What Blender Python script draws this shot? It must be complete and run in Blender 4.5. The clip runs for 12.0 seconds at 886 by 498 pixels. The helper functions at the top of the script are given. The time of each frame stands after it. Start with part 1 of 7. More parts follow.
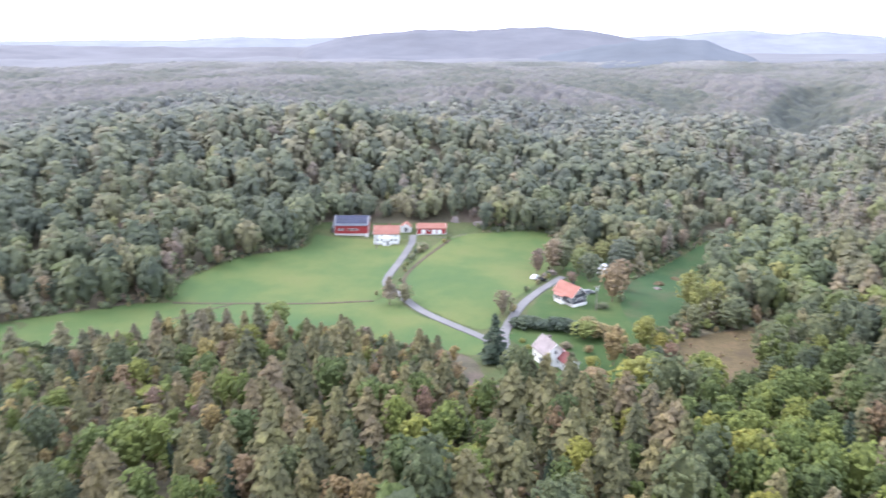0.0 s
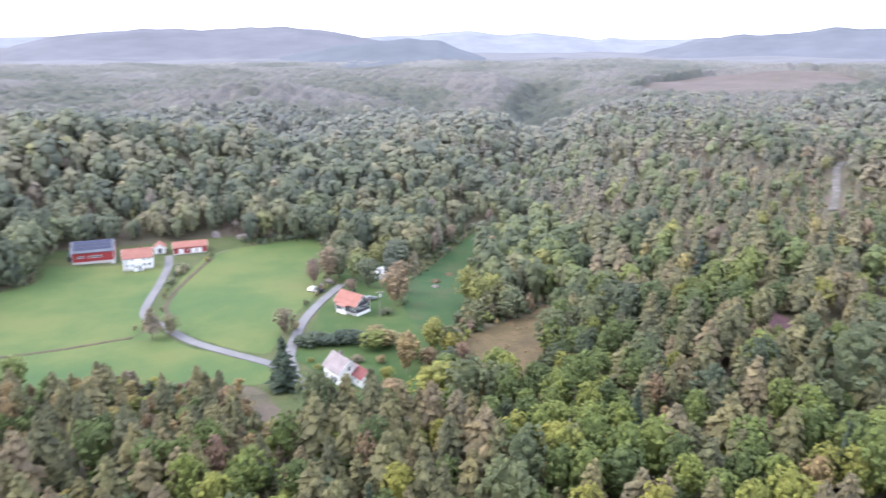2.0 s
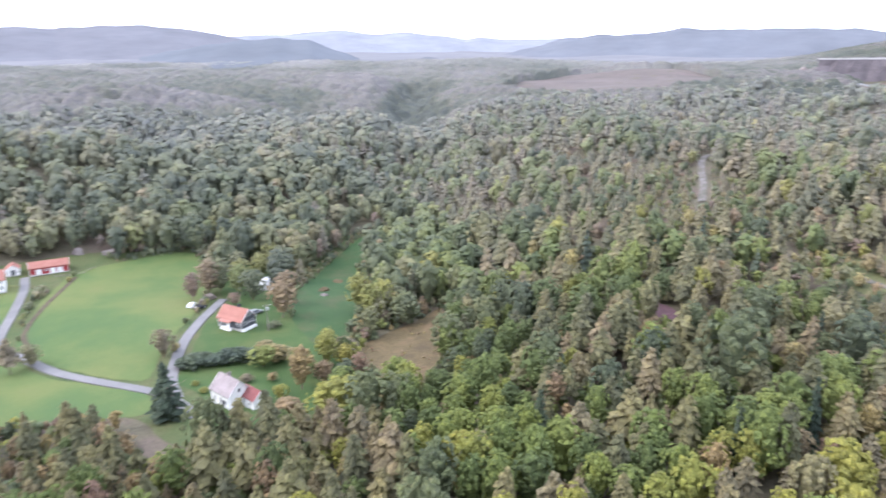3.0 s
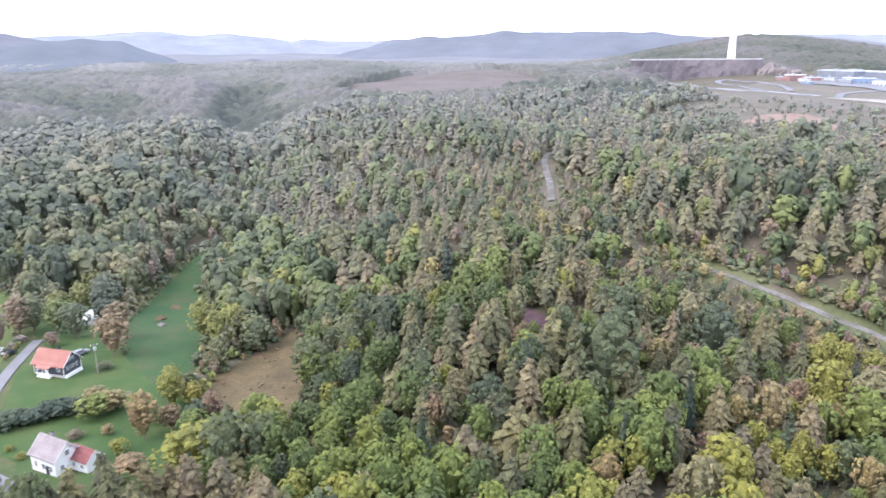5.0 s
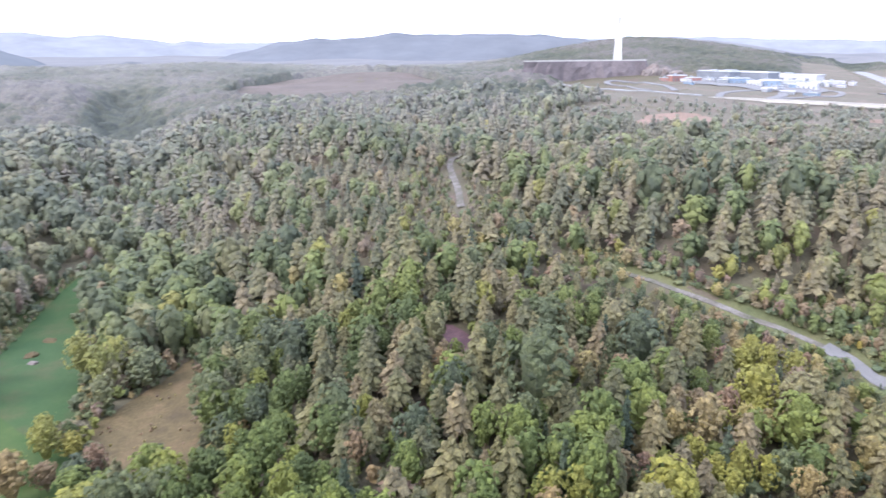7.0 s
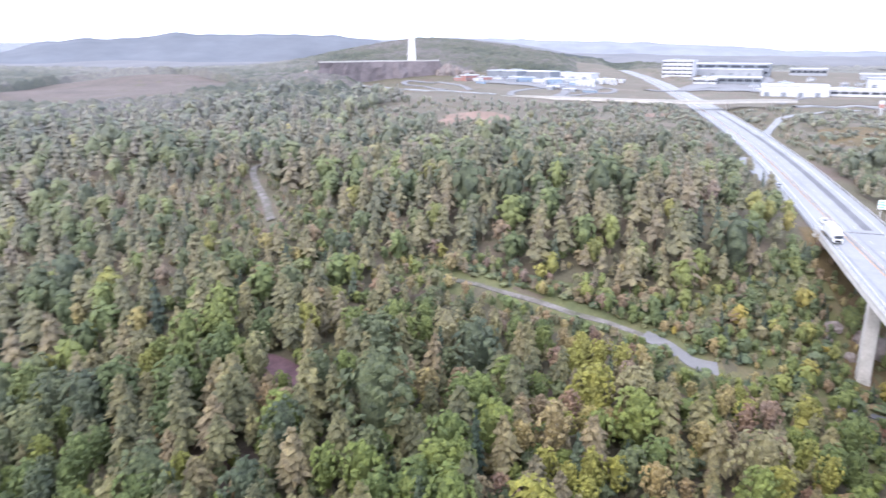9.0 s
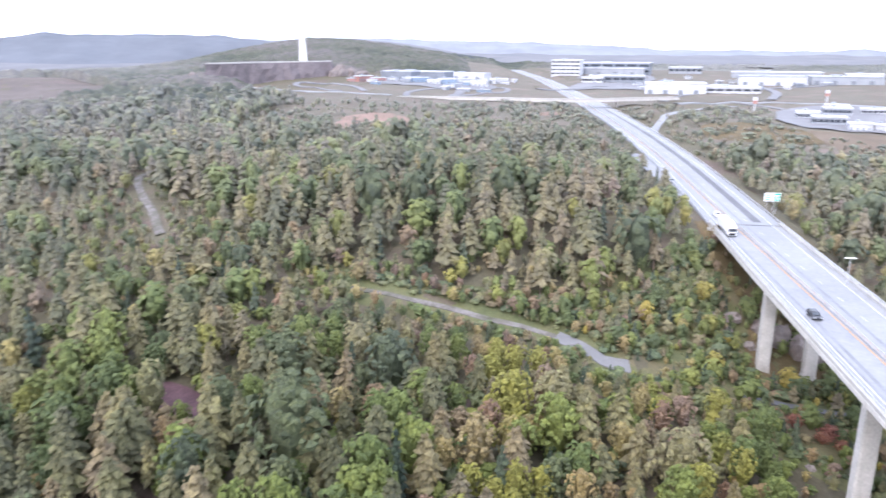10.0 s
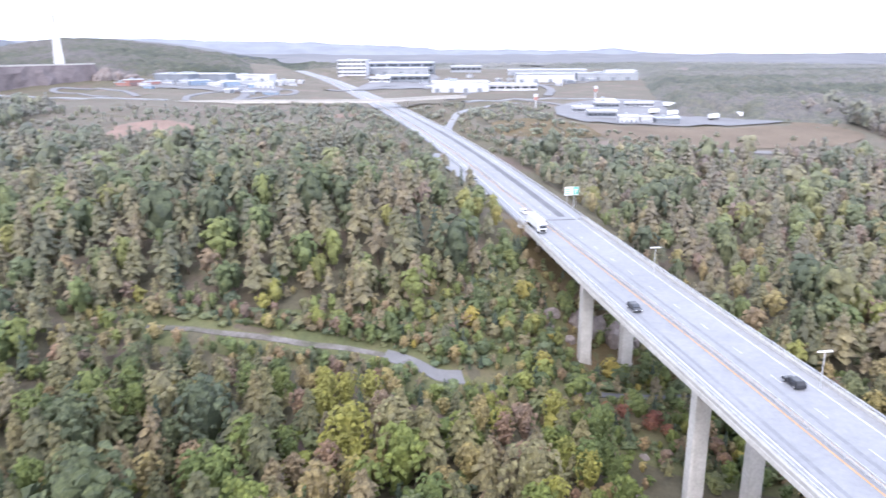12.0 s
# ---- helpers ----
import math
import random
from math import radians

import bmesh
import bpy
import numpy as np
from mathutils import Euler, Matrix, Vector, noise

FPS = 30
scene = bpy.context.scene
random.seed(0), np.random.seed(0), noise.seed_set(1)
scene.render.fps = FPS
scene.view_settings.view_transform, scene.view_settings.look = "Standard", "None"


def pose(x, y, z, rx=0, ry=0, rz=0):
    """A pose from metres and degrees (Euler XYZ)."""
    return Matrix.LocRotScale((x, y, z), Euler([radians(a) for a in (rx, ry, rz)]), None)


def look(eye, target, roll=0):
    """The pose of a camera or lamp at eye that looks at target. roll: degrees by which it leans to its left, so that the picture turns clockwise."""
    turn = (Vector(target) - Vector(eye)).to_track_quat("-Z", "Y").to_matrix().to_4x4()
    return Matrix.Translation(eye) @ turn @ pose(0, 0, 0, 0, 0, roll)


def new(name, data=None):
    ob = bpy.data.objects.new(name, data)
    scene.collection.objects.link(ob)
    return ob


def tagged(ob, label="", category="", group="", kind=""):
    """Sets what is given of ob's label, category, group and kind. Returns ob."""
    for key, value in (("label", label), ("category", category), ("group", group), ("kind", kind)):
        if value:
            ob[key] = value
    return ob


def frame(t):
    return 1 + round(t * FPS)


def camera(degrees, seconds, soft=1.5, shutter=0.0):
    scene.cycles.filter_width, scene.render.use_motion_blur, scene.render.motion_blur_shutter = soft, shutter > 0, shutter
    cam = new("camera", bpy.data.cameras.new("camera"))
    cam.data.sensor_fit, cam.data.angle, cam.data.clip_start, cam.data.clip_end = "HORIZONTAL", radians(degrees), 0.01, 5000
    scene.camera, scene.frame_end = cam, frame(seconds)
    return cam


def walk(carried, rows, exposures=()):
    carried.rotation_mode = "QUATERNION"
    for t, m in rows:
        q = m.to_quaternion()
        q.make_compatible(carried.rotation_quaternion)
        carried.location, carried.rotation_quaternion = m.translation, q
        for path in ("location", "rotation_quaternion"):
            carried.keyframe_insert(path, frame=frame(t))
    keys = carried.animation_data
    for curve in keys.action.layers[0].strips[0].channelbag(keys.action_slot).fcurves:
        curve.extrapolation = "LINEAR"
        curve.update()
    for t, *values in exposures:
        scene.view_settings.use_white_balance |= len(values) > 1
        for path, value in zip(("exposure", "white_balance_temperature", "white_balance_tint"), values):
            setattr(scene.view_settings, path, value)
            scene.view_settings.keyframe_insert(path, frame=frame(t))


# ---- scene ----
# ---------------------------------------------------------------- camera and its way
cam = camera(63.6, 12.0, soft=1.5, shutter=0.8)
PATH = [
    (0, (0.00, 0.00, 85.00), (-0.00, 96.16, 57.54), -0.06),
    (0.5, (-1.47, 2.74, 85.22), (6.90, 98.50, 57.67), -0.08),
    (1, (-2.92, 5.74, 85.18), (13.88, 100.38, 57.61), -0.06),
    (1.5, (-3.87, 9.05, 85.05), (21.15, 101.87, 57.50), -0.07),
    (2, (-4.35, 12.25, 84.88), (28.58, 102.58, 57.38), -0.10),
    (2.5, (-4.62, 15.38, 84.93), (35.94, 102.54, 57.38), -0.08),
    (3, (-4.88, 18.43, 85.03), (43.13, 101.71, 57.46), -0.10),
    (3.5, (-4.71, 21.87, 84.92), (50.33, 100.70, 57.40), -0.06),
    (3.7, (-4.54, 23.25, 84.88), (53.05, 100.24, 57.38), -0.04),
    (5.5, (-0.90, 34.71, 84.75), (67.16, 102.69, 57.43), -0.02),
    (6, (0.66, 37.72, 84.68), (71.23, 103.10, 57.40), 0.00),
    (6.5, (2.68, 40.71, 84.49), (75.67, 103.44, 57.30), -0.01),
    (6.7, (3.52, 41.88, 84.41), (77.47, 103.47, 57.26), -0.02),
    (8.5, (11.48, 51.62, 83.91), (97.79, 94.31, 56.92), -0.01),
    (9, (14.15, 54.04, 83.90), (103.36, 90.27, 56.90), -0.00),
    (9.5, (16.87, 56.12, 83.91), (108.49, 85.78, 56.94), -0.09),
    (10, (19.69, 58.26, 84.02), (113.23, 81.12, 57.03), -0.14),
    (10.5, (22.80, 59.96, 83.97), (117.74, 76.01, 56.99), -0.25),
    (11, (25.87, 61.81, 84.05), (121.73, 70.86, 57.04), -0.27),
    (11.5, (28.97, 63.40, 84.12), (125.22, 65.37, 57.06), -0.33),
    (12, (32.30, 64.64, 84.17), (128.42, 59.63, 57.07), -0.39),
]
walk(cam, [(t, look(eye, target, roll)) for t, eye, target, roll in PATH], exposures=[(0, 0.95, 5920, 17), (2.5, 0.90, 5920, 17), (5.5, 0.88, 5880, 17), (9.5, 0.86, 5880, 17), (11.5, 0.84, 5880, 17), (12, 0.80, 5880, 17)])

# ---------------------------------------------------------------- overcast sky and a veiled sun
world = bpy.data.worlds.new("overcast_sky")
scene.world = world
world.use_nodes = True
wn, wl = world.node_tree.nodes, world.node_tree.links
sky = wn.new("ShaderNodeTexSky")
sky.sky_type = "NISHITA"
sky.sun_disc = False
sky.sun_elevation, sky.sun_rotation = radians(32), radians(-70)
sky.air_density, sky.dust_density, sky.ozone_density = 1.0, 9.0, 0.6
cloud = wn.new("ShaderNodeMix")
cloud.data_type = "RGBA"
cloud.inputs["Factor"].default_value = 0.75
cloud.inputs["B"].default_value = (11.5, 12.2, 13.6, 1)
wl.new(sky.outputs["Color"], cloud.inputs["A"])
wl.new(cloud.outputs["Result"], wn["Background"].inputs["Color"])
wn["Background"].inputs["Strength"].default_value = 0.15
sun = new("veiled_sun", bpy.data.lights.new("veiled_sun", "SUN"))
sun.data.energy, sun.data.angle, sun.data.color = 1.2, radians(25), (1.0, 0.95, 0.88)
sun.matrix_world = look((0, 0, 400), Vector((0, 0, 400)) - Vector((-0.797 * math.cos(radians(40)), 0.29 * math.cos(radians(40)), 0.75)))


# ---------------------------------------------------------------- materials
def node_mat(name, rough=0.85, spec=0.25, metal=0.0):
    m = bpy.data.materials.new(name)
    m.use_nodes = True
    n, l = m.node_tree.nodes, m.node_tree.links
    b = n["Principled BSDF"]
    b.inputs["Roughness"].default_value = rough
    b.inputs["Specular IOR Level"].default_value = spec
    b.inputs["Metallic"].default_value = metal
    return m, n, l, b


def ramp_of(n, stops):
    r = n.new("ShaderNodeValToRGB")
    e = r.color_ramp.elements
    while len(e) < len(stops):
        e.new(0.5)
    for k, (p, c) in enumerate(stops):
        e[k].position, e[k].color = p, (*c, 1)
    return r


def noise_node(n, l, scale, detail=4.0, rough=0.55, coords=None):
    t = n.new("ShaderNodeTexNoise")
    t.inputs["Scale"].default_value, t.inputs["Detail"].default_value, t.inputs["Roughness"].default_value = scale, detail, rough
    if coords is None:
        coords = n.new("ShaderNodeNewGeometry").outputs["Position"]
    l.new(coords, t.inputs["Vector"])
    return t


def mix_node(n, l, kind, fac, a, b):
    m = n.new("ShaderNodeMix")
    m.data_type, m.blend_type = "RGBA", kind
    for slot, v in (("Factor", fac), ("A", a), ("B", b)):
        if isinstance(v, (int, float)):
            m.inputs[slot].default_value = v
        elif isinstance(v, tuple):
            m.inputs[slot].default_value = (*v, 1)
        else:
            l.new(v, m.inputs[slot])
    return m.outputs["Result"]


def surface(name, stops, scale=0.2, fine=2.0, fine_amount=0.35, rough=0.85, spec=0.25, metal=0.0, bump=0.0, bump_scale=3.0, per_piece=0.0):
    """Colour from a wide noise through a ramp, broken by a finer one, with relief."""
    m, n, l, b = node_mat(name, rough, spec, metal)
    wide = noise_node(n, l, scale, 5.0, 0.6)
    r = ramp_of(n, stops)
    l.new(wide.outputs["Fac"], r.inputs["Fac"])
    tight = noise_node(n, l, fine, 4.0, 0.65)
    g = ramp_of(n, [(0.3, (0.55, 0.55, 0.55)), (0.7, (1.3, 1.3, 1.3))])
    l.new(tight.outputs["Fac"], g.inputs["Fac"])
    out = mix_node(n, l, "MULTIPLY", fine_amount, r.outputs["Color"], g.outputs["Color"])
    if per_piece:
        info = n.new("ShaderNodeObjectInfo")
        v = ramp_of(n, [(0.0, (1 - per_piece,) * 3), (1.0, (1 + per_piece,) * 3)])
        l.new(info.outputs["Random"], v.inputs["Fac"])
        out = mix_node(n, l, "MULTIPLY", 1.0, out, v.outputs["Color"])
    l.new(out, b.inputs["Base Color"])
    if bump:
        bt = noise_node(n, l, bump_scale, 5.0, 0.6)
        bn = n.new("ShaderNodeBump")
        bn.inputs["Strength"].default_value = bump
        bn.inputs["Distance"].default_value = 0.3
        l.new(bt.outputs["Fac"], bn.inputs["Height"])
        l.new(bn.outputs["Normal"], b.inputs["Normal"])
    return m


def foliage(name, stops, from_mesh, strength=0.75):
    """Leaves: one tint a tree (stored on joined woods, by object on single trees), broken leaf by leaf."""
    m, n, l, b = node_mat(name, 0.75, 0.15)
    if from_mesh:
        a = n.new("ShaderNodeAttribute")
        a.attribute_name = "tint"
        tint = a.outputs["Fac"]
        # share of distance haze for each tree's leaf colour
        bare = n.new("ShaderNodeAttribute")
        bare.attribute_name = "haze_mix"
        haze_mix = bare.outputs["Fac"]
    else:
        both_values = n.new("ShaderNodeSeparateColor")
        l.new(n.new("ShaderNodeObjectInfo").outputs["Color"], both_values.inputs["Color"])
        tint, haze_mix = both_values.outputs[0], both_values.outputs[1]
    r = ramp_of(n, stops)
    l.new(tint, r.inputs["Fac"])
    # distance haze painted into the leaf colour: a mix towards grey-blue
    hazed = mix_node(n, l, "MIX", haze_mix, r.outputs["Color"], (0.262, 0.274, 0.288))
    geo = n.new("ShaderNodeNewGeometry")
    v = ramp_of(n, [(0.0, (0.83, 0.84, 0.86)), (1.0, (1.19, 1.18, 1.12))])
    l.new(geo.outputs["Random Per Island"], v.inputs["Fac"])
    wide = noise_node(n, l, 0.35, 3.0, 0.6, geo.outputs["Position"])
    w = ramp_of(n, [(0.3, (0.8, 0.78, 0.85)), (0.7, (1.2, 1.15, 1.0))])
    l.new(wide.outputs["Fac"], w.inputs["Fac"])
    c = mix_node(n, l, "MULTIPLY", 1.0, hazed, v.outputs["Color"])
    c = mix_node(n, l, "MULTIPLY", 1.0, c, w.outputs["Color"])
    # dark gaps between leaf clumps painted into the colour, where the bump dips
    grain = noise_node(n, l, 1.5, 5.0, 0.75, geo.outputs["Position"])
    gr = ramp_of(n, [(0.34, (0.42, 0.43, 0.46)), (0.5, (0.95, 0.95, 0.93)), (0.66, (1.55, 1.52, 1.42))])
    l.new(grain.outputs["Fac"], gr.inputs["Fac"])
    c = mix_node(n, l, "MULTIPLY", strength, c, gr.outputs["Color"])
    l.new(c, b.inputs["Base Color"])
    rough = n.new("ShaderNodeBump")
    rough.inputs["Strength"].default_value, rough.inputs["Distance"].default_value = 0.7, 0.5
    l.new(grain.outputs["Fac"], rough.inputs["Height"])
    l.new(rough.outputs["Normal"], b.inputs["Normal"])
    thin = n.new("ShaderNodeBsdfTranslucent")
    l.new(c, thin.inputs["Color"])
    both = n.new("ShaderNodeMixShader")
    both.inputs["Fac"].default_value = 0.25
    l.new(b.outputs["BSDF"], both.inputs[1])
    l.new(thin.outputs["BSDF"], both.inputs[2])
    l.new(both.outputs["Shader"], n["Material Output"].inputs["Surface"])
    return m


PINE = [(0.0, (0.128, 0.136, 0.082)), (0.3, (0.178, 0.178, 0.096)), (0.55, (0.214, 0.200, 0.108)), (0.8, (0.226, 0.188, 0.124)), (1.0, (0.150, 0.156, 0.106))]
SPRUCE = [(0.0, (0.050, 0.075, 0.055)), (0.5, (0.070, 0.098, 0.065)), (1.0, (0.095, 0.122, 0.080))]
BROAD = [(0.0, (0.092, 0.124, 0.056)), (0.35, (0.128, 0.170, 0.060)), (0.65, (0.178, 0.216, 0.064)), (0.9, (0.250, 0.252, 0.068)), (1.0, (0.345, 0.290, 0.070))]
OAK = [(0.0, (0.084, 0.108, 0.070)), (0.35, (0.112, 0.138, 0.078)), (0.7, (0.164, 0.186, 0.094)), (0.9, (0.222, 0.212, 0.120)), (1.0, (0.210, 0.175, 0.130))]
AUTUMN = [(0.0, (0.240, 0.180, 0.115)), (0.3, (0.270, 0.205, 0.115)), (0.55, (0.300, 0.265, 0.105)), (0.75, (0.215, 0.165, 0.135)), (1.0, (0.250, 0.165, 0.115))]
SHRUB = [(0.0, (0.120, 0.165, 0.095)), (0.4, (0.165, 0.205, 0.105)), (0.75, (0.225, 0.230, 0.112)), (1.0, (0.250, 0.195, 0.130))]
STOPS = {"pine": PINE, "spruce": SPRUCE, "broadleaf": BROAD, "oak": OAK, "autumn": AUTUMN, "shrub": SHRUB, "juniper": SPRUCE}
LEAF_ONE = {k: foliage(f"{k}_leaves", v, False) for k, v in STOPS.items()}
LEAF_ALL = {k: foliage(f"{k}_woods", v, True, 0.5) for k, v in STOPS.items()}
BARK = surface("bark", [(0.3, (0.10, 0.075, 0.06)), (0.7, (0.26, 0.19, 0.15))], 0.8, 6.0, 0.5)
FLOOR = surface("forest_floor", [(0.3, (0.078, 0.068, 0.048)), (0.5, (0.105, 0.094, 0.060)), (0.7, (0.125, 0.090, 0.078))], 0.05, 0.9, 0.5, bump=0.5, bump_scale=0.8)
GRASS = surface("field_grass", [(0.3, (0.050, 0.098, 0.034)), (0.45, (0.074, 0.116, 0.036)), (0.58, (0.108, 0.134, 0.042)), (0.75, (0.136, 0.138, 0.052))], 0.022, 1.6, 0.22, bump=0.2, bump_scale=2.0)
LAWN = surface("lawn_grass", [(0.3, (0.036, 0.076, 0.020)), (0.5, (0.052, 0.088, 0.026)), (0.7, (0.082, 0.102, 0.034))], 0.08, 2.5, 0.3, bump=0.2)
MEADOW = surface("meadow_grass", [(0.3, (0.028, 0.066, 0.022)), (0.5, (0.040, 0.078, 0.026)), (0.7, (0.075, 0.078, 0.036))], 0.06, 1.5, 0.3, bump=0.3)
DRY = surface("dry_grass", [(0.3, (0.078, 0.058, 0.034)), (0.5, (0.112, 0.086, 0.042)), (0.7, (0.150, 0.104, 0.058))], 0.12, 1.2, 0.65, bump=0.4)
HEATH = surface("brown_heath", [(0.3, (0.129, 0.100, 0.082)), (0.5, (0.117, 0.108, 0.082)), (0.7, (0.168, 0.129, 0.108))], 0.03, 0.5, 0.45, bump=0.4, bump_scale=0.5)
ROUGH = surface("rough_grass", [(0.3, (0.077, 0.090, 0.041)), (0.5, (0.113, 0.115, 0.052)), (0.7, (0.135, 0.108, 0.068))], 0.07, 1.1, 0.5, bump=0.5, bump_scale=0.8)
GRAVEL = surface("gravel", [(0.3, (0.145, 0.143, 0.146)), (0.7, (0.196, 0.191, 0.191))], 0.15, 2.2, 0.3)
TRACK = surface("dirt_track", [(0.35, (0.085, 0.085, 0.060)), (0.5, (0.136, 0.123, 0.111)), (0.65, (0.187, 0.174, 0.166))], 0.3, 1.4, 0.5)
ASPHALT = surface("asphalt", [(0.3, (0.211, 0.216, 0.230)), (0.7, (0.270, 0.275, 0.288))], 0.05, 1.0, 0.25, rough=0.8)
ASPHALT_DARK = surface("new_asphalt", [(0.3, (0.10, 0.10, 0.11)), (0.7, (0.15, 0.15, 0.16))], 0.05, 1.0, 0.25, rough=0.85)
CONCRETE = surface("concrete", [(0.3, (0.414, 0.396, 0.369)), (0.7, (0.540, 0.522, 0.495))], 0.25, 2.0, 0.3, bump=0.1)
ROCK = surface("granite", [(0.3, (0.136, 0.111, 0.106)), (0.55, (0.230, 0.200, 0.187)), (0.75, (0.306, 0.272, 0.255))], 0.18, 0.9, 0.5, bump=0.9, bump_scale=0.5)
ROCK_DARK = surface("blasted_rock", [(0.3, (0.128, 0.111, 0.115)), (0.7, (0.204, 0.174, 0.178))], 0.1, 0.6, 0.5, bump=0.8, bump_scale=0.4)
WHITE = surface("white_paint", [(0.3, (0.74, 0.74, 0.73)), (0.7, (0.82, 0.82, 0.81))], 0.8, 4.0, 0.1, rough=0.6)
RED = surface("red_paint", [(0.3, (0.26, 0.035, 0.040)), (0.7, (0.34, 0.050, 0.050))], 0.8, 4.0, 0.25, rough=0.7)
DARK_WALL = surface("dark_stained_boards", [(0.3, (0.045, 0.050, 0.060)), (0.7, (0.080, 0.085, 0.095))], 0.8, 4.0, 0.3, rough=0.7)
TILE = surface("orange_roof_tiles", [(0.3, (0.281, 0.123, 0.095)), (0.7, (0.340, 0.166, 0.132))], 0.5, 3.0, 0.3, rough=0.75, per_piece=0.06)
TILE_GREY = surface("grey_roof_tiles", [(0.3, (0.221, 0.191, 0.191)), (0.7, (0.306, 0.264, 0.264))], 0.5, 3.0, 0.3, rough=0.8, per_piece=0.06)
TILE_RED = surface("red_roof_tiles", [(0.3, (0.196, 0.072, 0.070)), (0.7, (0.255, 0.098, 0.093))], 0.5, 3.0, 0.3, rough=0.8, per_piece=0.06)
SLATE = surface("slate_roof", [(0.3, (0.11, 0.12, 0.15)), (0.7, (0.16, 0.17, 0.20))], 0.5, 3.0, 0.3, rough=0.6)
SOLAR = surface("solar_glass", [(0.3, (0.025, 0.030, 0.060)), (0.7, (0.035, 0.042, 0.085))], 0.5, 3.0, 0.2, rough=0.25, spec=0.5)
GLASS = surface("window_glass", [(0.3, (0.035, 0.04, 0.05)), (0.7, (0.06, 0.07, 0.085))], 1.0, 3.0, 0.2, rough=0.08, spec=0.6)
STEEL = surface("galvanised_steel", [(0.3, (0.45, 0.46, 0.47)), (0.7, (0.58, 0.59, 0.60))], 1.0, 5.0, 0.2, rough=0.5, metal=0.5)
RUST = surface("weathered_steel_barrier", [(0.3, (0.44, 0.25, 0.11)), (0.7, (0.56, 0.34, 0.16))], 0.5, 3.0, 0.4, rough=0.7)
WOOD = surface("weathered_wood", [(0.3, (0.18, 0.15, 0.13)), (0.7, (0.30, 0.27, 0.24))], 0.8, 5.0, 0.4)
LINE = surface("road_paint", [(0.3, (0.399, 0.399, 0.399)), (0.7, (0.522, 0.522, 0.513))], 0.4, 2.0, 0.5, rough=0.7)
BLACK = surface("black_rubber", [(0.3, (0.02, 0.02, 0.02)), (0.7, (0.035, 0.035, 0.035))], 2.0, 5.0, 0.2)


# ---------------------------------------------------------------- building helpers
def part(name, bm, material, parent=None, label="", smooth=False):
    me = bpy.data.meshes.new(name)
    bm.to_mesh(me)
    bm.free()
    if smooth:
        me.polygons.foreach_set("use_smooth", np.ones(len(me.polygons), bool))
    me.materials.append(material)
    ob = new(name, me)
    ob.parent = parent
    if label:
        ob["label"] = label
    return ob


def thing(name, m, label, category, group="", kind=""):
    ob = new(name)
    ob.empty_display_size = 0.5
    ob.matrix_world = m
    return tagged(ob, label, category, group, kind)


def box(bm, x0, x1, y0, y1, z0, z1, bevel=0.0):
    """An axis-aligned block, its edges eased by bevel."""
    made = bmesh.ops.create_cube(bm, size=1.0, matrix=Matrix.LocRotScale(((x0 + x1) / 2, (y0 + y1) / 2, (z0 + z1) / 2), None, (x1 - x0, y1 - y0, z1 - z0)))
    if bevel:
        edges = {e for v in made["verts"] for e in v.link_edges}
        bmesh.ops.bevel(bm, geom=list(edges), offset=bevel, segments=1, affect="EDGES")
    return bm


def prism(bm, outline, axis, a, b):
    """A closed outline of (u, v) pairs drawn out from a to b along x, y or z."""
    put = {"x": lambda u, v, w: (w, u, v), "y": lambda u, v, w: (u, w, v), "z": lambda u, v, w: (u, v, w)}[axis]
    near = [bm.verts.new(put(u, v, a)) for u, v in outline]
    far = [bm.verts.new(put(u, v, b)) for u, v in outline]
    faces = [bm.faces.new(near), bm.faces.new(far[::-1])]
    for k in range(len(outline)):
        j = (k + 1) % len(outline)
        faces.append(bm.faces.new((near[k], far[k], far[j], near[j])))
    bmesh.ops.recalc_face_normals(bm, faces=faces)
    return bm


def tube(bm, x, y, z0, z1, r0, r1, sides=8):
    bmesh.ops.create_cone(bm, cap_ends=True, segments=sides, radius1=r0, radius2=r1, depth=z1 - z0, matrix=Matrix.Translation((x, y, (z0 + z1) / 2)))
    return bm


# ---------------------------------------------------------------- the lie of the land
NEAR_LAND = [  # heights every 50 m, from x -140, y -60
    [12, 10, 8, 5, 1, -1, 1, 3, 6, 15],
    [11, 10, 9, 6, 2, -1, -1, 4, 16, 23],
    [10, 10, 10, 7, 4, 2, 4, 12, 30, 34],
    [8, 11, 10, 8, 6, 7, 10, 21, 35, 39],
    [4, 8, 8, 6, 3, 9, 18, 27, 37, 39],
    [0, 2, 3, 1, -1, 3, 21, 30, 36, 39],
    [1, 0, -0, 1, 0, -2, 12, 28, 36, 42],
    [2, 1, 0, 1, -3, -6, 4, 22, 36, 46],
    [5, 3, 3, 4, 3, 2, 3, 14, 32, 47],
    [13, 12, 13, 15, 15, 10, 2, 8, 27, 45],
]
FAR_LAND = [  # heights every 250 m, from x -1000, y -600
    [27, 30, 33, 33, 29, 29, 36, 41, 42, 44, 45],
    [26, 26, 27, 24, 14, 15, 33, 40, 42, 44, 45],
    [28, 25, 21, 16, 3, 10, 33, 37, 40, 43, 45],
    [32, 28, 20, 10, 1, 26, 40, 37, 42, 45, 47],
    [38, 33, 25, 15, 5, 20, 42, 49, 52, 52, 52],
    [44, 38, 27, 20, 17, 21, 39, 51, 55, 57, 58],
    [48, 43, 33, 25, 27, 36, 45, 50, 53, 57, 60],
    [50, 47, 40, 34, 36, 45, 51, 53, 54, 57, 58],
    [49, 47, 43, 39, 40, 46, 50, 53, 54, 55, 54],
]


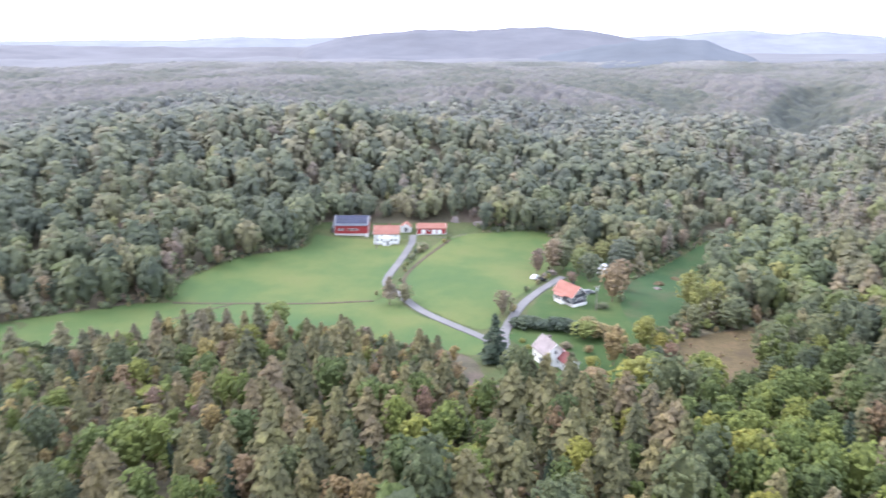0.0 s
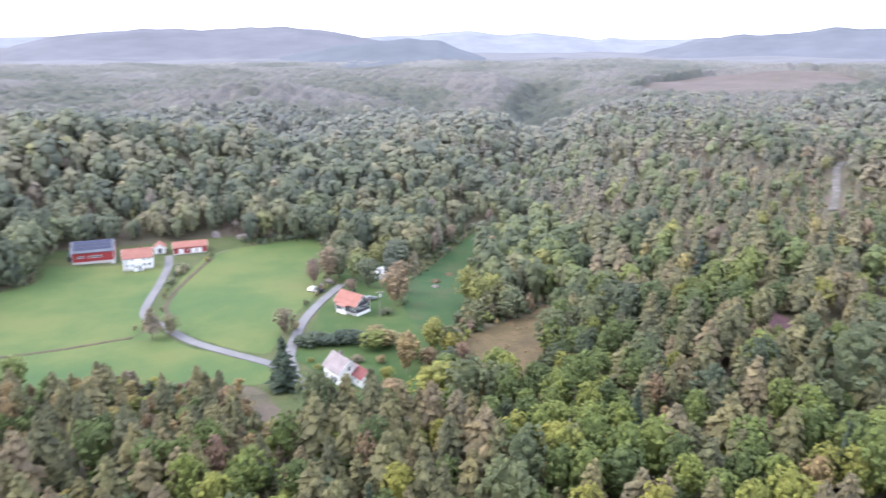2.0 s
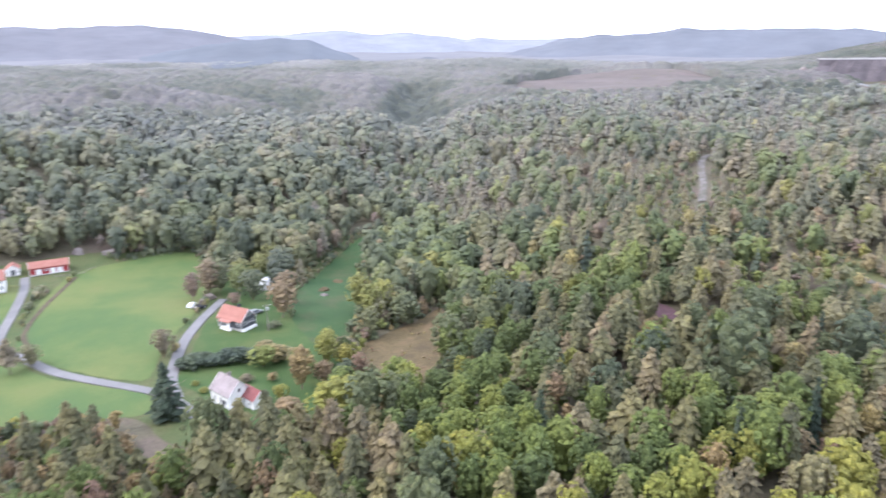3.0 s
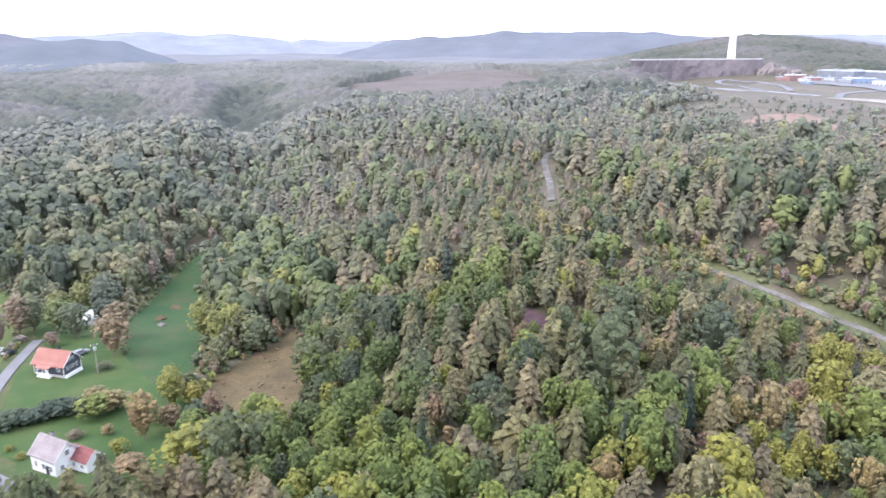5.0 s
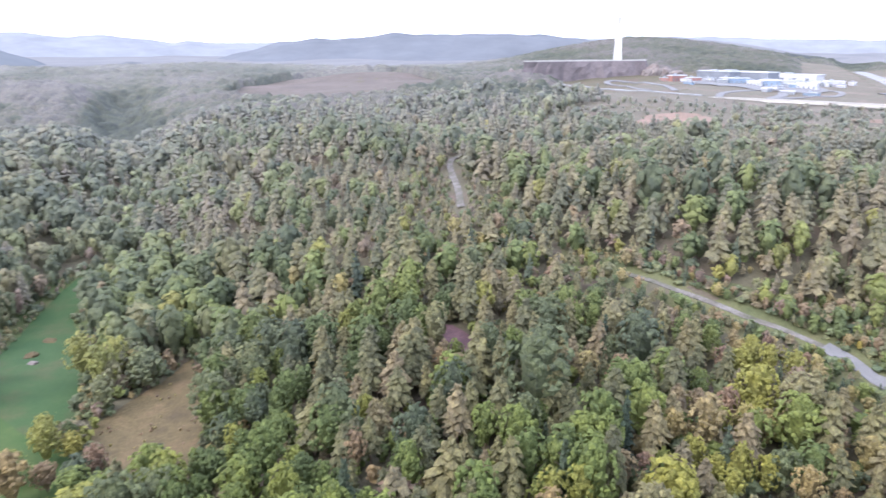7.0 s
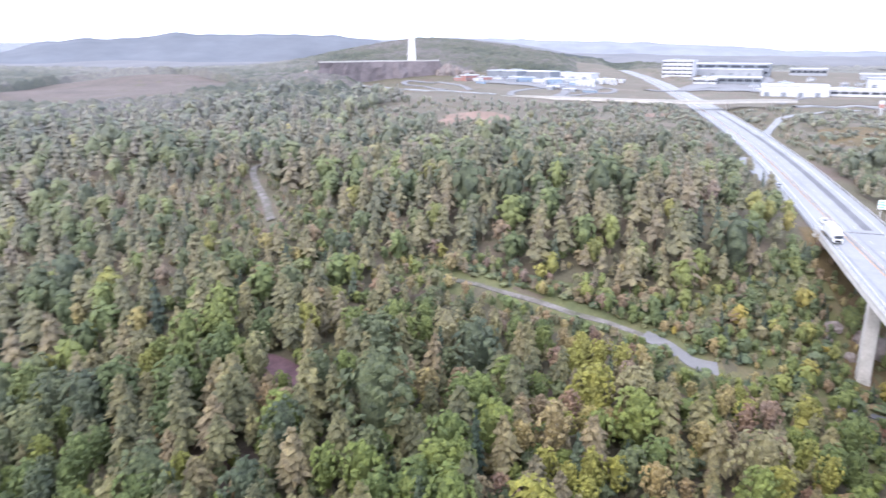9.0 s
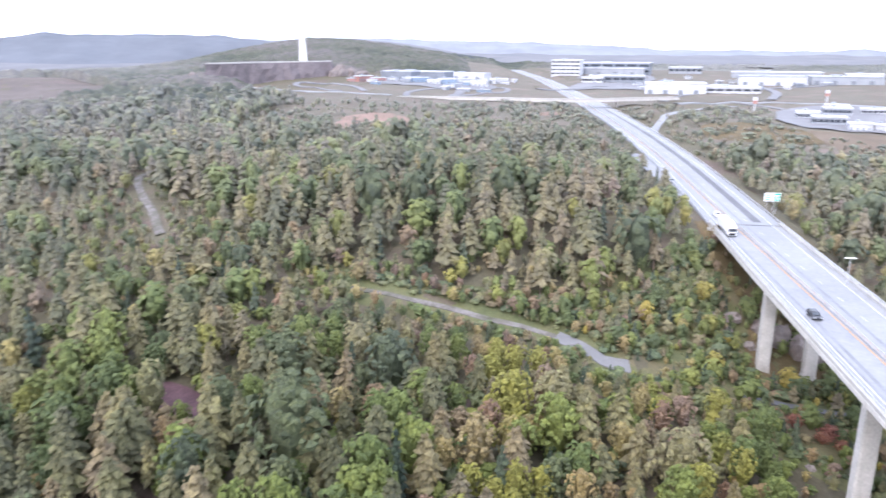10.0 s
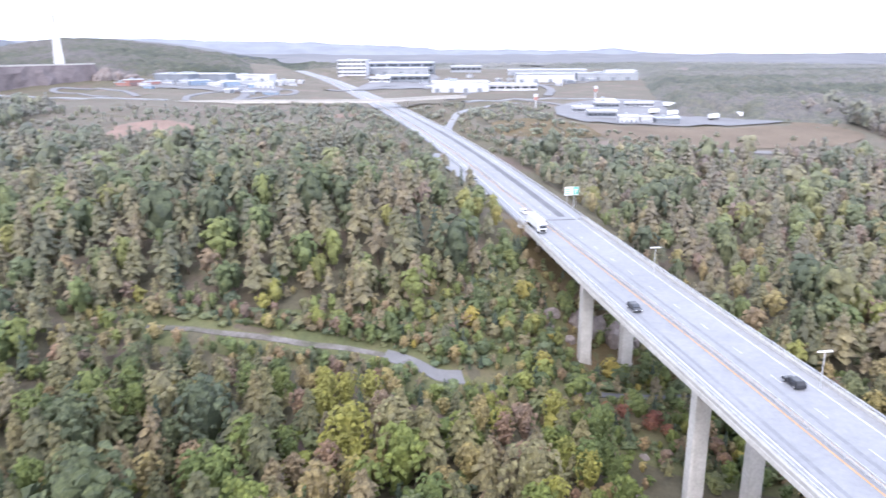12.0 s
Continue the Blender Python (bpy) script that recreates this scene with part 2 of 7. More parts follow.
def cubic(grid, x0, y0, step, x, y):
    """Catmull-Rom over a grid of heights, held at its border."""
    g = np.array(grid, float)
    u, v = (np.asarray(x, float) - x0) / step, (np.asarray(y, float) - y0) / step
    u, v = np.clip(u, 0, g.shape[1] - 1.001), np.clip(v, 0, g.shape[0] - 1.001)
    i, j = np.floor(u).astype(int), np.floor(v).astype(int)
    f, h = u - i, v - j

    def weights(t):
        return ((-t + 2 * t**2 - t**3) / 2, (2 - 5 * t**2 + 3 * t**3) / 2, (t + 4 * t**2 - 3 * t**3) / 2, (t**3 - t**2) / 2)

    wu, wv = weights(f), weights(h)
    out = 0
    for b in range(4):
        for a in range(4):
            out = out + wv[b] * wu[a] * g[np.clip(j + b - 1, 0, g.shape[0] - 1), np.clip(i + a - 1, 0, g.shape[1] - 1)]
    return out


def ease(t):
    t = np.clip(t, 0, 1)
    return t * t * (3 - 2 * t)


def waves(x, y, length, seed, count=7):
    """Rolling unevenness of about that wavelength, between -1 and 1."""
    rng = np.random.RandomState(seed)
    out = 0
    for k in range(count):
        a, s, p = rng.uniform(0, 2 * np.pi), rng.uniform(0.6, 1.7), rng.uniform(0, 2 * np.pi)
        out = out + np.sin((x * np.cos(a) + y * np.sin(a)) * 2 * np.pi * s / length + p)
    return out / count**0.5 / 1.6


def off_line(pts, x, y):
    """Distance in plan from a line of points."""
    p = np.array(pts, float)[:, :2]
    best = np.full(np.shape(x), 1e9)
    for a, b in zip(p[:-1], p[1:]):
        d = b - a
        t = np.clip(((x - a[0]) * d[0] + (y - a[1]) * d[1]) / (d @ d), 0, 1)
        best = np.minimum(best, np.hypot(x - a[0] - t * d[0], y - a[1] - t * d[1]))
    return best


# hills: middle, height, reach along x and y
HILLS = [(-76, 425, 27, 96, 48), (10, 432, 10, 50, 40), (-185, 350, 16, 85, 75), (185, 505, 11, 75, 60), (110, 420, 4, 50, 50), (60, 690, 28, 135, 75), (-190, 570, 22, 130, 110),
         (-230, 800, 20, 200, 120), (325, 790, 22, 90, 190), (300, 480, 9, 50, 80), (256, 400, 7, 28, 60), (590, 530, 1, 150, 120), (575, 400, 4, 90, 60), (740, 770, 15, 130, 110), (1400, 620, 42, 420, 240), (204, 13, -5.0, 13, 14), (260, 94, 4, 40, 40), (470, 230, -4, 60, 50)]
RAVINE = [(150, 325), (188, 385), (222, 432), (267, 519), (333, 676), (430, 830)]
# lie of the northern upland: distance and height
FOLDS = [(400, 16), (480, 12), (560, 9), (640, 9), (760, 14), (900, 26), (1060, 36), (1240, 40), (1480, 42), (2400, 50)]
def land(x, y):
    x, y = np.asarray(x, float), np.asarray(y, float)
    inner = ease(np.minimum(np.minimum(x + 140, 310 - x), np.minimum(y + 60, 390 - y)) / 60)
    z = inner * cubic(NEAR_LAND, -140, -60, 50, x, y) + (1 - inner) * cubic(FAR_LAND, -1000, -600, 250, x, y)
    r, az = np.hypot(x, y), np.degrees(np.arctan2(x, y))
    bent = r * (1 + 0.05 * np.sin(np.radians(az) * 9 + 0.7) + 0.03 * np.sin(np.radians(az) * 21))
    folds = np.interp(bent, *np.array(FOLDS).T) + 3 * waves(x, y, 240, 6)
    z = z + ease((r - 440) / 110) * ease((36 - az) / 10) * (folds - z)
    z = z - 0.3 * z * ease((r - 650) / 350) * ease((66 - az) / 14) * ease((az - 30) / 8)
    for hx_, hy_, up, rx, ry in HILLS:
        z = z + up * np.exp(-(((x - hx_) / rx) ** 2) - ((y - hy_) / ry) ** 2)
    z = z - (13 + 9 * ease((y - 560) / 100)) * np.exp(-((off_line(RAVINE, x, y) / 26) ** 2)) * ease((y - 325) / 60)
    calm = 1 - 0.8 * ease((az - 60) / 10) * ease((125 - az) / 10)
    z = z + ease((r - 480) / 500) * (6 * waves(x, y, 560, 3) + 4 * waves(x, y, 210, 5)) * calm
    z = z + ease((r - 1250) / 900) * (38 - z) * (1 - 0.6 * ease((az - 60) / 10))
    return z - ease((r - 3500) / 900) * 260


# ---------------------------------------------------------------- ground: one sheet to the horizon
def steps(parts_):
    out = []
    for a, b, d in parts_:
        out += list(np.arange(a, b, d))
    return np.array(out + [parts_[-1][1]], float)


GX = steps([(-4600, -1600, 150), (-1600, -500, 50), (-500, -150, 14), (-150, 320, 4), (320, 620, 10), (620, 1500, 30), (1500, 4600, 150)])
GY = steps([(-4600, -1600, 150), (-1600, -500, 50), (-500, -70, 14), (-70, 400, 4), (400, 620, 10), (620, 1500, 30), (1500, 4600, 150)])
GXX, GYY = np.meshgrid(GX, GY)
ROAD_LINE = [(-110, -19.0), (0, -8.0), (137, 5.8), (197, 11.7), (260, 17.2), (330, 24.0), (405, 33.0), (520, 50.5), (650, 75.0), (795, 104.0), (1150, 187.0), (1670, 343.0), (2300, 560.0)]
ROAD_Z = [(-110, 29.2), (260, 29.6), (330, 30.2), (520, 32.5), (800, 36.5), (1150, 42.0), (2300, 60.0)]


def smooth_line(pts, step):
    """A smooth line through plan points, resampled about every step metres."""
    p = np.array(pts, float)
    d = np.r_[0, np.cumsum(np.hypot(*np.diff(p[:, :2], axis=0).T))]
    p = np.vstack([2 * p[0] - p[1], p, 2 * p[-1] - p[-2]])
    out = []
    for k in range(len(d) - 1):
        n = max(2, int((d[k + 1] - d[k]) / step))
        for t in np.arange(n) / n:
            a, b, c, e = p[k], p[k + 1], p[k + 2], p[k + 3]
            out.append(0.5 * (2 * b + (c - a) * t + (2 * a - 5 * b + 4 * c - e) * t**2 + (3 * b - a - 3 * c + e) * t**3))
    return np.array(out + [p[-2]])


HIGHWAY = smooth_line(ROAD_LINE, 8.0)


def road_y(x):
    return np.interp(x, HIGHWAY[:, 0], HIGHWAY[:, 1])


def road_z(x):
    return np.interp(x, [a for a, _ in ROAD_Z], [b for _, b in ROAD_Z])


def land_with_road(x, y):
    """The land, levelled for the motorway beyond the bridge's far end."""
    z = land(x, y)
    off = np.abs(y - road_y(x))
    w = ease((x - 246) / 16) * ease((34 - off) / 20) * ease((2200 - x) / 300)
    return z + w * (road_z(x) - 0.6 - z)


GZ = land_with_road(GXX, GYY)
GZ = GZ + (0.5 * waves(GXX, GYY, 17, 21) + 0.9 * waves(GXX, GYY, 45, 22)) * ease((np.hypot(GXX - 20, GYY - 250) - 120) / 60) * ease((1200 - np.hypot(GXX, GYY)) / 300) * ease((np.abs(GYY - road_y(GXX)) - 16) / 20)


def ground_z(x, y):
    x, y = np.asarray(x, float), np.asarray(y, float)
    i = np.clip(np.searchsorted(GX, x) - 1, 0, len(GX) - 2)
    j = np.clip(np.searchsorted(GY, y) - 1, 0, len(GY) - 2)
    f, h = (x - GX[i]) / (GX[i + 1] - GX[i]), (y - GY[j]) / (GY[j + 1] - GY[j])
    return (GZ[j, i] * (1 - f) + GZ[j, i + 1] * f) * (1 - h) + (GZ[j + 1, i] * (1 - f) + GZ[j + 1, i + 1] * f) * h


def sheet(name, verts, faces, material, smooth=True):
    me = bpy.data.meshes.new(name)
    me.vertices.add(len(verts))
    me.vertices.foreach_set("co", np.asarray(verts, np.float32).ravel())
    faces = np.asarray(faces, np.int32)
    n, k = faces.shape
    me.loops.add(n * k)
    me.loops.foreach_set("vertex_index", faces.ravel())
    me.polygons.add(n)
    me.polygons.foreach_set("loop_start", np.arange(n, dtype=np.int32) * k)
    me.polygons.foreach_set("use_smooth", np.full(n, smooth))
    me.update(calc_edges=True)
    me.materials.append(material)
    return new(name, me)


def grid_faces(rows, cols):
    k = np.arange(rows * cols).reshape(rows, cols)
    return np.stack([k[:-1, :-1], k[:-1, 1:], k[1:, 1:], k[1:, :-1]], -1).reshape(-1, 4)


ground = sheet("ground", np.stack([GXX, GYY, GZ], -1).reshape(-1, 3), grid_faces(len(GY), len(GX)), FLOOR)
tagged(ground, "rolling forest floor with needles, heather and bare soil", "ground", kind="structure")


def inside(poly, x, y):
    x, y = np.asarray(x, float), np.asarray(y, float)
    hit = np.zeros(x.shape, bool)
    for (x0, y0), (x1, y1) in zip(poly, poly[1:] + poly[:1]):
        cross = (y0 > y) != (y1 > y)
        hit ^= cross & (x < (x1 - x0) * (y - y0) / (y1 - y0 + 1e-9) + x0)
    return hit


def patch(name, poly, material, label, category, lift=0.12, cut=5.0, kind="structure"):
    """A stretch of ground cover with a rounded outline, laid on the ground."""
    rim = smooth_line(poly + poly[:1], 3.0)[:-1]
    rng = np.random.RandomState(len(poly))
    bm = bmesh.new()
    ring = [bm.verts.new((x + rng.uniform(-0.4, 0.4), y + rng.uniform(-0.4, 0.4), 0)) for x, y in rim]
    bm.faces.new(ring)
    (x0, y0), (x1, y1) = rim.min(0), rim.max(0)
    for axis, a, b in ((0, x0, x1), (1, y0, y1)):
        for c in np.arange(a + cut, b, cut):
            co, no = [0, 0, 0], [0, 0, 0]
            co[axis], no[axis] = c, 1
            bmesh.ops.bisect_plane(bm, geom=bm.verts[:] + bm.edges[:] + bm.faces[:], plane_co=co, plane_no=no, dist=1e-4)
    bmesh.ops.triangulate(bm, faces=bm.faces[:])
    co = np.array([v.co for v in bm.verts])
    for v, z in zip(bm.verts, ground_z(co[:, 0], co[:, 1])):
        v.co.z = z + lift
    bmesh.ops.recalc_face_normals(bm, faces=bm.faces[:])
    if bm.faces and sum(f.normal.z for f in bm.faces) < 0:
        bmesh.ops.reverse_faces(bm, faces=bm.faces[:])
    return tagged(part(name, bm, material, smooth=True), label, category, kind=kind)


def strip(name, pts, width, material, label="", category="", lift=0.22, side=0.0, level=None, step=3.0, parent=None, thick=0.5, kind="structure"):
    """A road or line of the given width along plan points, with thin sides; side shifts it to its left."""
    line = smooth_line(pts, step)
    d = np.gradient(line[:, :2], axis=0)
    d /= np.hypot(*d.T)[:, None]
    nrm = np.stack([-d[:, 1], d[:, 0]], 1)
    mid = line[:, :2] + nrm * side
    left, right = mid + nrm * width / 2, mid - nrm * width / 2
    z = [ground_z(*p.T) + lift if level is None else level(mid[:, 0]) + lift for p in (left, right)]
    v = np.stack([np.c_[left, z[0] - thick], np.c_[left, z[0]], np.c_[right, z[1]], np.c_[right, z[1] - thick]], 1)
    ob = sheet(name, v.reshape(-1, 3), grid_faces(len(line), 4)[:, ::-1], material, smooth=False)
    ob.parent = parent
    if category:
        tagged(ob, label, category, kind=kind)
    return ob


FIELD_LEFT = [(-58, 313), (-38, 309), (-16, 307), (-18, 282), (-22, 258), (-24, 230), (-54, 229.2), (-90, 229.5), (-97, 238), (-91, 262), (-78, 281), (-60, 293)]
FIELD_MID = [(2, 311), (20, 318), (47, 322), (50, 300), (42, 272), (35, 250), (27, 236), (19, 220), (12, 205), (-4, 220), (-15, 241), (-16, 255), (-10, 282), (-3, 300)]
FIELD_LOW = [(-150, 190), (-124, 209), (-94, 228.3), (-54, 228.2), (-24, 229.4), (-19, 236), (-9, 218), (4, 204), (12, 195), (9, 184), (-15, 192), (-50, 195), (-90, 190), (-140, 172)]
MEADOW_AREA = [(134, 320), (118, 313), (97, 294), (74, 263), (60, 228), (56, 206), (70, 206), (80, 222), (95, 248), (108, 288), (128, 310)]
GARDEN = [(19, 200), (23, 190), (19, 172), (34, 163), (52, 165), (64, 188), (60, 204), (60, 226), (57, 238), (42, 246), (31, 228), (23, 208)]
DRY_AREA = [(106, 214), (94, 208), (80, 204), (70, 198), (66, 186), (62, 168), (68, 160), (78, 166), (89, 182), (98, 197)]
HEATHER = [(129, 138), (136, 136), (142, 144), (141, 152), (135, 150)]
BACK_GREEN = [(46, 243), (58, 239), (66, 250), (76, 270), (82, 290), (72, 302), (56, 298), (48, 276)]
FARM_ROAD = [(-13.5, 314), (-14, 300), (-16.8, 281.6), (-21, 257), (-20, 246), (-15, 236), (-7.3, 220.4), (2.8, 208.1), (10.4, 200), (16, 192), (19.5, 180), (20, 168)]
HOUSE_ROAD = [(18.0, 190), (18.9, 203.5), (25.7, 224), (33, 238), (39.7, 249.1), (46, 260)]
FOREST_ROAD = [(330, 252), (300, 249), (275, 246), (255, 236), (238, 222), (222, 207), (204, 192), (186, 184)]
# strip kept free of trees so that the camera sees the forest road's bend
ROAD_FRONT = [(196, 178), (204, 190), (214, 200), (226, 211), (238, 221), (250, 229)]
SLIP_ROAD = [(400, 24), (445, 30.5), (482, 35.5), (512, 36), (548, 29), (590, 18), (640, -4), (680, -36)]
VALLEY_TRACK = [(192, 126), (190.8, 112), (191.3, 98), (191.3, 87), (191.3, 76), (191.2, 70.5), (189, 64), (186, 58.5), (186.6, 52), (188, 43), (187.5, 34), (186, 27)]
UNDER_PATH = [(185.6, 27.5), (186.2, 18), (187.2, 6.7), (186.5, -8), (182, -30), (170, -60)]

VALLEY_FLOOR = [(-150, 191), (-100, 230), (-97, 250), (-84, 278), (-62, 297), (-62, 328), (-20, 331), (14, 332), (50, 326), (62, 306), (84, 300), (112, 318), (134, 322), (112, 284), (88, 240), (72, 206), (60, 190), (56, 168), (48, 158), (15, 160), (6, 184), (-20, 192), (-60, 193), (-140, 173)]
VERGE = surface("verge_grass", [(0.3, (0.050, 0.078, 0.026)), (0.5, (0.075, 0.092, 0.034)), (0.7, (0.105, 0.098, 0.048))], 0.09, 1.3, 0.5, bump=0.4)
patch("verge", VALLEY_FLOOR, VERGE, "rough grass over the open valley floor", "grass", lift=0.06, cut=4.0)
patch("field", FIELD_LEFT, GRASS, "mown bright green field sloping below the farm", "field")
patch("field", FIELD_MID, GRASS, "mown bright green field beside the gravel road", "field")
patch("field", FIELD_LOW, GRASS, "narrow green hayfield behind a ditch", "field")
patch("meadow", MEADOW_AREA, MEADOW, "long green meadow between trees", "meadow")
patch("lawn", GARDEN, LAWN, "garden lawn round the two houses", "lawn", lift=0.16)
patch("lawn", BACK_GREEN, LAWN, "grass behind the garden trees", "lawn")
patch("dry_grass", DRY_AREA, DRY, "patch of dry yellow-brown grass at the wood's edge", "dry grass", lift=0.2)
YOUNG_GROWTH = [(200, 140), (192, 136), (187, 118), (186, 98), (185, 78), (182, 62), (178, 50), (175, 36), (168, 26), (158, 8), (152, -22), (190, -30), (226, -14), (246, 6), (252, 26), (238, 40), (224, 48), (214, 58), (207, 70), (203, 84), (201, 100), (201, 122)]


def grown(poly, by):
    """A polygon pushed outwards from its middle."""
    p = np.array(poly, float)
    d = p - p.mean(0)
    return [tuple(float(c) for c in q) for q in p + d / np.hypot(*d.T)[:, None] * by]


patch("rough_grass", grown(YOUNG_GROWTH, 8.0), ROUGH, "rough yellow-green grass and heather in the clearing under the bridge", "rough grass", lift=0.1)
HEATHER_SOIL = surface("heather", [(0.3, (0.11, 0.065, 0.075)), (0.7, (0.17, 0.10, 0.11))], 0.4, 2.0, 0.5, bump=0.5)
patch("heather", HEATHER, HEATHER_SOIL, "bare purple-brown heather between pines", "heather", lift=0.2)
strip("farm_road", FARM_ROAD, 3.0, GRAVEL, "pale grey gravel farm road", "road", lift=0.3)
strip("house_road", HOUSE_ROAD, 3.0, GRAVEL, "pale grey gravel drive past the houses", "road", lift=0.34)
strip("forest_road", FOREST_ROAD[:-1], 2.7, TRACK, "grey gravel road through the pine wood", "road", lift=0.5)
strip("valley_track", VALLEY_TRACK[:7], 1.8, TRACK, "overgrown stony dirt track through young growth", "track", lift=0.24)
strip("gravel_lane", VALLEY_TRACK[5:9], 4.6, GRAVEL, "bare grey gravel stretch of the track in the clearing", "track", lift=0.3)
strip("under_path", UNDER_PATH, 2.6, ASPHALT_DARK, "grey path passing under the bridge", "path", lift=0.3)

# ---------------------------------------------------------------- motorway and bridge
BRIDGE = [p for p in ROAD_LINE if p[0] <= 260]
motorway = thing("motorway", Matrix(), "pale grey four-lane motorway with white lines and a central barrier", "motorway", kind="structure")
AFTER = [p for p in ROAD_LINE if p[0] >= 260]
strip("carriageway", [(258.5, 17.1)] + AFTER[1:], 23.0, ASPHALT, level=road_z, lift=0.0, parent=motorway, step=8)
bridge = thing("road_bridge", Matrix(), "long concrete motorway bridge on paired tall piers", "bridge")
strip("deck", BRIDGE, 22.4, CONCRETE, level=road_z, lift=-0.15, parent=bridge, thick=0.9, step=6)
strip("road_surface", BRIDGE, 21.0, ASPHALT, level=road_z, lift=0.0, parent=bridge, thick=0.1, step=6)
for off in (5.6, -5.6):
    strip("girder", BRIDGE, 5.2, CONCRETE, level=road_z, lift=-1.05, side=off, parent=bridge, thick=2.2, step=6)


def pier(x, off):
    y = float(road_y(x)) + off
    z0, z1 = float(ground_z(x, y)) - 1.0, float(road_z(x)) - 3.2
    bm = bmesh.new()
    lean = 0.104
    outline = [(-1.55, -1.0), (-1.2, -1.15), (1.2, -1.15), (1.55, -1.0), (1.55, 1.0), (1.2, 1.15), (-1.2, 1.15), (-1.55, 1.0)]
    prism(bm, outline, "z", 0, z1 - z0)
    ob = part("pier", bm, CONCRETE, bridge)
    ob.matrix_world = pose(x, y, z0, 0, 0, 90 + math.degrees(lean))
    bm = box(bmesh.new(), -1.68, 1.68, -1.28, 1.28, 0, 2.6, 0.08)
    base = part("pier_base", bm, CONCRETE, bridge)
    base.matrix_world = pose(x, y, z0 - 0.3, 0, 0, 90 + math.degrees(lean))


for x in (-34, 26, 86, 146, 206, 250):
    for off in (5.6, -5.6):
        pier(x, off)


# ---------------------------------------------------------------- trees
def sprays(centres, normals, size, rng):
    """Three-cornered tufts of leaves or needles at the centres."""
    n = len(centres)
    nrm = normals + rng.normal(0, 0.4, (n, 3))
    nrm /= np.linalg.norm(nrm, axis=1)[:, None]
    a = np.cross(nrm, rng.normal(0, 1, (n, 3)))
    a /= np.linalg.norm(a, axis=1)[:, None]
    b = np.cross(nrm, a)
    s = (size * rng.uniform(0.6, 1.4, n))[:, None]
    q = np.stack([centres - a * s - b * s * 0.5, centres + a * s - b * s * 0.5 - nrm * s * 0.3, centres + b * s * 0.9], 1)
    return q.reshape(-1, 3)


def cushions(at, axis, along, width, rise, sides, rng):
    """Shallow domes of foliage: each has an apex and an uneven rim. axis: the way each one faces; along and width: its two half lengths."""
    n = len(at)
    axis = axis / (np.linalg.norm(axis, axis=1)[:, None] + 1e-9)
    flat = np.stack([axis[:, 0], axis[:, 1], np.zeros(n)], 1) + rng.normal(0, 0.02, (n, 3))
    u = flat - axis * (flat * axis).sum(1)[:, None]
    u /= np.linalg.norm(u, axis=1)[:, None] + 1e-9
    v = np.cross(axis, u)
    g = 2 * np.pi * (np.arange(sides) + rng.uniform(0, 1, (n, 1))) / sides
    far = rng.uniform(0.6, 1.35, (n, sides))
    rim = at[:, None] + u[:, None] * (along[:, None] * np.cos(g) * far)[..., None] + v[:, None] * (width[:, None] * np.sin(g) * far)[..., None]
    rim = rim - axis[:, None] * (rise[:, None] * rng.uniform(0.1, 0.9, (n, sides)))[..., None]
    top = at + axis * rise[:, None] + u * along[:, None] * rng.uniform(-0.2, 0.2, (n, 1))
    verts = np.concatenate([top[:, None], rim], 1).reshape(-1, 3)
    k = np.arange(sides)
    tri = np.stack([np.zeros(sides, int), 1 + k, 1 + (k + 1) % sides], 1)
    return verts, (tri[None] + (np.arange(n) * (sides + 1))[:, None, None]).reshape(-1, 3)


def core(radius, height, segs, rng):
    """The shaded inside of a crown: rings of the given radii and heights, closed by their ends."""
    ang = 2 * np.pi * np.arange(segs) / segs
    P = np.stack([np.outer(radius, np.cos(ang)), np.outer(radius, np.sin(ang)), np.repeat(np.array(height)[:, None], segs, 1)], -1)
    P[..., :2] *= rng.uniform(0.8, 1.2, (len(radius), segs, 1))
    k = np.arange(len(radius) * segs).reshape(len(radius), segs)
    nxt = np.roll(k, -1, 1)
    f = np.concatenate([np.stack([k[:-1], nxt[:-1], k[1:]], -1).reshape(-1, 3), np.stack([nxt[:-1], nxt[1:], k[1:]], -1).reshape(-1, 3)])
    return P.reshape(-1, 3), f


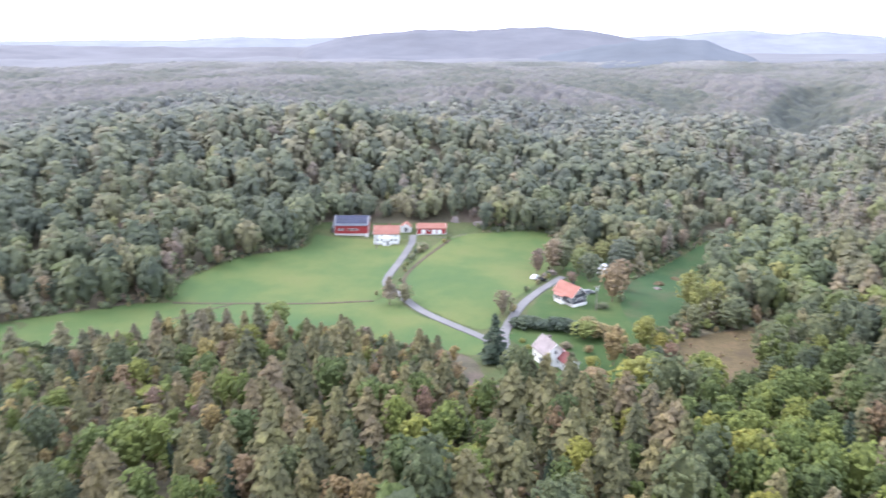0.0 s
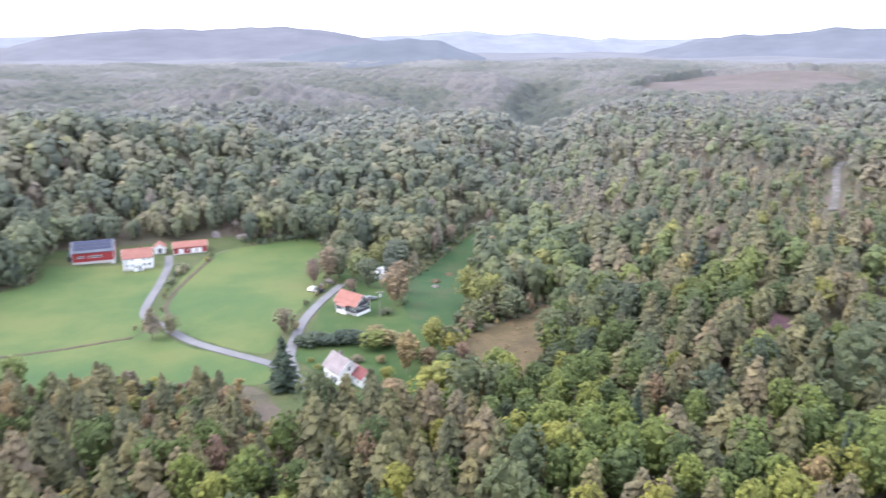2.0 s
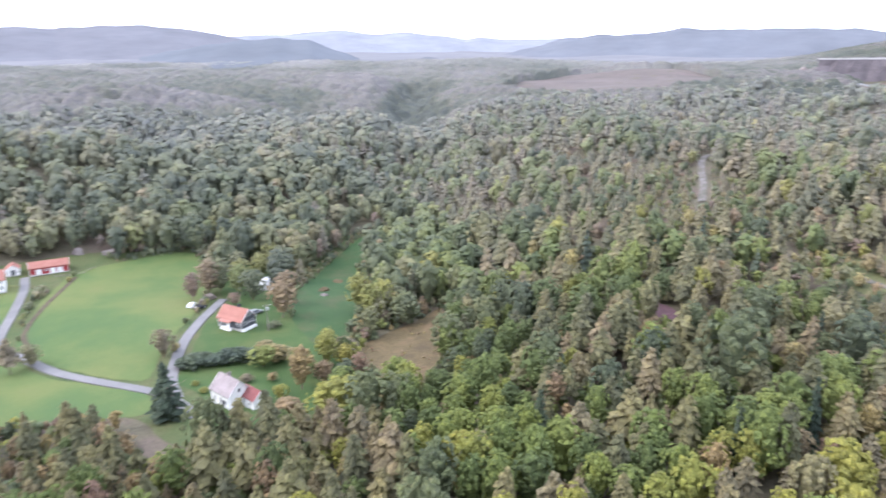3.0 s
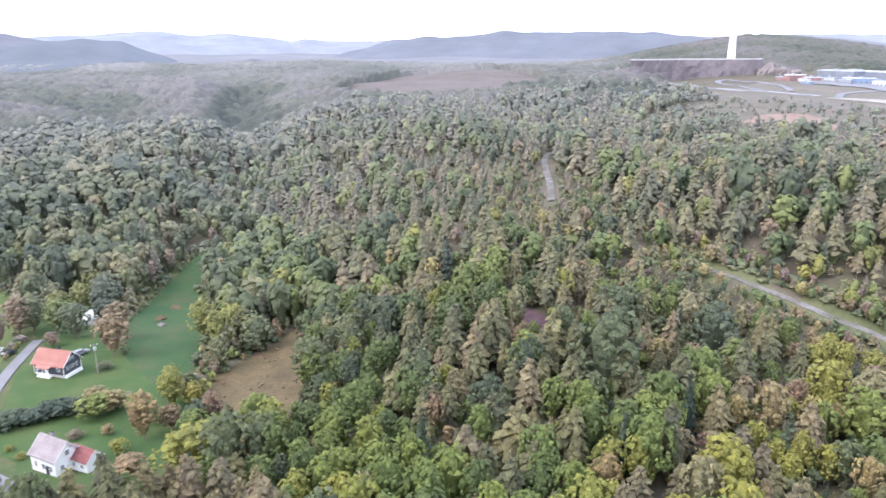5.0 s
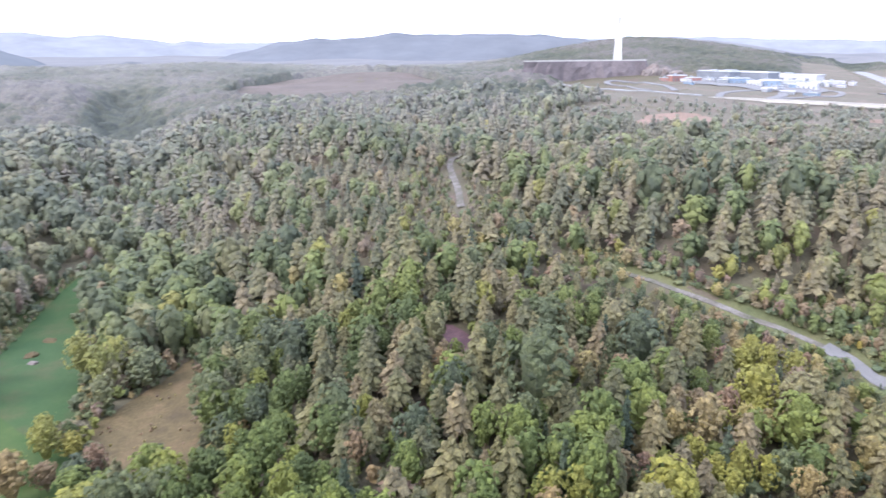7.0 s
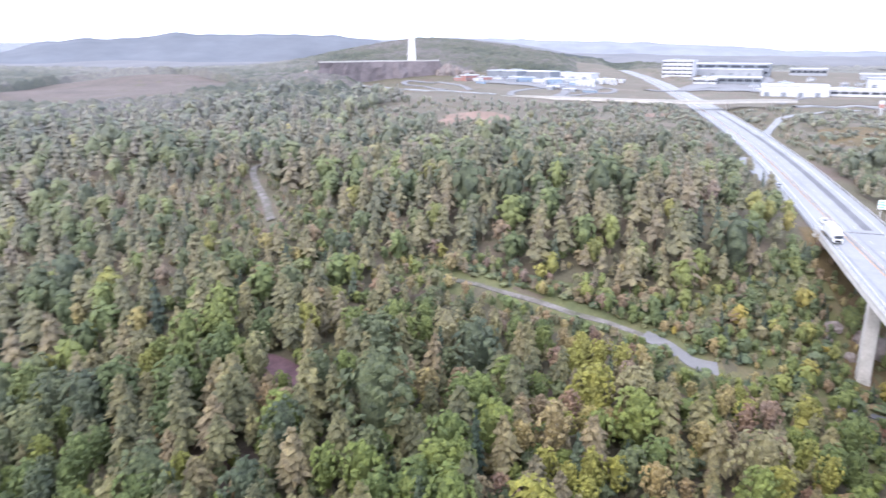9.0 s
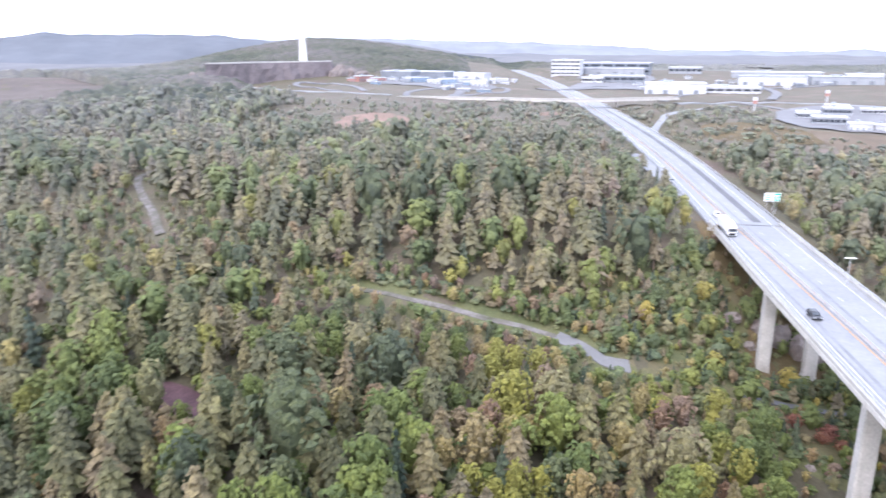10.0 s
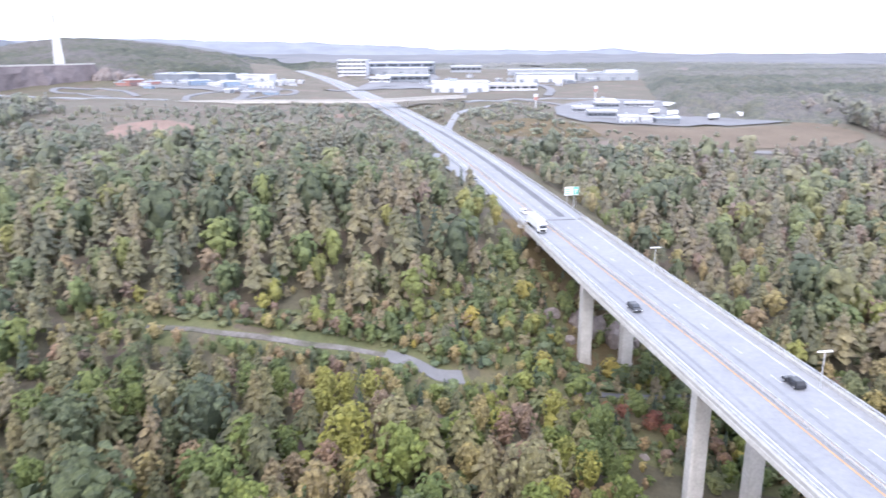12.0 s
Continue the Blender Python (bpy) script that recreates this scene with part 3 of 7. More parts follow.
def crown(kind, lod, seed):
    """The crown of a tree of height 1: cushions of foliage round a core, with loose tufts on the nearest. Vertices and triangles."""
    rng = np.random.RandomState(seed)
    rows, round_, sides, tufts, size = BODY[lod][kind]
    if kind in ("pine", "spruce"):
        low, wide, power = (rng.uniform(0.24, 0.42), rng.uniform(0.24, 0.30), rng.uniform(0.55, 0.8)) if kind == "pine" else (0.06, 0.18, 0.9)
        at, axis, along, width = [], [], [], []
        for k in range(rows):
            t = (k + 0.35 + rng.uniform(-0.2, 0.2)) / rows
            reach = wide * (1 - t) ** power * min(1.0, 0.62 + 2.2 * t) + 0.02
            m = max(3, int(round(round_ * (0.45 + 0.55 * reach / wide))))
            for q in range(m):
                g = 2 * np.pi * (q + 0.5 * (k % 2) + rng.uniform(-0.25, 0.25)) / m
                own = reach * rng.uniform(0.62, 1.22)
                o = np.array([np.cos(g), np.sin(g), 0])
                at.append(o * own * 0.58 + np.array([0, 0, low + (1 - low) * t + rng.uniform(-0.02, 0.02) - 0.12 * own]))
                axis.append(o * rng.uniform(0.25, 0.75) + np.array([0, 0, 1.0]))
                along.append(own * 0.56)
                width.append(max(0.03, own * 1.5 / m + 0.018))
        at, axis, along, width = np.array(at), np.array(axis), np.array(along), np.array(width)
        v1, f1 = cushions(at, axis, along, width, rng.uniform(0.022, 0.045, len(at)) * (1.0 if lod == 0 else 1.4), sides, rng)
        mid = np.array([low, low + 0.3 * (1 - low), low + 0.7 * (1 - low), 0.99])
        v2, f2 = core(np.array([0.3, 0.42, 0.2, 0.01]) * wide, mid, 6 if lod == 0 else 5 if lod == 1 else 4, rng)
        lift = 0.7
    else:
        low, wide = {"broadleaf": (0.14, 0.27), "oak": (0.10, 0.33), "autumn": (0.16, 0.25), "shrub": (0.0, 0.42), "juniper": (0.0, 0.45)}[kind]
        n = rows * round_
        mid, half = low + 0.5 * (1 - low), 0.5 * (1 - low)
        # boughs: cushions over the whole crown, swelling out round a few bough ends
        lumps = max(5, rows)
        bough = rng.normal(0, 1, (lumps, 3)) + np.array([0, 0, 0.35])
        bough /= np.linalg.norm(bough, axis=1)[:, None]
        k = np.arange(n) + 0.5
        cz = 1 - 1.72 * k / n
        turn = k * 2.39996 + rng.uniform(-0.35, 0.35, n)
        d = np.stack([np.sqrt(1 - cz**2) * np.cos(turn), np.sqrt(1 - cz**2) * np.sin(turn), cz], 1) + rng.normal(0, 0.10, (n, 3))
        d /= np.linalg.norm(d, axis=1)[:, None]
        swell = ease(((d @ bough.T).max(1) - 0.62) / 0.36)
        taper = np.where(d[:, 2] > 0, 1 - 0.22 * d[:, 2], 1.0)
        reach = (0.66 + 0.36 * swell) * rng.uniform(0.88, 1.12, n)
        at = d * (reach * taper)[:, None] * np.array([wide, wide, half * 1.06]) + np.array([0, 0, mid])
        at[:, 2] = np.clip(at[:, 2], 0.03, 1.0)
        s = size * rng.uniform(0.65, 1.35, n)
        v1, f1 = cushions(at, d + np.array([0, 0, 0.35]), s, s * rng.uniform(0.7, 1.2, n), s * rng.uniform(0.3, 0.7, n), sides, rng)
        mids = np.array([mid - half * 0.95, mid - half * 0.35, mid + half * 0.4, mid + half * 0.82])
        v2, f2 = core(np.array([0.25, 0.52, 0.46, 0.08]) * wide, mids, 6, rng) if lod < 2 else core(np.array([0.4, 0.5, 0.08]) * wide, mids[[0, 2, 3]], 5, rng)
        axis, lift = d, 0.3
    verts, faces = np.concatenate([v2, v1]), np.concatenate([f2, len(v2) + f1])
    if tufts:
        pick = rng.randint(0, len(at), tufts)
        nrm = axis[pick] / (np.linalg.norm(axis[pick], axis=1)[:, None] + 1e-9)
        spot = at[pick] + rng.normal(0, size * 0.55, (tufts, 3)) + nrm * size * 0.3
        extra = sprays(spot, nrm + np.array([0, 0, lift]), size * 0.36, rng)
        faces = np.concatenate([faces, len(verts) + np.arange(3 * tufts).reshape(-1, 3)])
        verts = np.concatenate([verts, extra])
    return verts, faces


def trunk_rings(kind, seed, limbs=5):
    """A tapered, slightly bent trunk with a few limbs, height 1."""
    rng = np.random.RandomState(seed + 500)
    top = {"pine": 0.93, "spruce": 0.96, "broadleaf": 0.7, "oak": 0.62, "autumn": 0.7, "shrub": 0.5, "juniper": 0.5}[kind]
    thick = {"pine": 0.017, "spruce": 0.014, "broadleaf": 0.017, "oak": 0.022, "autumn": 0.014, "shrub": 0.02, "juniper": 0.02}[kind]
    verts, faces = [], []

    def limb(a, b, r0, r1, sides=5):
        a, b = np.array(a), np.array(b)
        d = (b - a) / np.linalg.norm(b - a)
        s = np.cross(d, (0.3, 0.9, 0.1))
        s /= np.linalg.norm(s)
        w = np.cross(d, s)
        start = len(verts)
        for p, r in ((a, r0), (b, r1)):
            for q in range(sides):
                g = 2 * np.pi * q / sides
                verts.append(p + r * (np.cos(g) * s + np.sin(g) * w))
        for q in range(sides):
            j = (q + 1) % sides
            faces.append((start + q, start + j, start + sides + j, start + sides + q))

    bend = rng.uniform(-0.02, 0.02, 2)
    mid = (bend[0], bend[1], top * 0.5)
    limb((0, 0, -0.04), mid, thick, thick * 0.7)
    limb(mid, (0, 0, top), thick * 0.7, thick * 0.2)
    for q in range(limbs):
        h = rng.uniform(0.35, 0.8) * top
        g, r = rng.uniform(0, 2 * np.pi), rng.uniform(0.1, 0.2)
        limb((0, 0, h), (r * np.cos(g), r * np.sin(g), h + r * 0.6), thick * 0.4, thick * 0.12, 4)
    return np.array(verts), np.array(faces)


KINDS = ("pine", "spruce", "broadleaf", "oak", "autumn", "shrub", "juniper")
# tiers or boughs, cushions to each, sides of a cushion, loose tufts and the cushions' size: near, further off, undergrowth, far
BODY = {
    0: {"pine": (12, 7, 5, 40, 0.05), "spruce": (13, 7, 5, 40, 0.05), "broadleaf": (11, 12, 4, 50, 0.047), "oak": (12, 12, 4, 50, 0.050), "autumn": (10, 11, 4, 60, 0.046), "shrub": (5, 7, 5, 30, 0.12), "juniper": (6, 9, 5, 50, 0.12)},
    1: {"pine": (8, 5, 4, 4, 0.075), "spruce": (8, 5, 4, 8, 0.06), "broadleaf": (8, 5, 4, 0, 0.080), "oak": (8, 5, 4, 0, 0.088), "autumn": (7, 5, 4, 8, 0.078), "shrub": (4, 4, 4, 6, 0.17), "juniper": (4, 4, 4, 8, 0.18)},
    2: {"pine": (4, 4, 3, 0, 0.12), "spruce": (4, 4, 3, 0, 0.1), "broadleaf": (6, 2, 4, 0, 0.13), "oak": (6, 2, 4, 0, 0.14), "autumn": (6, 2, 4, 0, 0.13), "shrub": (3, 2, 4, 0, 0.24), "juniper": (3, 2, 4, 0, 0.24)},
    3: {"pine": (5, 4, 4, 0, 0.1), "spruce": (5, 4, 4, 0, 0.08), "broadleaf": (6, 3, 4, 0, 0.118), "oak": (7, 3, 4, 0, 0.122), "autumn": (6, 3, 4, 0, 0.112), "shrub": (3, 3, 4, 0, 0.22), "juniper": (3, 3, 4, 0, 0.22)},
}
FORMS = {(k, lod): [crown(k, lod, 17 * v + lod * 131 + 7 * KINDS.index(k)) for v in range(7)] for k in KINDS for lod in (0, 1, 2, 3)}

HEATH_HILL = [(435, 657), (570, 793), (707, 850), (800, 757), (718, 577), (544, 476), (468, 477), (426, 525), (415, 586)]
ALL_OPEN = [FIELD_LEFT, FIELD_MID, FIELD_LOW, MEADOW_AREA, GARDEN, DRY_AREA, BACK_GREEN]


def beside_track(x, y, h):
    """Growth capped on the camera's side so the valley track stays in view."""
    gap = off_line(VALLEY_TRACK[:9], x, y)
    return np.where((gap < 34) & (x < 191.5), np.minimum(h, 0.9 + 0.42 * gap), h)


CLEAR_BELOW = [(13, 154), (54, 152), (56, 178), (13, 178)]
ROAD_WEDGE = [(-20, 192), (-4, 205), (10, 186), (13, 166), (2, 170), (-12, 182)]
BANK_CLEAR = [(415, -30), (405, -120), (415, -225), (520, -235), (500, -40)]
DOME_PLACE = [(38, 245), (44, 272), (52, 300), (72, 302), (84, 296), (74, 264), (60, 236), (56, 204), (70, 204), (66, 196), (50, 190), (44, 240)]
FIELD_CORNER = [(6, 205), (26, 238), (34, 240), (19, 204), (24, 186), (24, 170), (20, 152), (6, 152), (2, 190)]
SERVICE = [(556, -40), (515, -44), (480, -58), (468, -106), (468, -165), (474, -190), (520, -202), (586, -202), (666, -184), (690, -110), (640, -60)]
DRY_BANK = [(505, 8), (530, -10), (525, -46), (468, -58), (452, -20), (462, 6)]
YARD_EAST = [(640, 190), (640, 420), (760, 420), (960, 330), (960, 170)]
RED_CLEARING = [(461, 240), (505, 243), (512, 215), (470, 185), (436, 181), (425, 208)]
YARD = [(-60, 296), (-60, 331), (16, 334), (16, 296)]
rng = np.random.RandomState(5)


def scatter(r0, r1, gap):
    """Jittered places, gap metres apart, between two distances from the middle of the way."""
    g = np.arange(-r1, r1, gap)
    x, y = np.meshgrid(g, g)
    x[1::2] += gap / 2
    x, y = (x + rng.uniform(-0.42, 0.42, x.shape) * gap).ravel() + 15, (y + rng.uniform(-0.42, 0.42, y.shape) * gap).ravel() + 40
    r, az = np.hypot(x - 15, y - 40), np.degrees(np.arctan2(x - 15, y - 40))
    keep = (r >= r0) & (r < r1) & ((az > np.where(r < 230, -68, -46)) & (az < 132) | (r < 100))
    return x[keep], y[keep], r[keep]


def patchy(x, y, size, seed):
    return 0.5 + 0.5 * np.tanh(2.0 * waves(x, y, size, seed, 9))


trees = []
for r0, r1, gap, lod in ((1, 58, 5.2, 3), (58, 182, 5.2, 0), (182, 330, 5.7, 1), (330, 600, 6.2, 3)):
    x, y, r = scatter(r0, r1, gap)
    ok = np.ones(len(x), bool)
    for poly in ALL_OPEN + [YARD, RED_CLEARING, CLEAR_BELOW, ROAD_WEDGE, HEATHER, DOME_PLACE, FIELD_CORNER, SERVICE, DRY_BANK, YARD_EAST]:
        ok &= ~inside(poly, x, y)
    for line, w in ((MEADOW_AREA, 4.0), (DRY_AREA, 2.0), (FARM_ROAD, 4.5), (HOUSE_ROAD, 5), (FOREST_ROAD, 4.0), (ROAD_FRONT, 4.2), (VALLEY_TRACK, 3.5), (UNDER_PATH, 3.5), (ROAD_LINE, 15.5), ([(-92, 229), (-56, 229), (-23, 231)], 3), ([(-12, 300), (-17, 262), (-20, 240)], 6)):
        ok &= off_line(line, x, y) > w
    ok &= (off_line(ROAD_LINE, x, y) > 17.0) | (x < 245) | (x > 520)
    valley = inside(YOUNG_GROWTH, x, y)
    east = (x > 400) & (y > -225) & (y < 250 + 0.1 * x)
    ok &= ~(east & (rng.uniform(0, 1, len(x)) < 0.62 - 0.3 * patchy(x, y, 160, 8)))
    ok &= ~((x > 560) & (y > -225) & (y < 480) & (rng.uniform(0, 1, len(x)) < 0.66))
    ok &= ~inside(HEATH_HILL, x, y)
    ok &= ~(inside(BANK_CLEAR, x, y) & (rng.uniform(0, 1, len(x)) < 0.85))
    grown = (y > 300 - 0.5 * np.maximum(0, x - 60)) & (x < 150) | (y > 430) & (x < 260) | (x < -60) & (y > 215)
    ok &= ~(grown & (rng.uniform(0, 1, len(x)) < 0.12))
    x, y, r, valley, east = x[ok], y[ok], r[ok], valley[ok], east[ok]
    p1, p2, p3 = patchy(x, y, 60, 31), patchy(x, y, 26, 33), rng.uniform(0, 1, len(x))
    behind = (y > 300 - 0.5 * np.maximum(0, x - 60)) & (x < 150) | (y > 430) & (x < 260) | (x < -60) & (y > 215)
    band = off_line([(60, 120), (84, 168), (108, 215), (128, 262), (142, 300)], x, y) < 15
    south = (y < road_y(x) - 14) & (x > 90)
    kind = np.where(p3 < 0.66, "pine", np.where(p3 < 0.84, "broadleaf", np.where(p3 < 0.88, "autumn", np.where(p3 < 0.93, "spruce", "oak"))))
    kind = np.where((p1 > 0.84) & (p3 > 0.4) & ~behind, "broadleaf", kind)
    kind = np.where(behind, np.where(p3 < 0.72, "oak", np.where(p3 < 0.86, "broadleaf", np.where(p3 < 0.92, "pine", "autumn"))), kind)
    kind = np.where(south, np.where(p3 < 0.5, "pine", np.where(p3 < 0.74, "autumn", np.where(p3 < 0.86, "oak", "broadleaf"))), kind)
    kind = np.where(band, np.where(p3 < 0.9, "broadleaf", "oak"), kind)
    farm_side = (y > 168) & (x < 112) & (x > 50) & ~behind
    kind = np.where(farm_side, np.where(p3 < 0.45, "broadleaf", np.where(p3 < 0.8, "oak", np.where(p3 < 0.94, "autumn", "pine"))), kind)
    thin_edge = (x < 15) & (x > -70) & (y > 125) & (y < 205)
    kind = np.where(thin_edge & (p3 > 0.72), "autumn", kind)
    glade = off_line([(62, 62), (92, 84), (120, 86), (140, 72)], x, y) < 13
    kind = np.where(glade & (p3 < 0.85), "broadleaf", kind)
    mixed = (x > 60) & (x < 185) & (y > -10) & (y < 88) & ~south
    kind = np.where(mixed, np.where(p3 < 0.34, "pine", np.where(p3 < 0.70, "broadleaf", np.where(p3 < 0.92, "autumn", np.where(p3 < 0.96, "spruce", "oak")))), kind)
    kind = np.where(valley | east, np.where(p3 < 0.75, "shrub", np.where(p3 < 0.88, "broadleaf", "pine")), kind)
    base = {"pine": 10.2, "spruce": 9.5, "broadleaf": 10.2, "oak": 13.0, "autumn": 8.5, "shrub": 3.2}
    h = np.array([base[k] for k in kind]) * rng.uniform(0.55, 1.25, len(x)) * (0.86 + 0.28 * patchy(x, y, 85, 51)) * (1 + 0.2 * (p2 - 0.5)) * np.where(behind, 1.15, 1.0) * np.where(valley | east, np.where(kind == "shrub", 1.0, 0.5), 1.0) * np.where(behind, 1.0, 1.14) * np.where((x < -40) & (y < 205), 0.8, 1.0) * np.where((x > -45) & (x < 16) & (y > 148) & (y < 206), 0.74, 1.0) * np.where((off_line(ROAD_LINE, x, y) < 40) & (x > 230), 0.75, 1.0) * np.where(off_line(VALLEY_TRACK, x, y) < 14, 0.62, 1.0)
    h = beside_track(x, y, h)
    gap_front = off_line(FOREST_ROAD[2:-1], x, y)
    nearer = (x - 15) ** 2 + (y - 40) ** 2 < np.interp(np.degrees(np.arctan2(x - 15, y - 40)), [48, 52, 56], [300, 280, 232]) ** 2
    # capped so that the forest road shows from the camera
    h = np.where((gap_front < 60) & nearer & (x > 150), np.minimum(h, 3.4 + 0.16 * gap_front), h)
    wide = h * rng.uniform(0.85, 1.2, len(x)) * (1.08 if lod == 3 and r0 > 100 else 1.0) * np.where(kind == "oak", 0.88, 1.0)
    crest = np.exp(-(((x + 60) / 110) ** 2) - ((y - 412) / 45) ** 2) + np.exp(-(((x - 185) / 70) ** 2) - ((y - 505) / 50) ** 2)
    glow = 0.32 * crest + np.where(mixed, 0.22, 0.0) + np.where(south, 0.15, 0.0) + np.where(glade & (kind == "broadleaf"), 0.25, 0.0)
    tint = np.clip(glow + 0.28 * (patchy(x, y, 130, 43) - 0.5) + 0.55 * patchy(x, y, 34, 41) + 0.22 * rng.normal(0, 1, len(x)) + 0.15, 0, np.where(rng.uniform(0, 1, len(x)) < 0.06, 1.0, 0.9))
    trees.append((x, y, ground_z(x, y) - 0.15, h, wide, rng.uniform(0, 2 * np.pi, len(x)), tint, kind, np.full(len(x), lod)))
x, y, r = scatter(58, 260, 1.9)
ok = inside(YOUNG_GROWTH, x, y) & (off_line(VALLEY_TRACK, x, y) > 2.3 + 1.6 * patchy(x, y, 9, 46)) & (off_line(UNDER_PATH, x, y) > 2.4) & (rng.uniform(0, 1, len(x)) < 0.85 + 0.3 * patchy(x, y, 22, 44))
ok &= ~((np.hypot(x - 174, y - 12) < 8) & (rng.uniform(0, 1, len(x)) < 0.7))
ok &= ~((off_line([(206, 14), (258, 22)], x, y) < 8) & (rng.uniform(0, 1, len(x)) < 0.6))
for px in (146, 206, 250):
    ok &= (np.abs(x - px) > 4) | (np.abs(y - road_y(x)) > 9)
x, y = x[ok], y[ok]
pick = rng.uniform(0, 1, len(x))
kind = np.where(pick < 0.36, "shrub", np.where(pick < 0.66, "broadleaf", np.where(pick < 0.74, "spruce", np.where(pick < 0.88, "pine", "autumn"))))
h = rng.uniform(1.1, 3.1, len(x)) * (0.6 + 1.0 * patchy(x, y, 18, 45)) * np.where(kind == "shrub", 0.62, 1.6)
h = beside_track(x, y, h * np.where((x < 188) & (y > 20), 1.35, 1.0))
trees.append((x, y, ground_z(x, y) - 0.1, h, h * np.where(kind == "shrub", rng.uniform(1.9, 2.9, len(x)), rng.uniform(1.0, 1.5, len(x))), rng.uniform(0, 6.28, len(x)), np.clip(rng.normal(0.45, 0.3, len(x)), 0, 1), kind, np.full(len(x), 1)))
# young pines and birches below the forest road, kept low for the camera's view
x, y, r = scatter(120, 330, 2.7)
gap_front = off_line(FOREST_ROAD[2:-1], x, y)
ok = (gap_front < 42) & (gap_front > 2.6) & (x > 165) & (y > 150) & (y < 245) & (rng.uniform(0, 1, len(x)) < 0.8)
x, y, gap_front = x[ok], y[ok], gap_front[ok]
pick = rng.uniform(0, 1, len(x))
kind = np.where(pick < 0.4, "pine", np.where(pick < 0.65, "broadleaf", np.where(pick < 0.85, "shrub", "autumn")))
h = np.minimum(rng.uniform(1.5, 5.0, len(x)), 2.0 + 0.12 * gap_front)
trees.append((x, y, ground_z(x, y) - 0.15, h, h * rng.uniform(1.0, 1.5, len(x)), rng.uniform(0, 6.28, len(x)), np.clip(rng.normal(0.6, 0.2, len(x)), 0, 1), kind, np.full(len(x), 2)))
# scrub on the waste ground between the motorway, the slip road and the overpass
x, y, r = scatter(370, 665, 4.2)
ok = (x > 360) & (x < 646) & (y > -105) & (y < 175) & (off_line(ROAD_LINE, x, y) > 14.5) & (off_line(SLIP_ROAD, x, y) > 7) & ~inside(SERVICE, x, y) & ~inside(RED_CLEARING, x, y)
ok &= rng.uniform(0, 1, len(x)) < 1.5 * patchy(x, y, 48, 83) ** 2
x, y = x[ok], y[ok]
pick = rng.uniform(0, 1, len(x))
kind = np.where(pick < 0.45, "shrub", np.where(pick < 0.7, "spruce", np.where(pick < 0.85, "oak", "autumn")))
h = rng.uniform(1.2, 3.8, len(x)) * (0.6 + 0.8 * patchy(x, y, 40, 84))
trees.append((x, y, ground_z(x, y) - 0.1, h, h * rng.uniform(1.2, 2.0, len(x)), rng.uniform(0, 6.28, len(x)), np.clip(rng.normal(0.4, 0.25, len(x)), 0, 1), kind, np.full(len(x), 2)))
# tussocks on the dry grass
x, y, r = scatter(120, 260, 1.6)
ok = inside(DRY_AREA, x, y) & (rng.uniform(0, 1, len(x)) < 0.5 * patchy(x, y, 11, 71) ** 3)
x, y = x[ok], y[ok]
h = rng.uniform(0.25, 0.8, len(x))
trees.append((x, y, ground_z(x, y) + 0.1, h, h * rng.uniform(1.5, 2.6, len(x)), rng.uniform(0, 6.28, len(x)), np.clip(rng.normal(0.8, 0.15, len(x)), 0, 1), np.full(len(x), "autumn"), np.full(len(x), 2)))
# brush and saplings along the edges of the fields and the meadow
x, y, r = scatter(120, 345, 2.4)
edge, ok = np.full(len(x), 1e9), np.ones(len(x), bool)
for poly in ALL_OPEN:
    ok &= ~inside(poly, x, y)
    edge = np.minimum(edge, off_line(poly + poly[:1], x, y))
for poly in (YARD, CLEAR_BELOW, FIELD_CORNER, DOME_PLACE):
    ok &= ~inside(poly, x, y)
for line, w in ((FARM_ROAD, 3.5), (HOUSE_ROAD, 3.5), ([(-92, 229), (-56, 229), (-23, 231)], 3)):
    ok &= off_line(line, x, y) > w
ok &= (edge < 9) & (rng.uniform(0, 1, len(x)) < 0.8 - 0.05 * edge)
x, y, edge = x[ok], y[ok], edge[ok]
pick = rng.uniform(0, 1, len(x))
kind = np.where(pick < 0.35, "shrub", np.where(pick < 0.6, "autumn", np.where(pick < 0.85, "oak", "broadleaf")))
h = rng.uniform(1.0, 2.4, len(x)) + 0.45 * edge * rng.uniform(0.3, 1.0, len(x))
trees.append((x, y, ground_z(x, y) - 0.15, h, h * np.where(kind == "shrub", 1.3, 1.15), rng.uniform(0, 6.28, len(x)), np.clip(rng.normal(0.4, 0.25, len(x)), 0, 0.9), kind, np.full(len(x), 2)))
# undergrowth that closes the gaps between the near trees
x, y, r = scatter(30, 212, 3.6)
ok = (rng.uniform(0, 1, len(x)) < 0.75) & ~inside(YOUNG_GROWTH, x, y)
for poly in ALL_OPEN + [YARD, CLEAR_BELOW, ROAD_WEDGE, HEATHER, DOME_PLACE, FIELD_CORNER]:
    ok &= ~inside(poly, x, y)
for line, w in ((FARM_ROAD, 4.5), (HOUSE_ROAD, 5), (FOREST_ROAD, 3.4), (ROAD_FRONT, 4.0), (VALLEY_TRACK, 2.2), (UNDER_PATH, 3.0), ([p for p in ROAD_LINE if p[0] > 240], 16.5), ([(-92, 229), (-56, 229), (-23, 231)], 3), ([(-12, 300), (-17, 262), (-20, 240)], 7)):
    ok &= off_line(line, x, y) > w
x, y = x[ok], y[ok]
for px in (86, 146, 206):
    ok = (np.abs(x - px) > 4) | (np.abs(y - road_y(x)) > 9)
    x, y = x[ok], y[ok]
pick = rng.uniform(0, 1, len(x))
kind = np.where(pick < 0.34, "broadleaf", np.where(pick < 0.5, "oak", np.where(pick < 0.72, "autumn", "pine")))
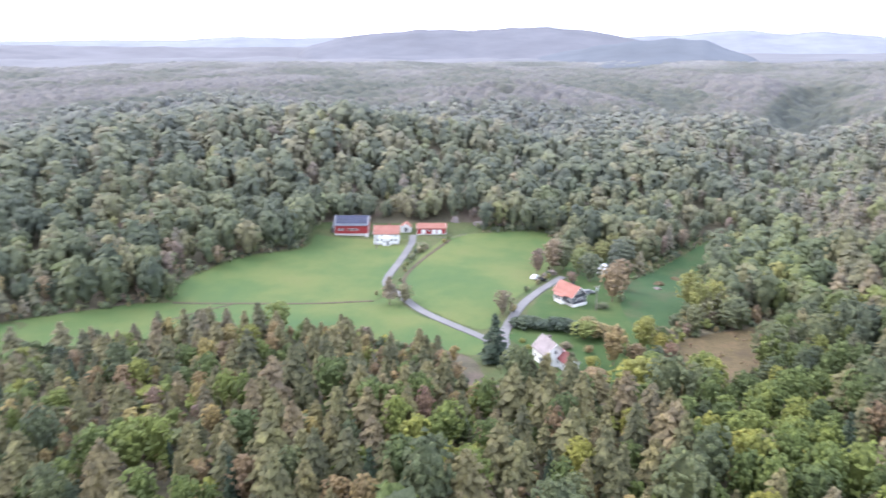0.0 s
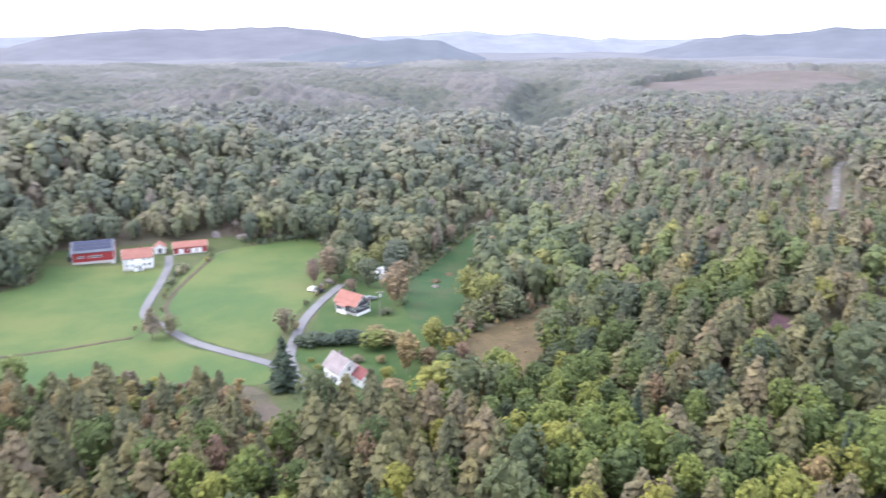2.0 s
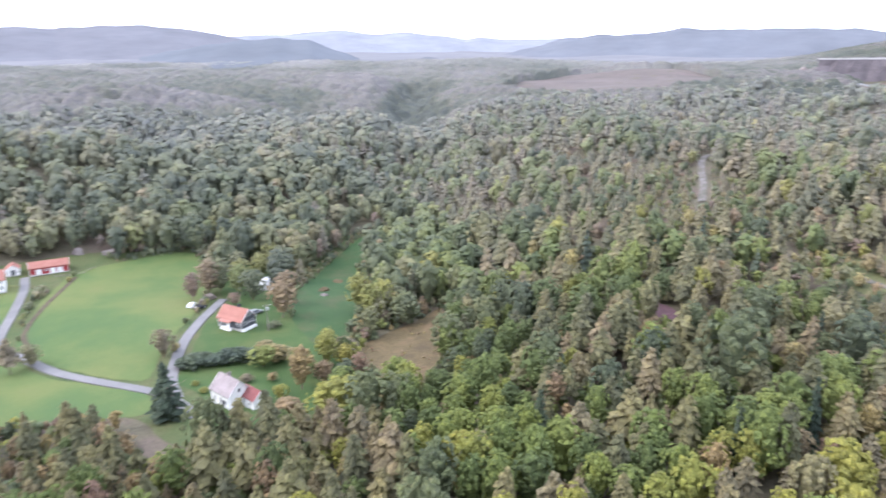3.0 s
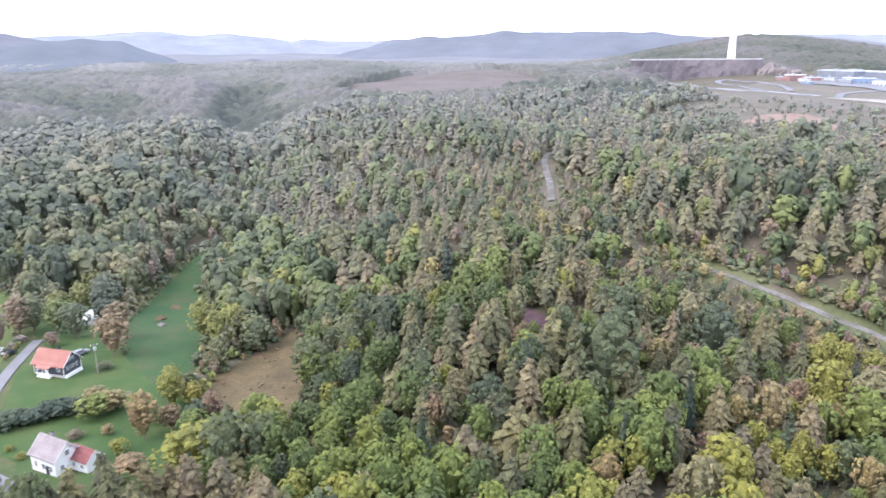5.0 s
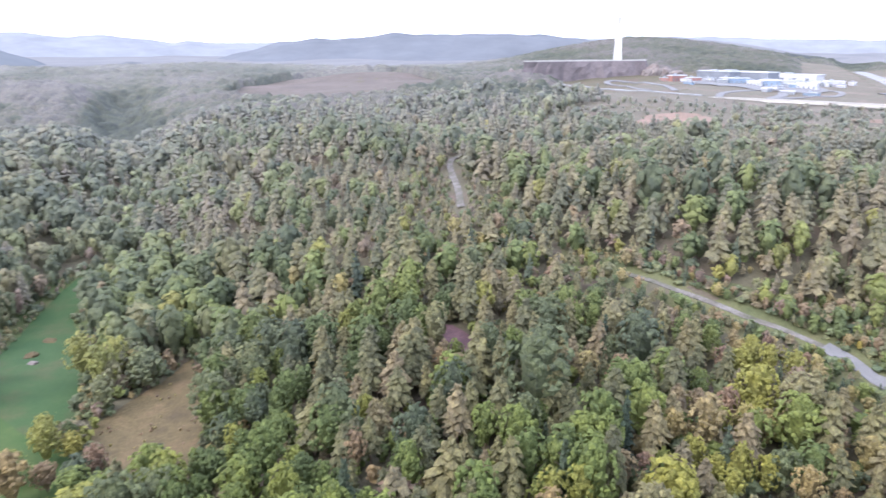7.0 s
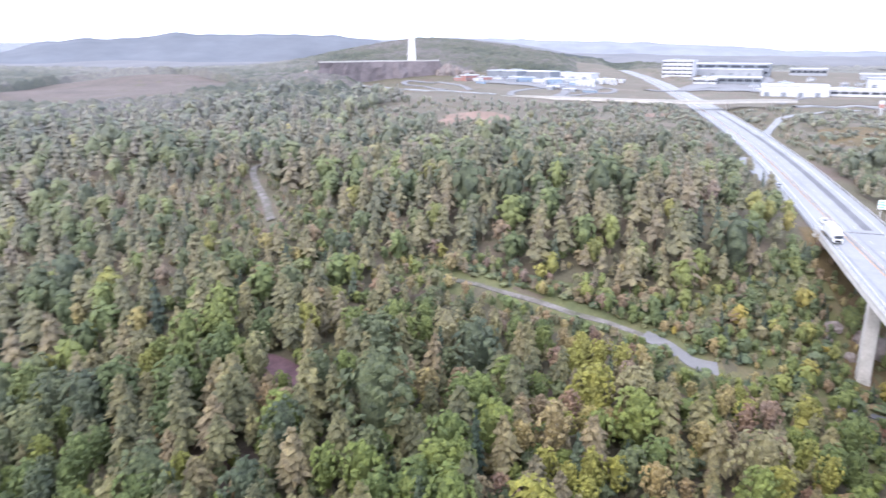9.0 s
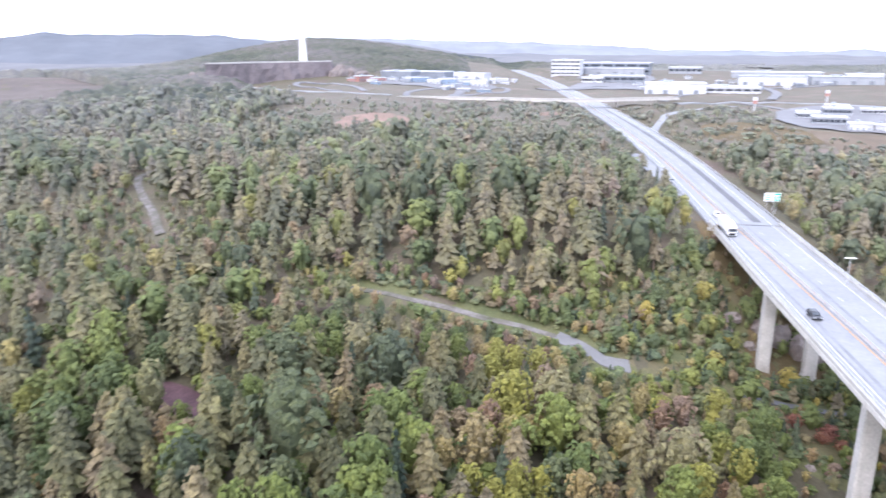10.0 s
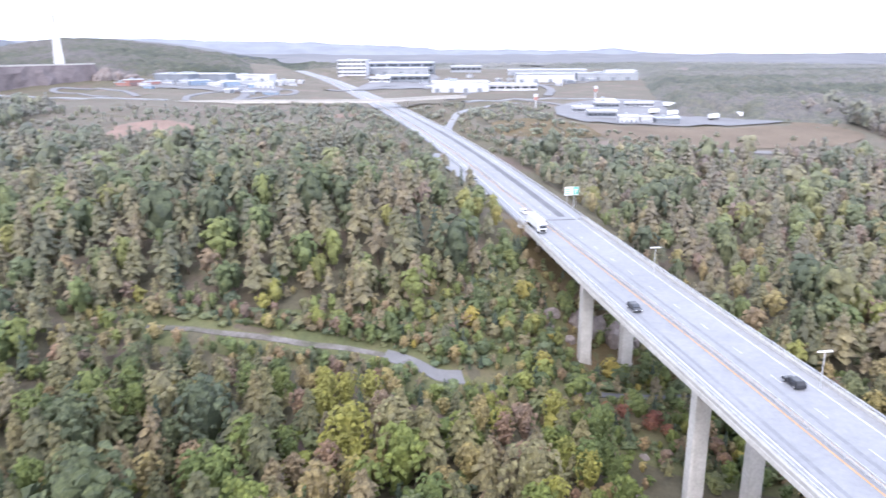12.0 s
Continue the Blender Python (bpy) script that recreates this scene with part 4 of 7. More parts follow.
h = rng.uniform(2.6, 6.0, len(x))
trees.append((x, y, ground_z(x, y) - 0.2, h, h * rng.uniform(1.1, 1.6, len(x)), rng.uniform(0, 6.28, len(x)), np.clip(0.2 + 0.5 * patchy(x, y, 34, 41) + rng.normal(0, 0.18, len(x)), 0, 0.92), kind, np.full(len(x), 2)))
TX, TY, TZ, TH, TW, TA, TT, TK, TL = [np.concatenate(c) for c in zip(*trees)]

LABELS = {
    "pine": ("pine_tree", "olive-green Scots pine with a layered rounded crown", "pine tree"),
    "spruce": ("spruce_tree", "slender dark green spruce among the other trees", "spruce tree"),
    "broadleaf": ("broadleaf_tree", "fresh green broadleaf tree turning yellow in early autumn", "tree"),
    "oak": ("oak_tree", "dull green spreading oak with a lumpy crown", "oak tree"),
    "autumn": ("autumn_tree", "thin tree with brown and orange autumn leaves", "tree"),
    "juniper": ("juniper_bush", "dense dark green juniper bush in the garden", "bush"),
    "shrub": ("shrub", "low bushy young growth beside the track", "shrub"),
}


def crown_mesh(kind, v, lod=0):
    verts, faces = FORMS[kind, lod][v]
    ob = sheet("crown", verts, faces, LEAF_ONE[kind], smooth=False)
    me = ob.data
    bpy.data.objects.remove(ob)
    return me


def trunk_mesh(kind, v):
    verts, faces = trunk_rings(kind, v)
    ob = sheet("trunk", verts, faces, BARK)
    me = ob.data
    bpy.data.objects.remove(ob)
    return me


TREE_MESHES = {(k, v): (crown_mesh(k, v), trunk_mesh(k, v)) for k in KINDS for v in range(7)}


def plant(kind, x, y, height, width=None, turn=0.0, form=0, z=None, label="", group="", tint=None):
    name, usual, category = LABELS[kind]
    width = width or height
    z = float(ground_z(x, y)) - 0.1 if z is None else z
    ob = thing(name, pose(x, y, z, 0, 0, math.degrees(turn)) @ Matrix.Diagonal((width, width, height, 1)), label or usual, category, group)
    for part_name, me in zip(("crown", "trunk"), TREE_MESHES[kind, form]):
        child = new(part_name, me)
        child.parent = ob
        t = (abs(x * 7.31 + y * 3.17) % 1.0) if tint is None else tint
        # green channel: distance haze painted into this tree's leaves
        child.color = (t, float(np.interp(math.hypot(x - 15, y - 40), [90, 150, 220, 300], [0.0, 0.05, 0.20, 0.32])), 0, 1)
    return ob


# single trees: those on the slope that the way passes nearest; all others stand in the joined woods
single = np.zeros(len(TX), bool)
for kind, count in (("pine", 290), ("broadleaf", 290), ("autumn", 180), ("spruce", 120), ("oak", 150), ("shrub", 120)):
    mine = np.where((TK == kind) & (TL == 0))[0]
    near_first = mine[np.argsort(np.hypot(TX[mine] - 105, TY[mine] - 105))][:count]
    single[near_first] = True
    for k in near_first:
        plant(kind, float(TX[k]), float(TY[k]), float(TH[k]), float(TW[k]), float(TA[k]), int(k) % 7, float(TZ[k]), group=f"{kind} trees on the slope", tint=float(TT[k]))


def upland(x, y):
    """Share of distance haze painted into leaf colour, growing away from the camera's way."""
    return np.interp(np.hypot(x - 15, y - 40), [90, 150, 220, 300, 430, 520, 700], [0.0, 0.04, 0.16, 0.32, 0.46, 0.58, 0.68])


def woods(name, pick, kind, lod, label):
    """All picked trees of one kind as one mesh, each with its own tint."""
    forms = FORMS[kind, lod]
    verts, tints, faces, done = [], [], [], 0
    for v in range(len(forms)):
        idx = pick[v :: len(forms)]
        if not len(idx):
            continue
        f, tri = forms[v]
        c, s = np.cos(TA[idx])[:, None], np.sin(TA[idx])[:, None]
        w, h = TW[idx][:, None], TH[idx][:, None]
        X = (f[:, 0] * c - f[:, 1] * s) * w + TX[idx][:, None]
        Y = (f[:, 0] * s + f[:, 1] * c) * w + TY[idx][:, None]
        Z = f[:, 2] * h + TZ[idx][:, None]
        verts.append(np.stack([X, Y, Z], -1).reshape(-1, 3))
        tints.append(np.repeat(TT[idx], len(f)))
        faces.append((tri[None] + (done + len(f) * np.arange(len(idx)))[:, None, None]).reshape(-1, 3))
        done += len(f) * len(idx)
    verts, tints, faces = np.concatenate(verts), np.concatenate(tints), np.concatenate(faces)
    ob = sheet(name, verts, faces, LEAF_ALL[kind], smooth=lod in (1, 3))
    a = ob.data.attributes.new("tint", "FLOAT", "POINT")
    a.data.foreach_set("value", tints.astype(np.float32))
    # painted distance haze for the joined trees, weaker on nearer oaks
    b = ob.data.attributes.new("haze_mix", "FLOAT", "POINT")
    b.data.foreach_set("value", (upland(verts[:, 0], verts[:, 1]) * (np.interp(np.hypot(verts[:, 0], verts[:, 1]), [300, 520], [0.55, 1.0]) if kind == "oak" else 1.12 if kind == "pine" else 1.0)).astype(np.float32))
    return tagged(ob, label, "woods", kind="stuff")


def stems(name, pick, label):
    """Trunks of the joined trees."""
    vs, fs, at = [], [], 0
    for v in range(3):
        for kind in KINDS:
            idx = pick[(TK[pick] == kind)][v::3]
            if not len(idx):
                continue
            t, f = trunk_rings(kind, v, 1)
            X, Y, Z = [t[:, k] * (TW if k < 2 else TH)[idx][:, None] + (TX, TY, TZ)[k][idx][:, None] for k in range(3)]
            vs.append(np.stack([X, Y, Z], -1).reshape(-1, 3))
            fs.append((f[None] + (at + len(t) * np.arange(len(idx)))[:, None, None]).reshape(-1, 4))
            at += len(t) * len(idx)
    return tagged(sheet(name, np.concatenate(vs), np.concatenate(fs), BARK), label, "tree trunks", kind="stuff")


WORDS = {0: "nearby", 1: "more distant", 2: "low undergrowth in the", 3: "far"}
for lod in (0, 1, 2, 3):
    for kind in KINDS:
        pick = np.where((TK == kind) & (TL == lod) & ~single)[0]
        if len(pick):
            woods(f"{kind}_woods", pick, kind, lod, f"{WORDS[lod]} mixed wood of {LABELS[kind][1]}"[:90])
stems("woodland_trunks", np.where((TL == 0) & ~single)[0], "grey-brown trunks of the nearby wood")
inner_edge = (TL == 1) & (TX > 195) & (TX < 275) & (TY > 40) & (TY < 150)
if inner_edge.any():
    stems("woodland_trunks", np.where(inner_edge)[0], "pale pine trunks at the wood's edge")

# ---------------------------------------------------------------- far woods as one closed canopy, and the hills behind


def tree_domes(x, y, gap, seed):
    """Domes of single crowns over jittered places gap metres apart: height from 0 to 1, and a value for each crown."""
    top, mine = np.zeros(x.shape), np.zeros(x.shape)
    i0, j0 = np.floor(x / gap), np.floor(y / gap)

    def chance(i, j, k):
        s = np.sin(i * 127.1 + j * 311.7 + k * 74.7 + seed) * 43758.5453
        return s - np.floor(s)

    for di in (-1, 0, 1):
        for dj in (-1, 0, 1):
            i, j = i0 + di, j0 + dj
            px, py = (i + 0.15 + 0.7 * chance(i, j, 1)) * gap, (j + 0.15 + 0.7 * chance(i, j, 2)) * gap
            tall, reach = 0.55 + 0.45 * chance(i, j, 3), gap * (0.55 + 0.35 * chance(i, j, 4))
            d = np.hypot(x - px, y - py) / reach
            h = tall * np.sqrt(np.clip(1 - d * d, 0, 1))
            mine = np.where(h > top, chance(i, j, 5), mine)
            top = np.maximum(top, h)
    return top, mine


az = np.radians(np.arange(-40, 128, 0.24))
rr = 560 * (1500 / 560) ** (np.arange(0, 240) / 239)
AZ, RR = np.meshgrid(az, rr)
hx, hy = RR * np.sin(AZ), RR * np.cos(AZ) + 20
hz = ground_z(hx, hy)
domes, crowns = tree_domes(hx, hy, 9.5, 3.0)
AD = np.degrees(AZ)
open_land = np.maximum(ease((AD - 58) / 3) * ease((1010 - RR) / 60), ease((AD - 75) / 3) * ease((1480 - RR) / 120)) * ease((107 - AD) / 3)
open_land = np.maximum(open_land, ease((RR - 600) / 30) * ease((AD - 84) / 4) * ease((1300 - RR) / 60) * ease((107 - AD) / 3))
for poly in (HEATH_HILL, YARD_EAST):
    open_land = np.maximum(open_land, inside(poly, hx, hy))
hz = hz + (1.5 + 11.5 * domes) * (1 - open_land) * ease((RR - 556) / 30) - 5.0 * open_land
# grey end of the ramp: leafless birch with distance haze painted in
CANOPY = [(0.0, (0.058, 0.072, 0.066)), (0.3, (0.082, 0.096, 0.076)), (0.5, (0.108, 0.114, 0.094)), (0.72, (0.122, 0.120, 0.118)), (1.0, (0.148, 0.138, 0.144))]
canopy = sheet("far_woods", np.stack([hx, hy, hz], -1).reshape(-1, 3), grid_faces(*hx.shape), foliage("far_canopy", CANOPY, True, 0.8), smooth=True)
# relief shade painted into tint: dark hollows, pale rises; grey patches of leafless birch
lie = ground_z(hx, hy) - (land(hx + 70, hy) + land(hx - 70, hy) + land(hx, hy + 70) + land(hx, hy - 70)) / 4
birch_and_haze = patchy(hx, hy, 260, 61)
# second value: distance haze painted into the colour, growing with range
for key, value in (("tint", np.clip(0.20 + 0.06 * np.clip(lie, -6, 6) + 0.55 * birch_and_haze + 0.22 * ease((-AD - 2) / 14) + 0.55 * (crowns - 0.5), 0, 1)), ("haze_mix", (0.24 + 0.40 * ease((RR - 560) / 900)) * (0.75 + 0.5 * birch_and_haze) * (1 - 0.75 * ease((AD - 52) / 8) * ease((88 - AD) / 6)) * (0.8 + 0.05 * np.clip(lie, -5, 5)))):
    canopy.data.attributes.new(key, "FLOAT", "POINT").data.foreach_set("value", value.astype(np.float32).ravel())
tagged(canopy, "far mixed woods closing over rolling hills, green and grey-brown", "woods", kind="stuff")


def backdrop_ridge(far, depth, haze_tone, profile, label, seed):
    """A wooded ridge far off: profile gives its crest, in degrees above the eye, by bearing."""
    m, n, l, b = node_mat("hazy_hill", 0.95, 0.05)
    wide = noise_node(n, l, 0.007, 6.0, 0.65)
    # the hill's base colour has distance haze painted into it
    r = ramp_of(n, [(0.32, tuple(v * 0.86 for v in haze_tone)), (0.68, tuple(v * 1.12 for v in haze_tone))])
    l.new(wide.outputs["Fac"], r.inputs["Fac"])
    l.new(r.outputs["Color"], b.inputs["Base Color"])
    a0, a1 = profile[0][0], profile[-1][0]
    a = np.arange(a0 - 3, a1 + 3.01, 0.25)
    d = far + depth * np.linspace(-1.6, 0.6, 26)
    A, D = np.meshgrid(np.radians(a), d)
    x, y = D * np.sin(A), D * np.cos(A)
    crest = 84 + far * np.tan(np.radians(np.interp(a, *np.array(profile).T)))
    ends = ease((a - a0 + 3) / 3) * ease((a1 + 3 - a) / 3)
    crest = (crest - 20) * ends + 20
    foot = 26 + 10 * waves(x, y, 700, seed)
    form = np.exp(-(((D - far) / depth) ** 2) * 1.6)
    z = foot + (crest[None] - foot) * form + 0.004 * far * waves(x, y, 380, seed + 1) * (1 - form) + 0.0012 * far * waves(x, y, 0.06 * far, seed + 2)
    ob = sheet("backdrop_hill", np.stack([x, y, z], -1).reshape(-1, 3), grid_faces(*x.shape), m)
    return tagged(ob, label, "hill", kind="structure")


m, n, l, b = node_mat("hazy_upland", 0.95, 0.05)
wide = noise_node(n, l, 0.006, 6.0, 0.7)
# pale grey-blue: distance haze painted into the upland's colour
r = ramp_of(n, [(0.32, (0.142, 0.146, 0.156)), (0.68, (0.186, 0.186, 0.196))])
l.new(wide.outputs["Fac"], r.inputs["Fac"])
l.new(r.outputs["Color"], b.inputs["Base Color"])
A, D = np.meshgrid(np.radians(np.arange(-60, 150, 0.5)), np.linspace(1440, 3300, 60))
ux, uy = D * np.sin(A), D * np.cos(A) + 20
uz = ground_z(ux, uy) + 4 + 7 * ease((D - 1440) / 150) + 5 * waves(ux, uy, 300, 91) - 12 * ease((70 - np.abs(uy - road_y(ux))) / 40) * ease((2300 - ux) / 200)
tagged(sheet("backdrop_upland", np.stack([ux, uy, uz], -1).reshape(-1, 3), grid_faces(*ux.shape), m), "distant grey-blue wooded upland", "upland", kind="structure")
# haze is painted in by tone: the farther ridges are mostly paler
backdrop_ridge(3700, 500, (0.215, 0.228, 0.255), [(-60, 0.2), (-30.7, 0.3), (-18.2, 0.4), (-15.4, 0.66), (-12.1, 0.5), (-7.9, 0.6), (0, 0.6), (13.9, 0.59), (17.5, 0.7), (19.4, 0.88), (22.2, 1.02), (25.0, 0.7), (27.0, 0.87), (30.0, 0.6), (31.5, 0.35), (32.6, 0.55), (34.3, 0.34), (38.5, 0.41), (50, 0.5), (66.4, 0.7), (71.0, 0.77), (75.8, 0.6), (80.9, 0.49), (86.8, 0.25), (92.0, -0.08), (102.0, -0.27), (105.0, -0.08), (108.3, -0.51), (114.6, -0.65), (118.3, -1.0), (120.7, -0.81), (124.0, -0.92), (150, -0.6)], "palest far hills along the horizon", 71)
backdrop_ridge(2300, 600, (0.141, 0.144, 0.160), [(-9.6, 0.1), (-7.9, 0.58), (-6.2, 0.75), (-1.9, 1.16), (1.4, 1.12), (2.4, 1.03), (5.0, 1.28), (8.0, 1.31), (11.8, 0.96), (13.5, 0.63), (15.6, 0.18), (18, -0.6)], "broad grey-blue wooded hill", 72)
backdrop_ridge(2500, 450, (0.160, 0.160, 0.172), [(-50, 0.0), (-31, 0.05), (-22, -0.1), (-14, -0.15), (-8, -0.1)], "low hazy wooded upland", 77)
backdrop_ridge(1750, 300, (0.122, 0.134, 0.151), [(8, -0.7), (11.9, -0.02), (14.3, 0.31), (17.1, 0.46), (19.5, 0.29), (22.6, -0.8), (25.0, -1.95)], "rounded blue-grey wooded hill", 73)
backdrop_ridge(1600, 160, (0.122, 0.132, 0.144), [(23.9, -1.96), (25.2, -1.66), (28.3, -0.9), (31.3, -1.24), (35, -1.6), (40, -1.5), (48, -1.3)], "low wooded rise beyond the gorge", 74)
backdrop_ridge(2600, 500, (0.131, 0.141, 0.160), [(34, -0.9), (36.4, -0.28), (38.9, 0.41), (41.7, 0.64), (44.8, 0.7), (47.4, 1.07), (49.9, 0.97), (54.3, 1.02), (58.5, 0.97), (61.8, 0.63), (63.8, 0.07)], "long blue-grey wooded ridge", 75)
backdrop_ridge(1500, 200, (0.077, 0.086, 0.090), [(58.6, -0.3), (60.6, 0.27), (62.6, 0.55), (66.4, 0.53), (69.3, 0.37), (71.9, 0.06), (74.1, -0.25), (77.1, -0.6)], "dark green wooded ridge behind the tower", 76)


# ---------------------------------------------------------------- the farm
def window_part(parent, face, half_l, half_w, u, z, w, h, frame_mat=None, rows=2, cols=2):
    """A window in one wall: frame with bars, and its panes behind."""
    frame_mat = frame_mat or WHITE
    t, d = 0.09, 0.07
    bm = bmesh.new()
    loops = []
    for y, inset in ((0.02, 0), (-d, 0), (-d, t), (0.02, t)):
        loops.append([bm.verts.new((sx * (w / 2 - inset), y, sz * (h / 2 - inset))) for sx, sz in ((-1, -1), (1, -1), (1, 1), (-1, 1))])
    for a, b in zip(loops, loops[1:] + loops[:1]):
        for k in range(4):
            bm.faces.new((a[k], a[(k + 1) % 4], b[(k + 1) % 4], b[k]))
    bmesh.ops.recalc_face_normals(bm, faces=bm.faces[:])
    turn = {"south": 0, "east": 90, "north": 180, "west": 270}[face]
    place = {"south": (u, -half_w - 0.01, z), "north": (-u, half_w + 0.01, z), "east": (half_l + 0.01, u, z), "west": (-half_l - 0.01, -u, z)}[face]
    frame_ob = part("window", bm, frame_mat, parent)
    frame_ob.matrix_local = pose(*place, 0, 0, turn)
    for c in range(1, cols):
        part("glazing_bar", box(bmesh.new(), -w / 2 + w * c / cols - 0.03, -w / 2 + w * c / cols + 0.03, -d, 0.01, -h / 2 + t, h / 2 - t), frame_mat, frame_ob)
    for r in range(1, rows):
        part("glazing_bar", box(bmesh.new(), -w / 2 + t, w / 2 - t, -d + 0.01, 0.01, -h / 2 + h * r / rows - 0.025, -h / 2 + h * r / rows + 0.025), frame_mat, frame_ob)
    part("pane", box(bmesh.new(), -w / 2 + t, w / 2 - t, -0.035, 0.0, -h / 2 + t, h / 2 - t), GLASS, frame_ob, "dark reflecting glass")


def gabled(parent, length, width, eave, ridge, wall, roof, over=0.45, foot=0.4, trim=None, wall_label="", roof_label=""):
    """Foundation, walls with gables, two roof slopes, ridge and bargeboards. Ridge along x."""
    hl, hw = length / 2, width / 2
    part("foundation", box(bmesh.new(), -hl - 0.06, hl + 0.06, -hw - 0.06, hw + 0.06, -1.2, foot, 0.03), CONCRETE, parent, "grey masonry foundation")
    body = prism(bmesh.new(), [(-hw, foot), (hw, foot), (hw, eave), (0, ridge - 0.08), (-hw, eave)], "x", -hl, hl)
    part("wall", body, wall, parent, wall_label)
    slope = (ridge - eave) / hw
    for side in (-1, 1):
        w = hw + over
        low = ridge - slope * w
        bm = prism(bmesh.new(), [(0.02 * side, ridge), (side * w, low), (side * w, low + 0.16), (0.02 * side, ridge + 0.17)], "x", -hl - over, hl + over)
        slab = part("roof_slope", bm, roof, parent, roof_label)
        for k in range(9):
            y0, y1 = side * w * k / 9, side * w * (k + 1) / 9
            z0, z1 = ridge + 0.175 - (ridge - low) * k / 9, ridge + 0.175 - (ridge - low) * (k + 1) / 9
            part("tile_course", prism(bmesh.new(), [(y0, z0), (y1, z1), (y1, z1 + 0.07), (y0, z0 + 0.01)], "x", -hl - over, hl + over), roof, slab)
    part("ridge_cap", prism(bmesh.new(), [(-0.2, ridge + 0.1), (0.2, ridge + 0.1), (0.1, ridge + 0.24), (-0.1, ridge + 0.24)], "x", -hl - over, hl + over), roof, parent)
    trim = trim or WHITE
    for end in (-1, 1):
        x = end * (hl + over + 0.02)
        for side in (-1, 1):
            w = hw + over
            low = ridge - slope * w
            bm = prism(bmesh.new(), [(0, ridge - 0.06), (side * w, low - 0.06), (side * w, low + 0.19), (0, ridge + 0.2)], "x", min(x, x + end * 0.05), max(x, x + end * 0.05))
            part("bargeboard", bm, trim, parent)
        for side in (-1, 1):
            part("corner_board", box(bmesh.new(), end * hl - 0.08, end * hl + 0.08, side * hw - 0.08, side * hw + 0.08, foot, eave - 0.02), trim, parent)


def door_part(parent, face, half_l, half_w, u, w, h, mat, base=0.4, label=""):
    turn = {"south": 0, "east": 90, "north": 180, "west": 270}[face]
    place = {"south": (u, -half_w - 0.01, base), "north": (-u, half_w + 0.01, base), "east": (half_l + 0.01, u, base), "west": (-half_l - 0.01, -u, base)}[face]
    bm = box(bmesh.new(), -w / 2, w / 2, -0.06, 0.02, 0, h, 0.01)
    for k in range(1, 4):
        box(bm, -w / 2 + w * k / 4 - 0.015, -w / 2 + w * k / 4 + 0.015, -0.075, -0.05, 0.05, h - 0.05)
    ob = part("door", bm, mat, parent, label)
    ob.matrix_local = pose(*place, 0, 0, turn)


def chimney_part(parent, x, y, z0, z1, mat):
    bm = box(bmesh.new(), x - 0.35, x + 0.35, y - 0.35, y + 0.35, z0, z1, 0.02)
    box(bm, x - 0.43, x + 0.43, y - 0.43, y + 0.43, z1 - 0.2, z1, 0.02)
    part("chimney", bm, mat, parent)


def on_ground(x, y, rz=0.0, dz=0.0):
    return pose(x, y, float(ground_z(x, y)) + dz, 0, 0, rz)


# white cottage with a lower wing
cottage = thing("cottage", on_ground(29.15, 181.35, -70), "white timber cottage with a grey tiled roof and a red-roofed wing", "house")
gabled(cottage, 7.4, 5.9, 4.2, 7.0, WHITE, TILE_GREY, roof_label="weathered grey-pink tiles")
for u in (-2.3, 0.0, 2.3):
    window_part(cottage, "south", 3.7, 2.95, u, 2.0, 1.0, 1.3)
for u, z in ((-1.5, 2.0), (1.2, 2.0), (0.0, 4.7)):
    window_part(cottage, "east", 3.7, 2.95, u, z, 0.95, 1.2)
door_part(cottage, "south", 3.7, 2.95, 1.15, 0.95, 2.05, DARK_WALL, label="dark front door")
chimney_part(cottage, -0.6, 0.3, 6.0, 8.0, TILE_GREY)
wing = new("wing")
wing.parent = cottage
wing.matrix_local = pose(5.5, 2.7, 0)
gabled(wing, 5.4, 3.9, 3.0, 4.75, WHITE, TILE_RED, over=0.3, roof_label="dull red tiles")
for u in (-1.3, 1.1):
    window_part(wing, "south", 2.7, 1.95, u, 1.8, 0.9, 1.0)
window_part(wing, "east", 2.7, 1.95, 0.3, 1.8, 1.0, 1.0)
bm = box(bmesh.new(), 3.9, 5.6, -1.6, 0.4, -0.2, 0.35, 0.03)
box(bm, 4.0, 4.1, -1.5, -1.4, 0.35, 1.3)
box(bm, 5.4, 5.5, -1.5, -1.4, 0.35, 1.3)
box(bm, 4.0, 5.5, -1.5, -1.42, 1.2, 1.3)
part("porch_steps", bm, WOOD, cottage, "grey wooden steps and rail")

# dark house with an orange roof
villa = thing("house", on_ground(43.4, 230.9, -58) @ Matrix.Diagonal((0.85, 0.85, 0.88, 1)), "dark-stained timber house with an orange tiled roof and white porch", "house")
gabled(villa, 11.0, 7.3, 4.0, 7.2, DARK_WALL, TILE, over=0.6, foot=0.9, roof_label="bright orange clay tiles")
for u, z in ((-1.9, 2.6), (0.0, 2.6), (1.9, 2.6), (-0.9, 5.2), (0.9, 5.2)):
    window_part(villa, "east", 5.5, 3.65, u, z, 1.1, 1.15)
for u in (-4.0, 3.6):
    window_part(villa, "south", 5.5, 3.65, u, 2.5, 1.3, 1.2)
door_part(villa, "south", 5.5, 3.65, -1.0, 1.0, 2.05, WHITE, base=0.9, label="white front door")
bm = box(bmesh.new(), -3.2, 1.4, -5.4, -3.66, -0.4, 0.8, 0.03)
for x in (-3.0, -0.9, 1.2):
    box(bm, x - 0.07, x + 0.07, -5.3, -5.16, 0.8, 3.3)
box(bm, -3.2, 1.4, -5.35, -5.2, 1.6, 1.72)
part("porch", bm, WHITE, villa, "white porch with posts")
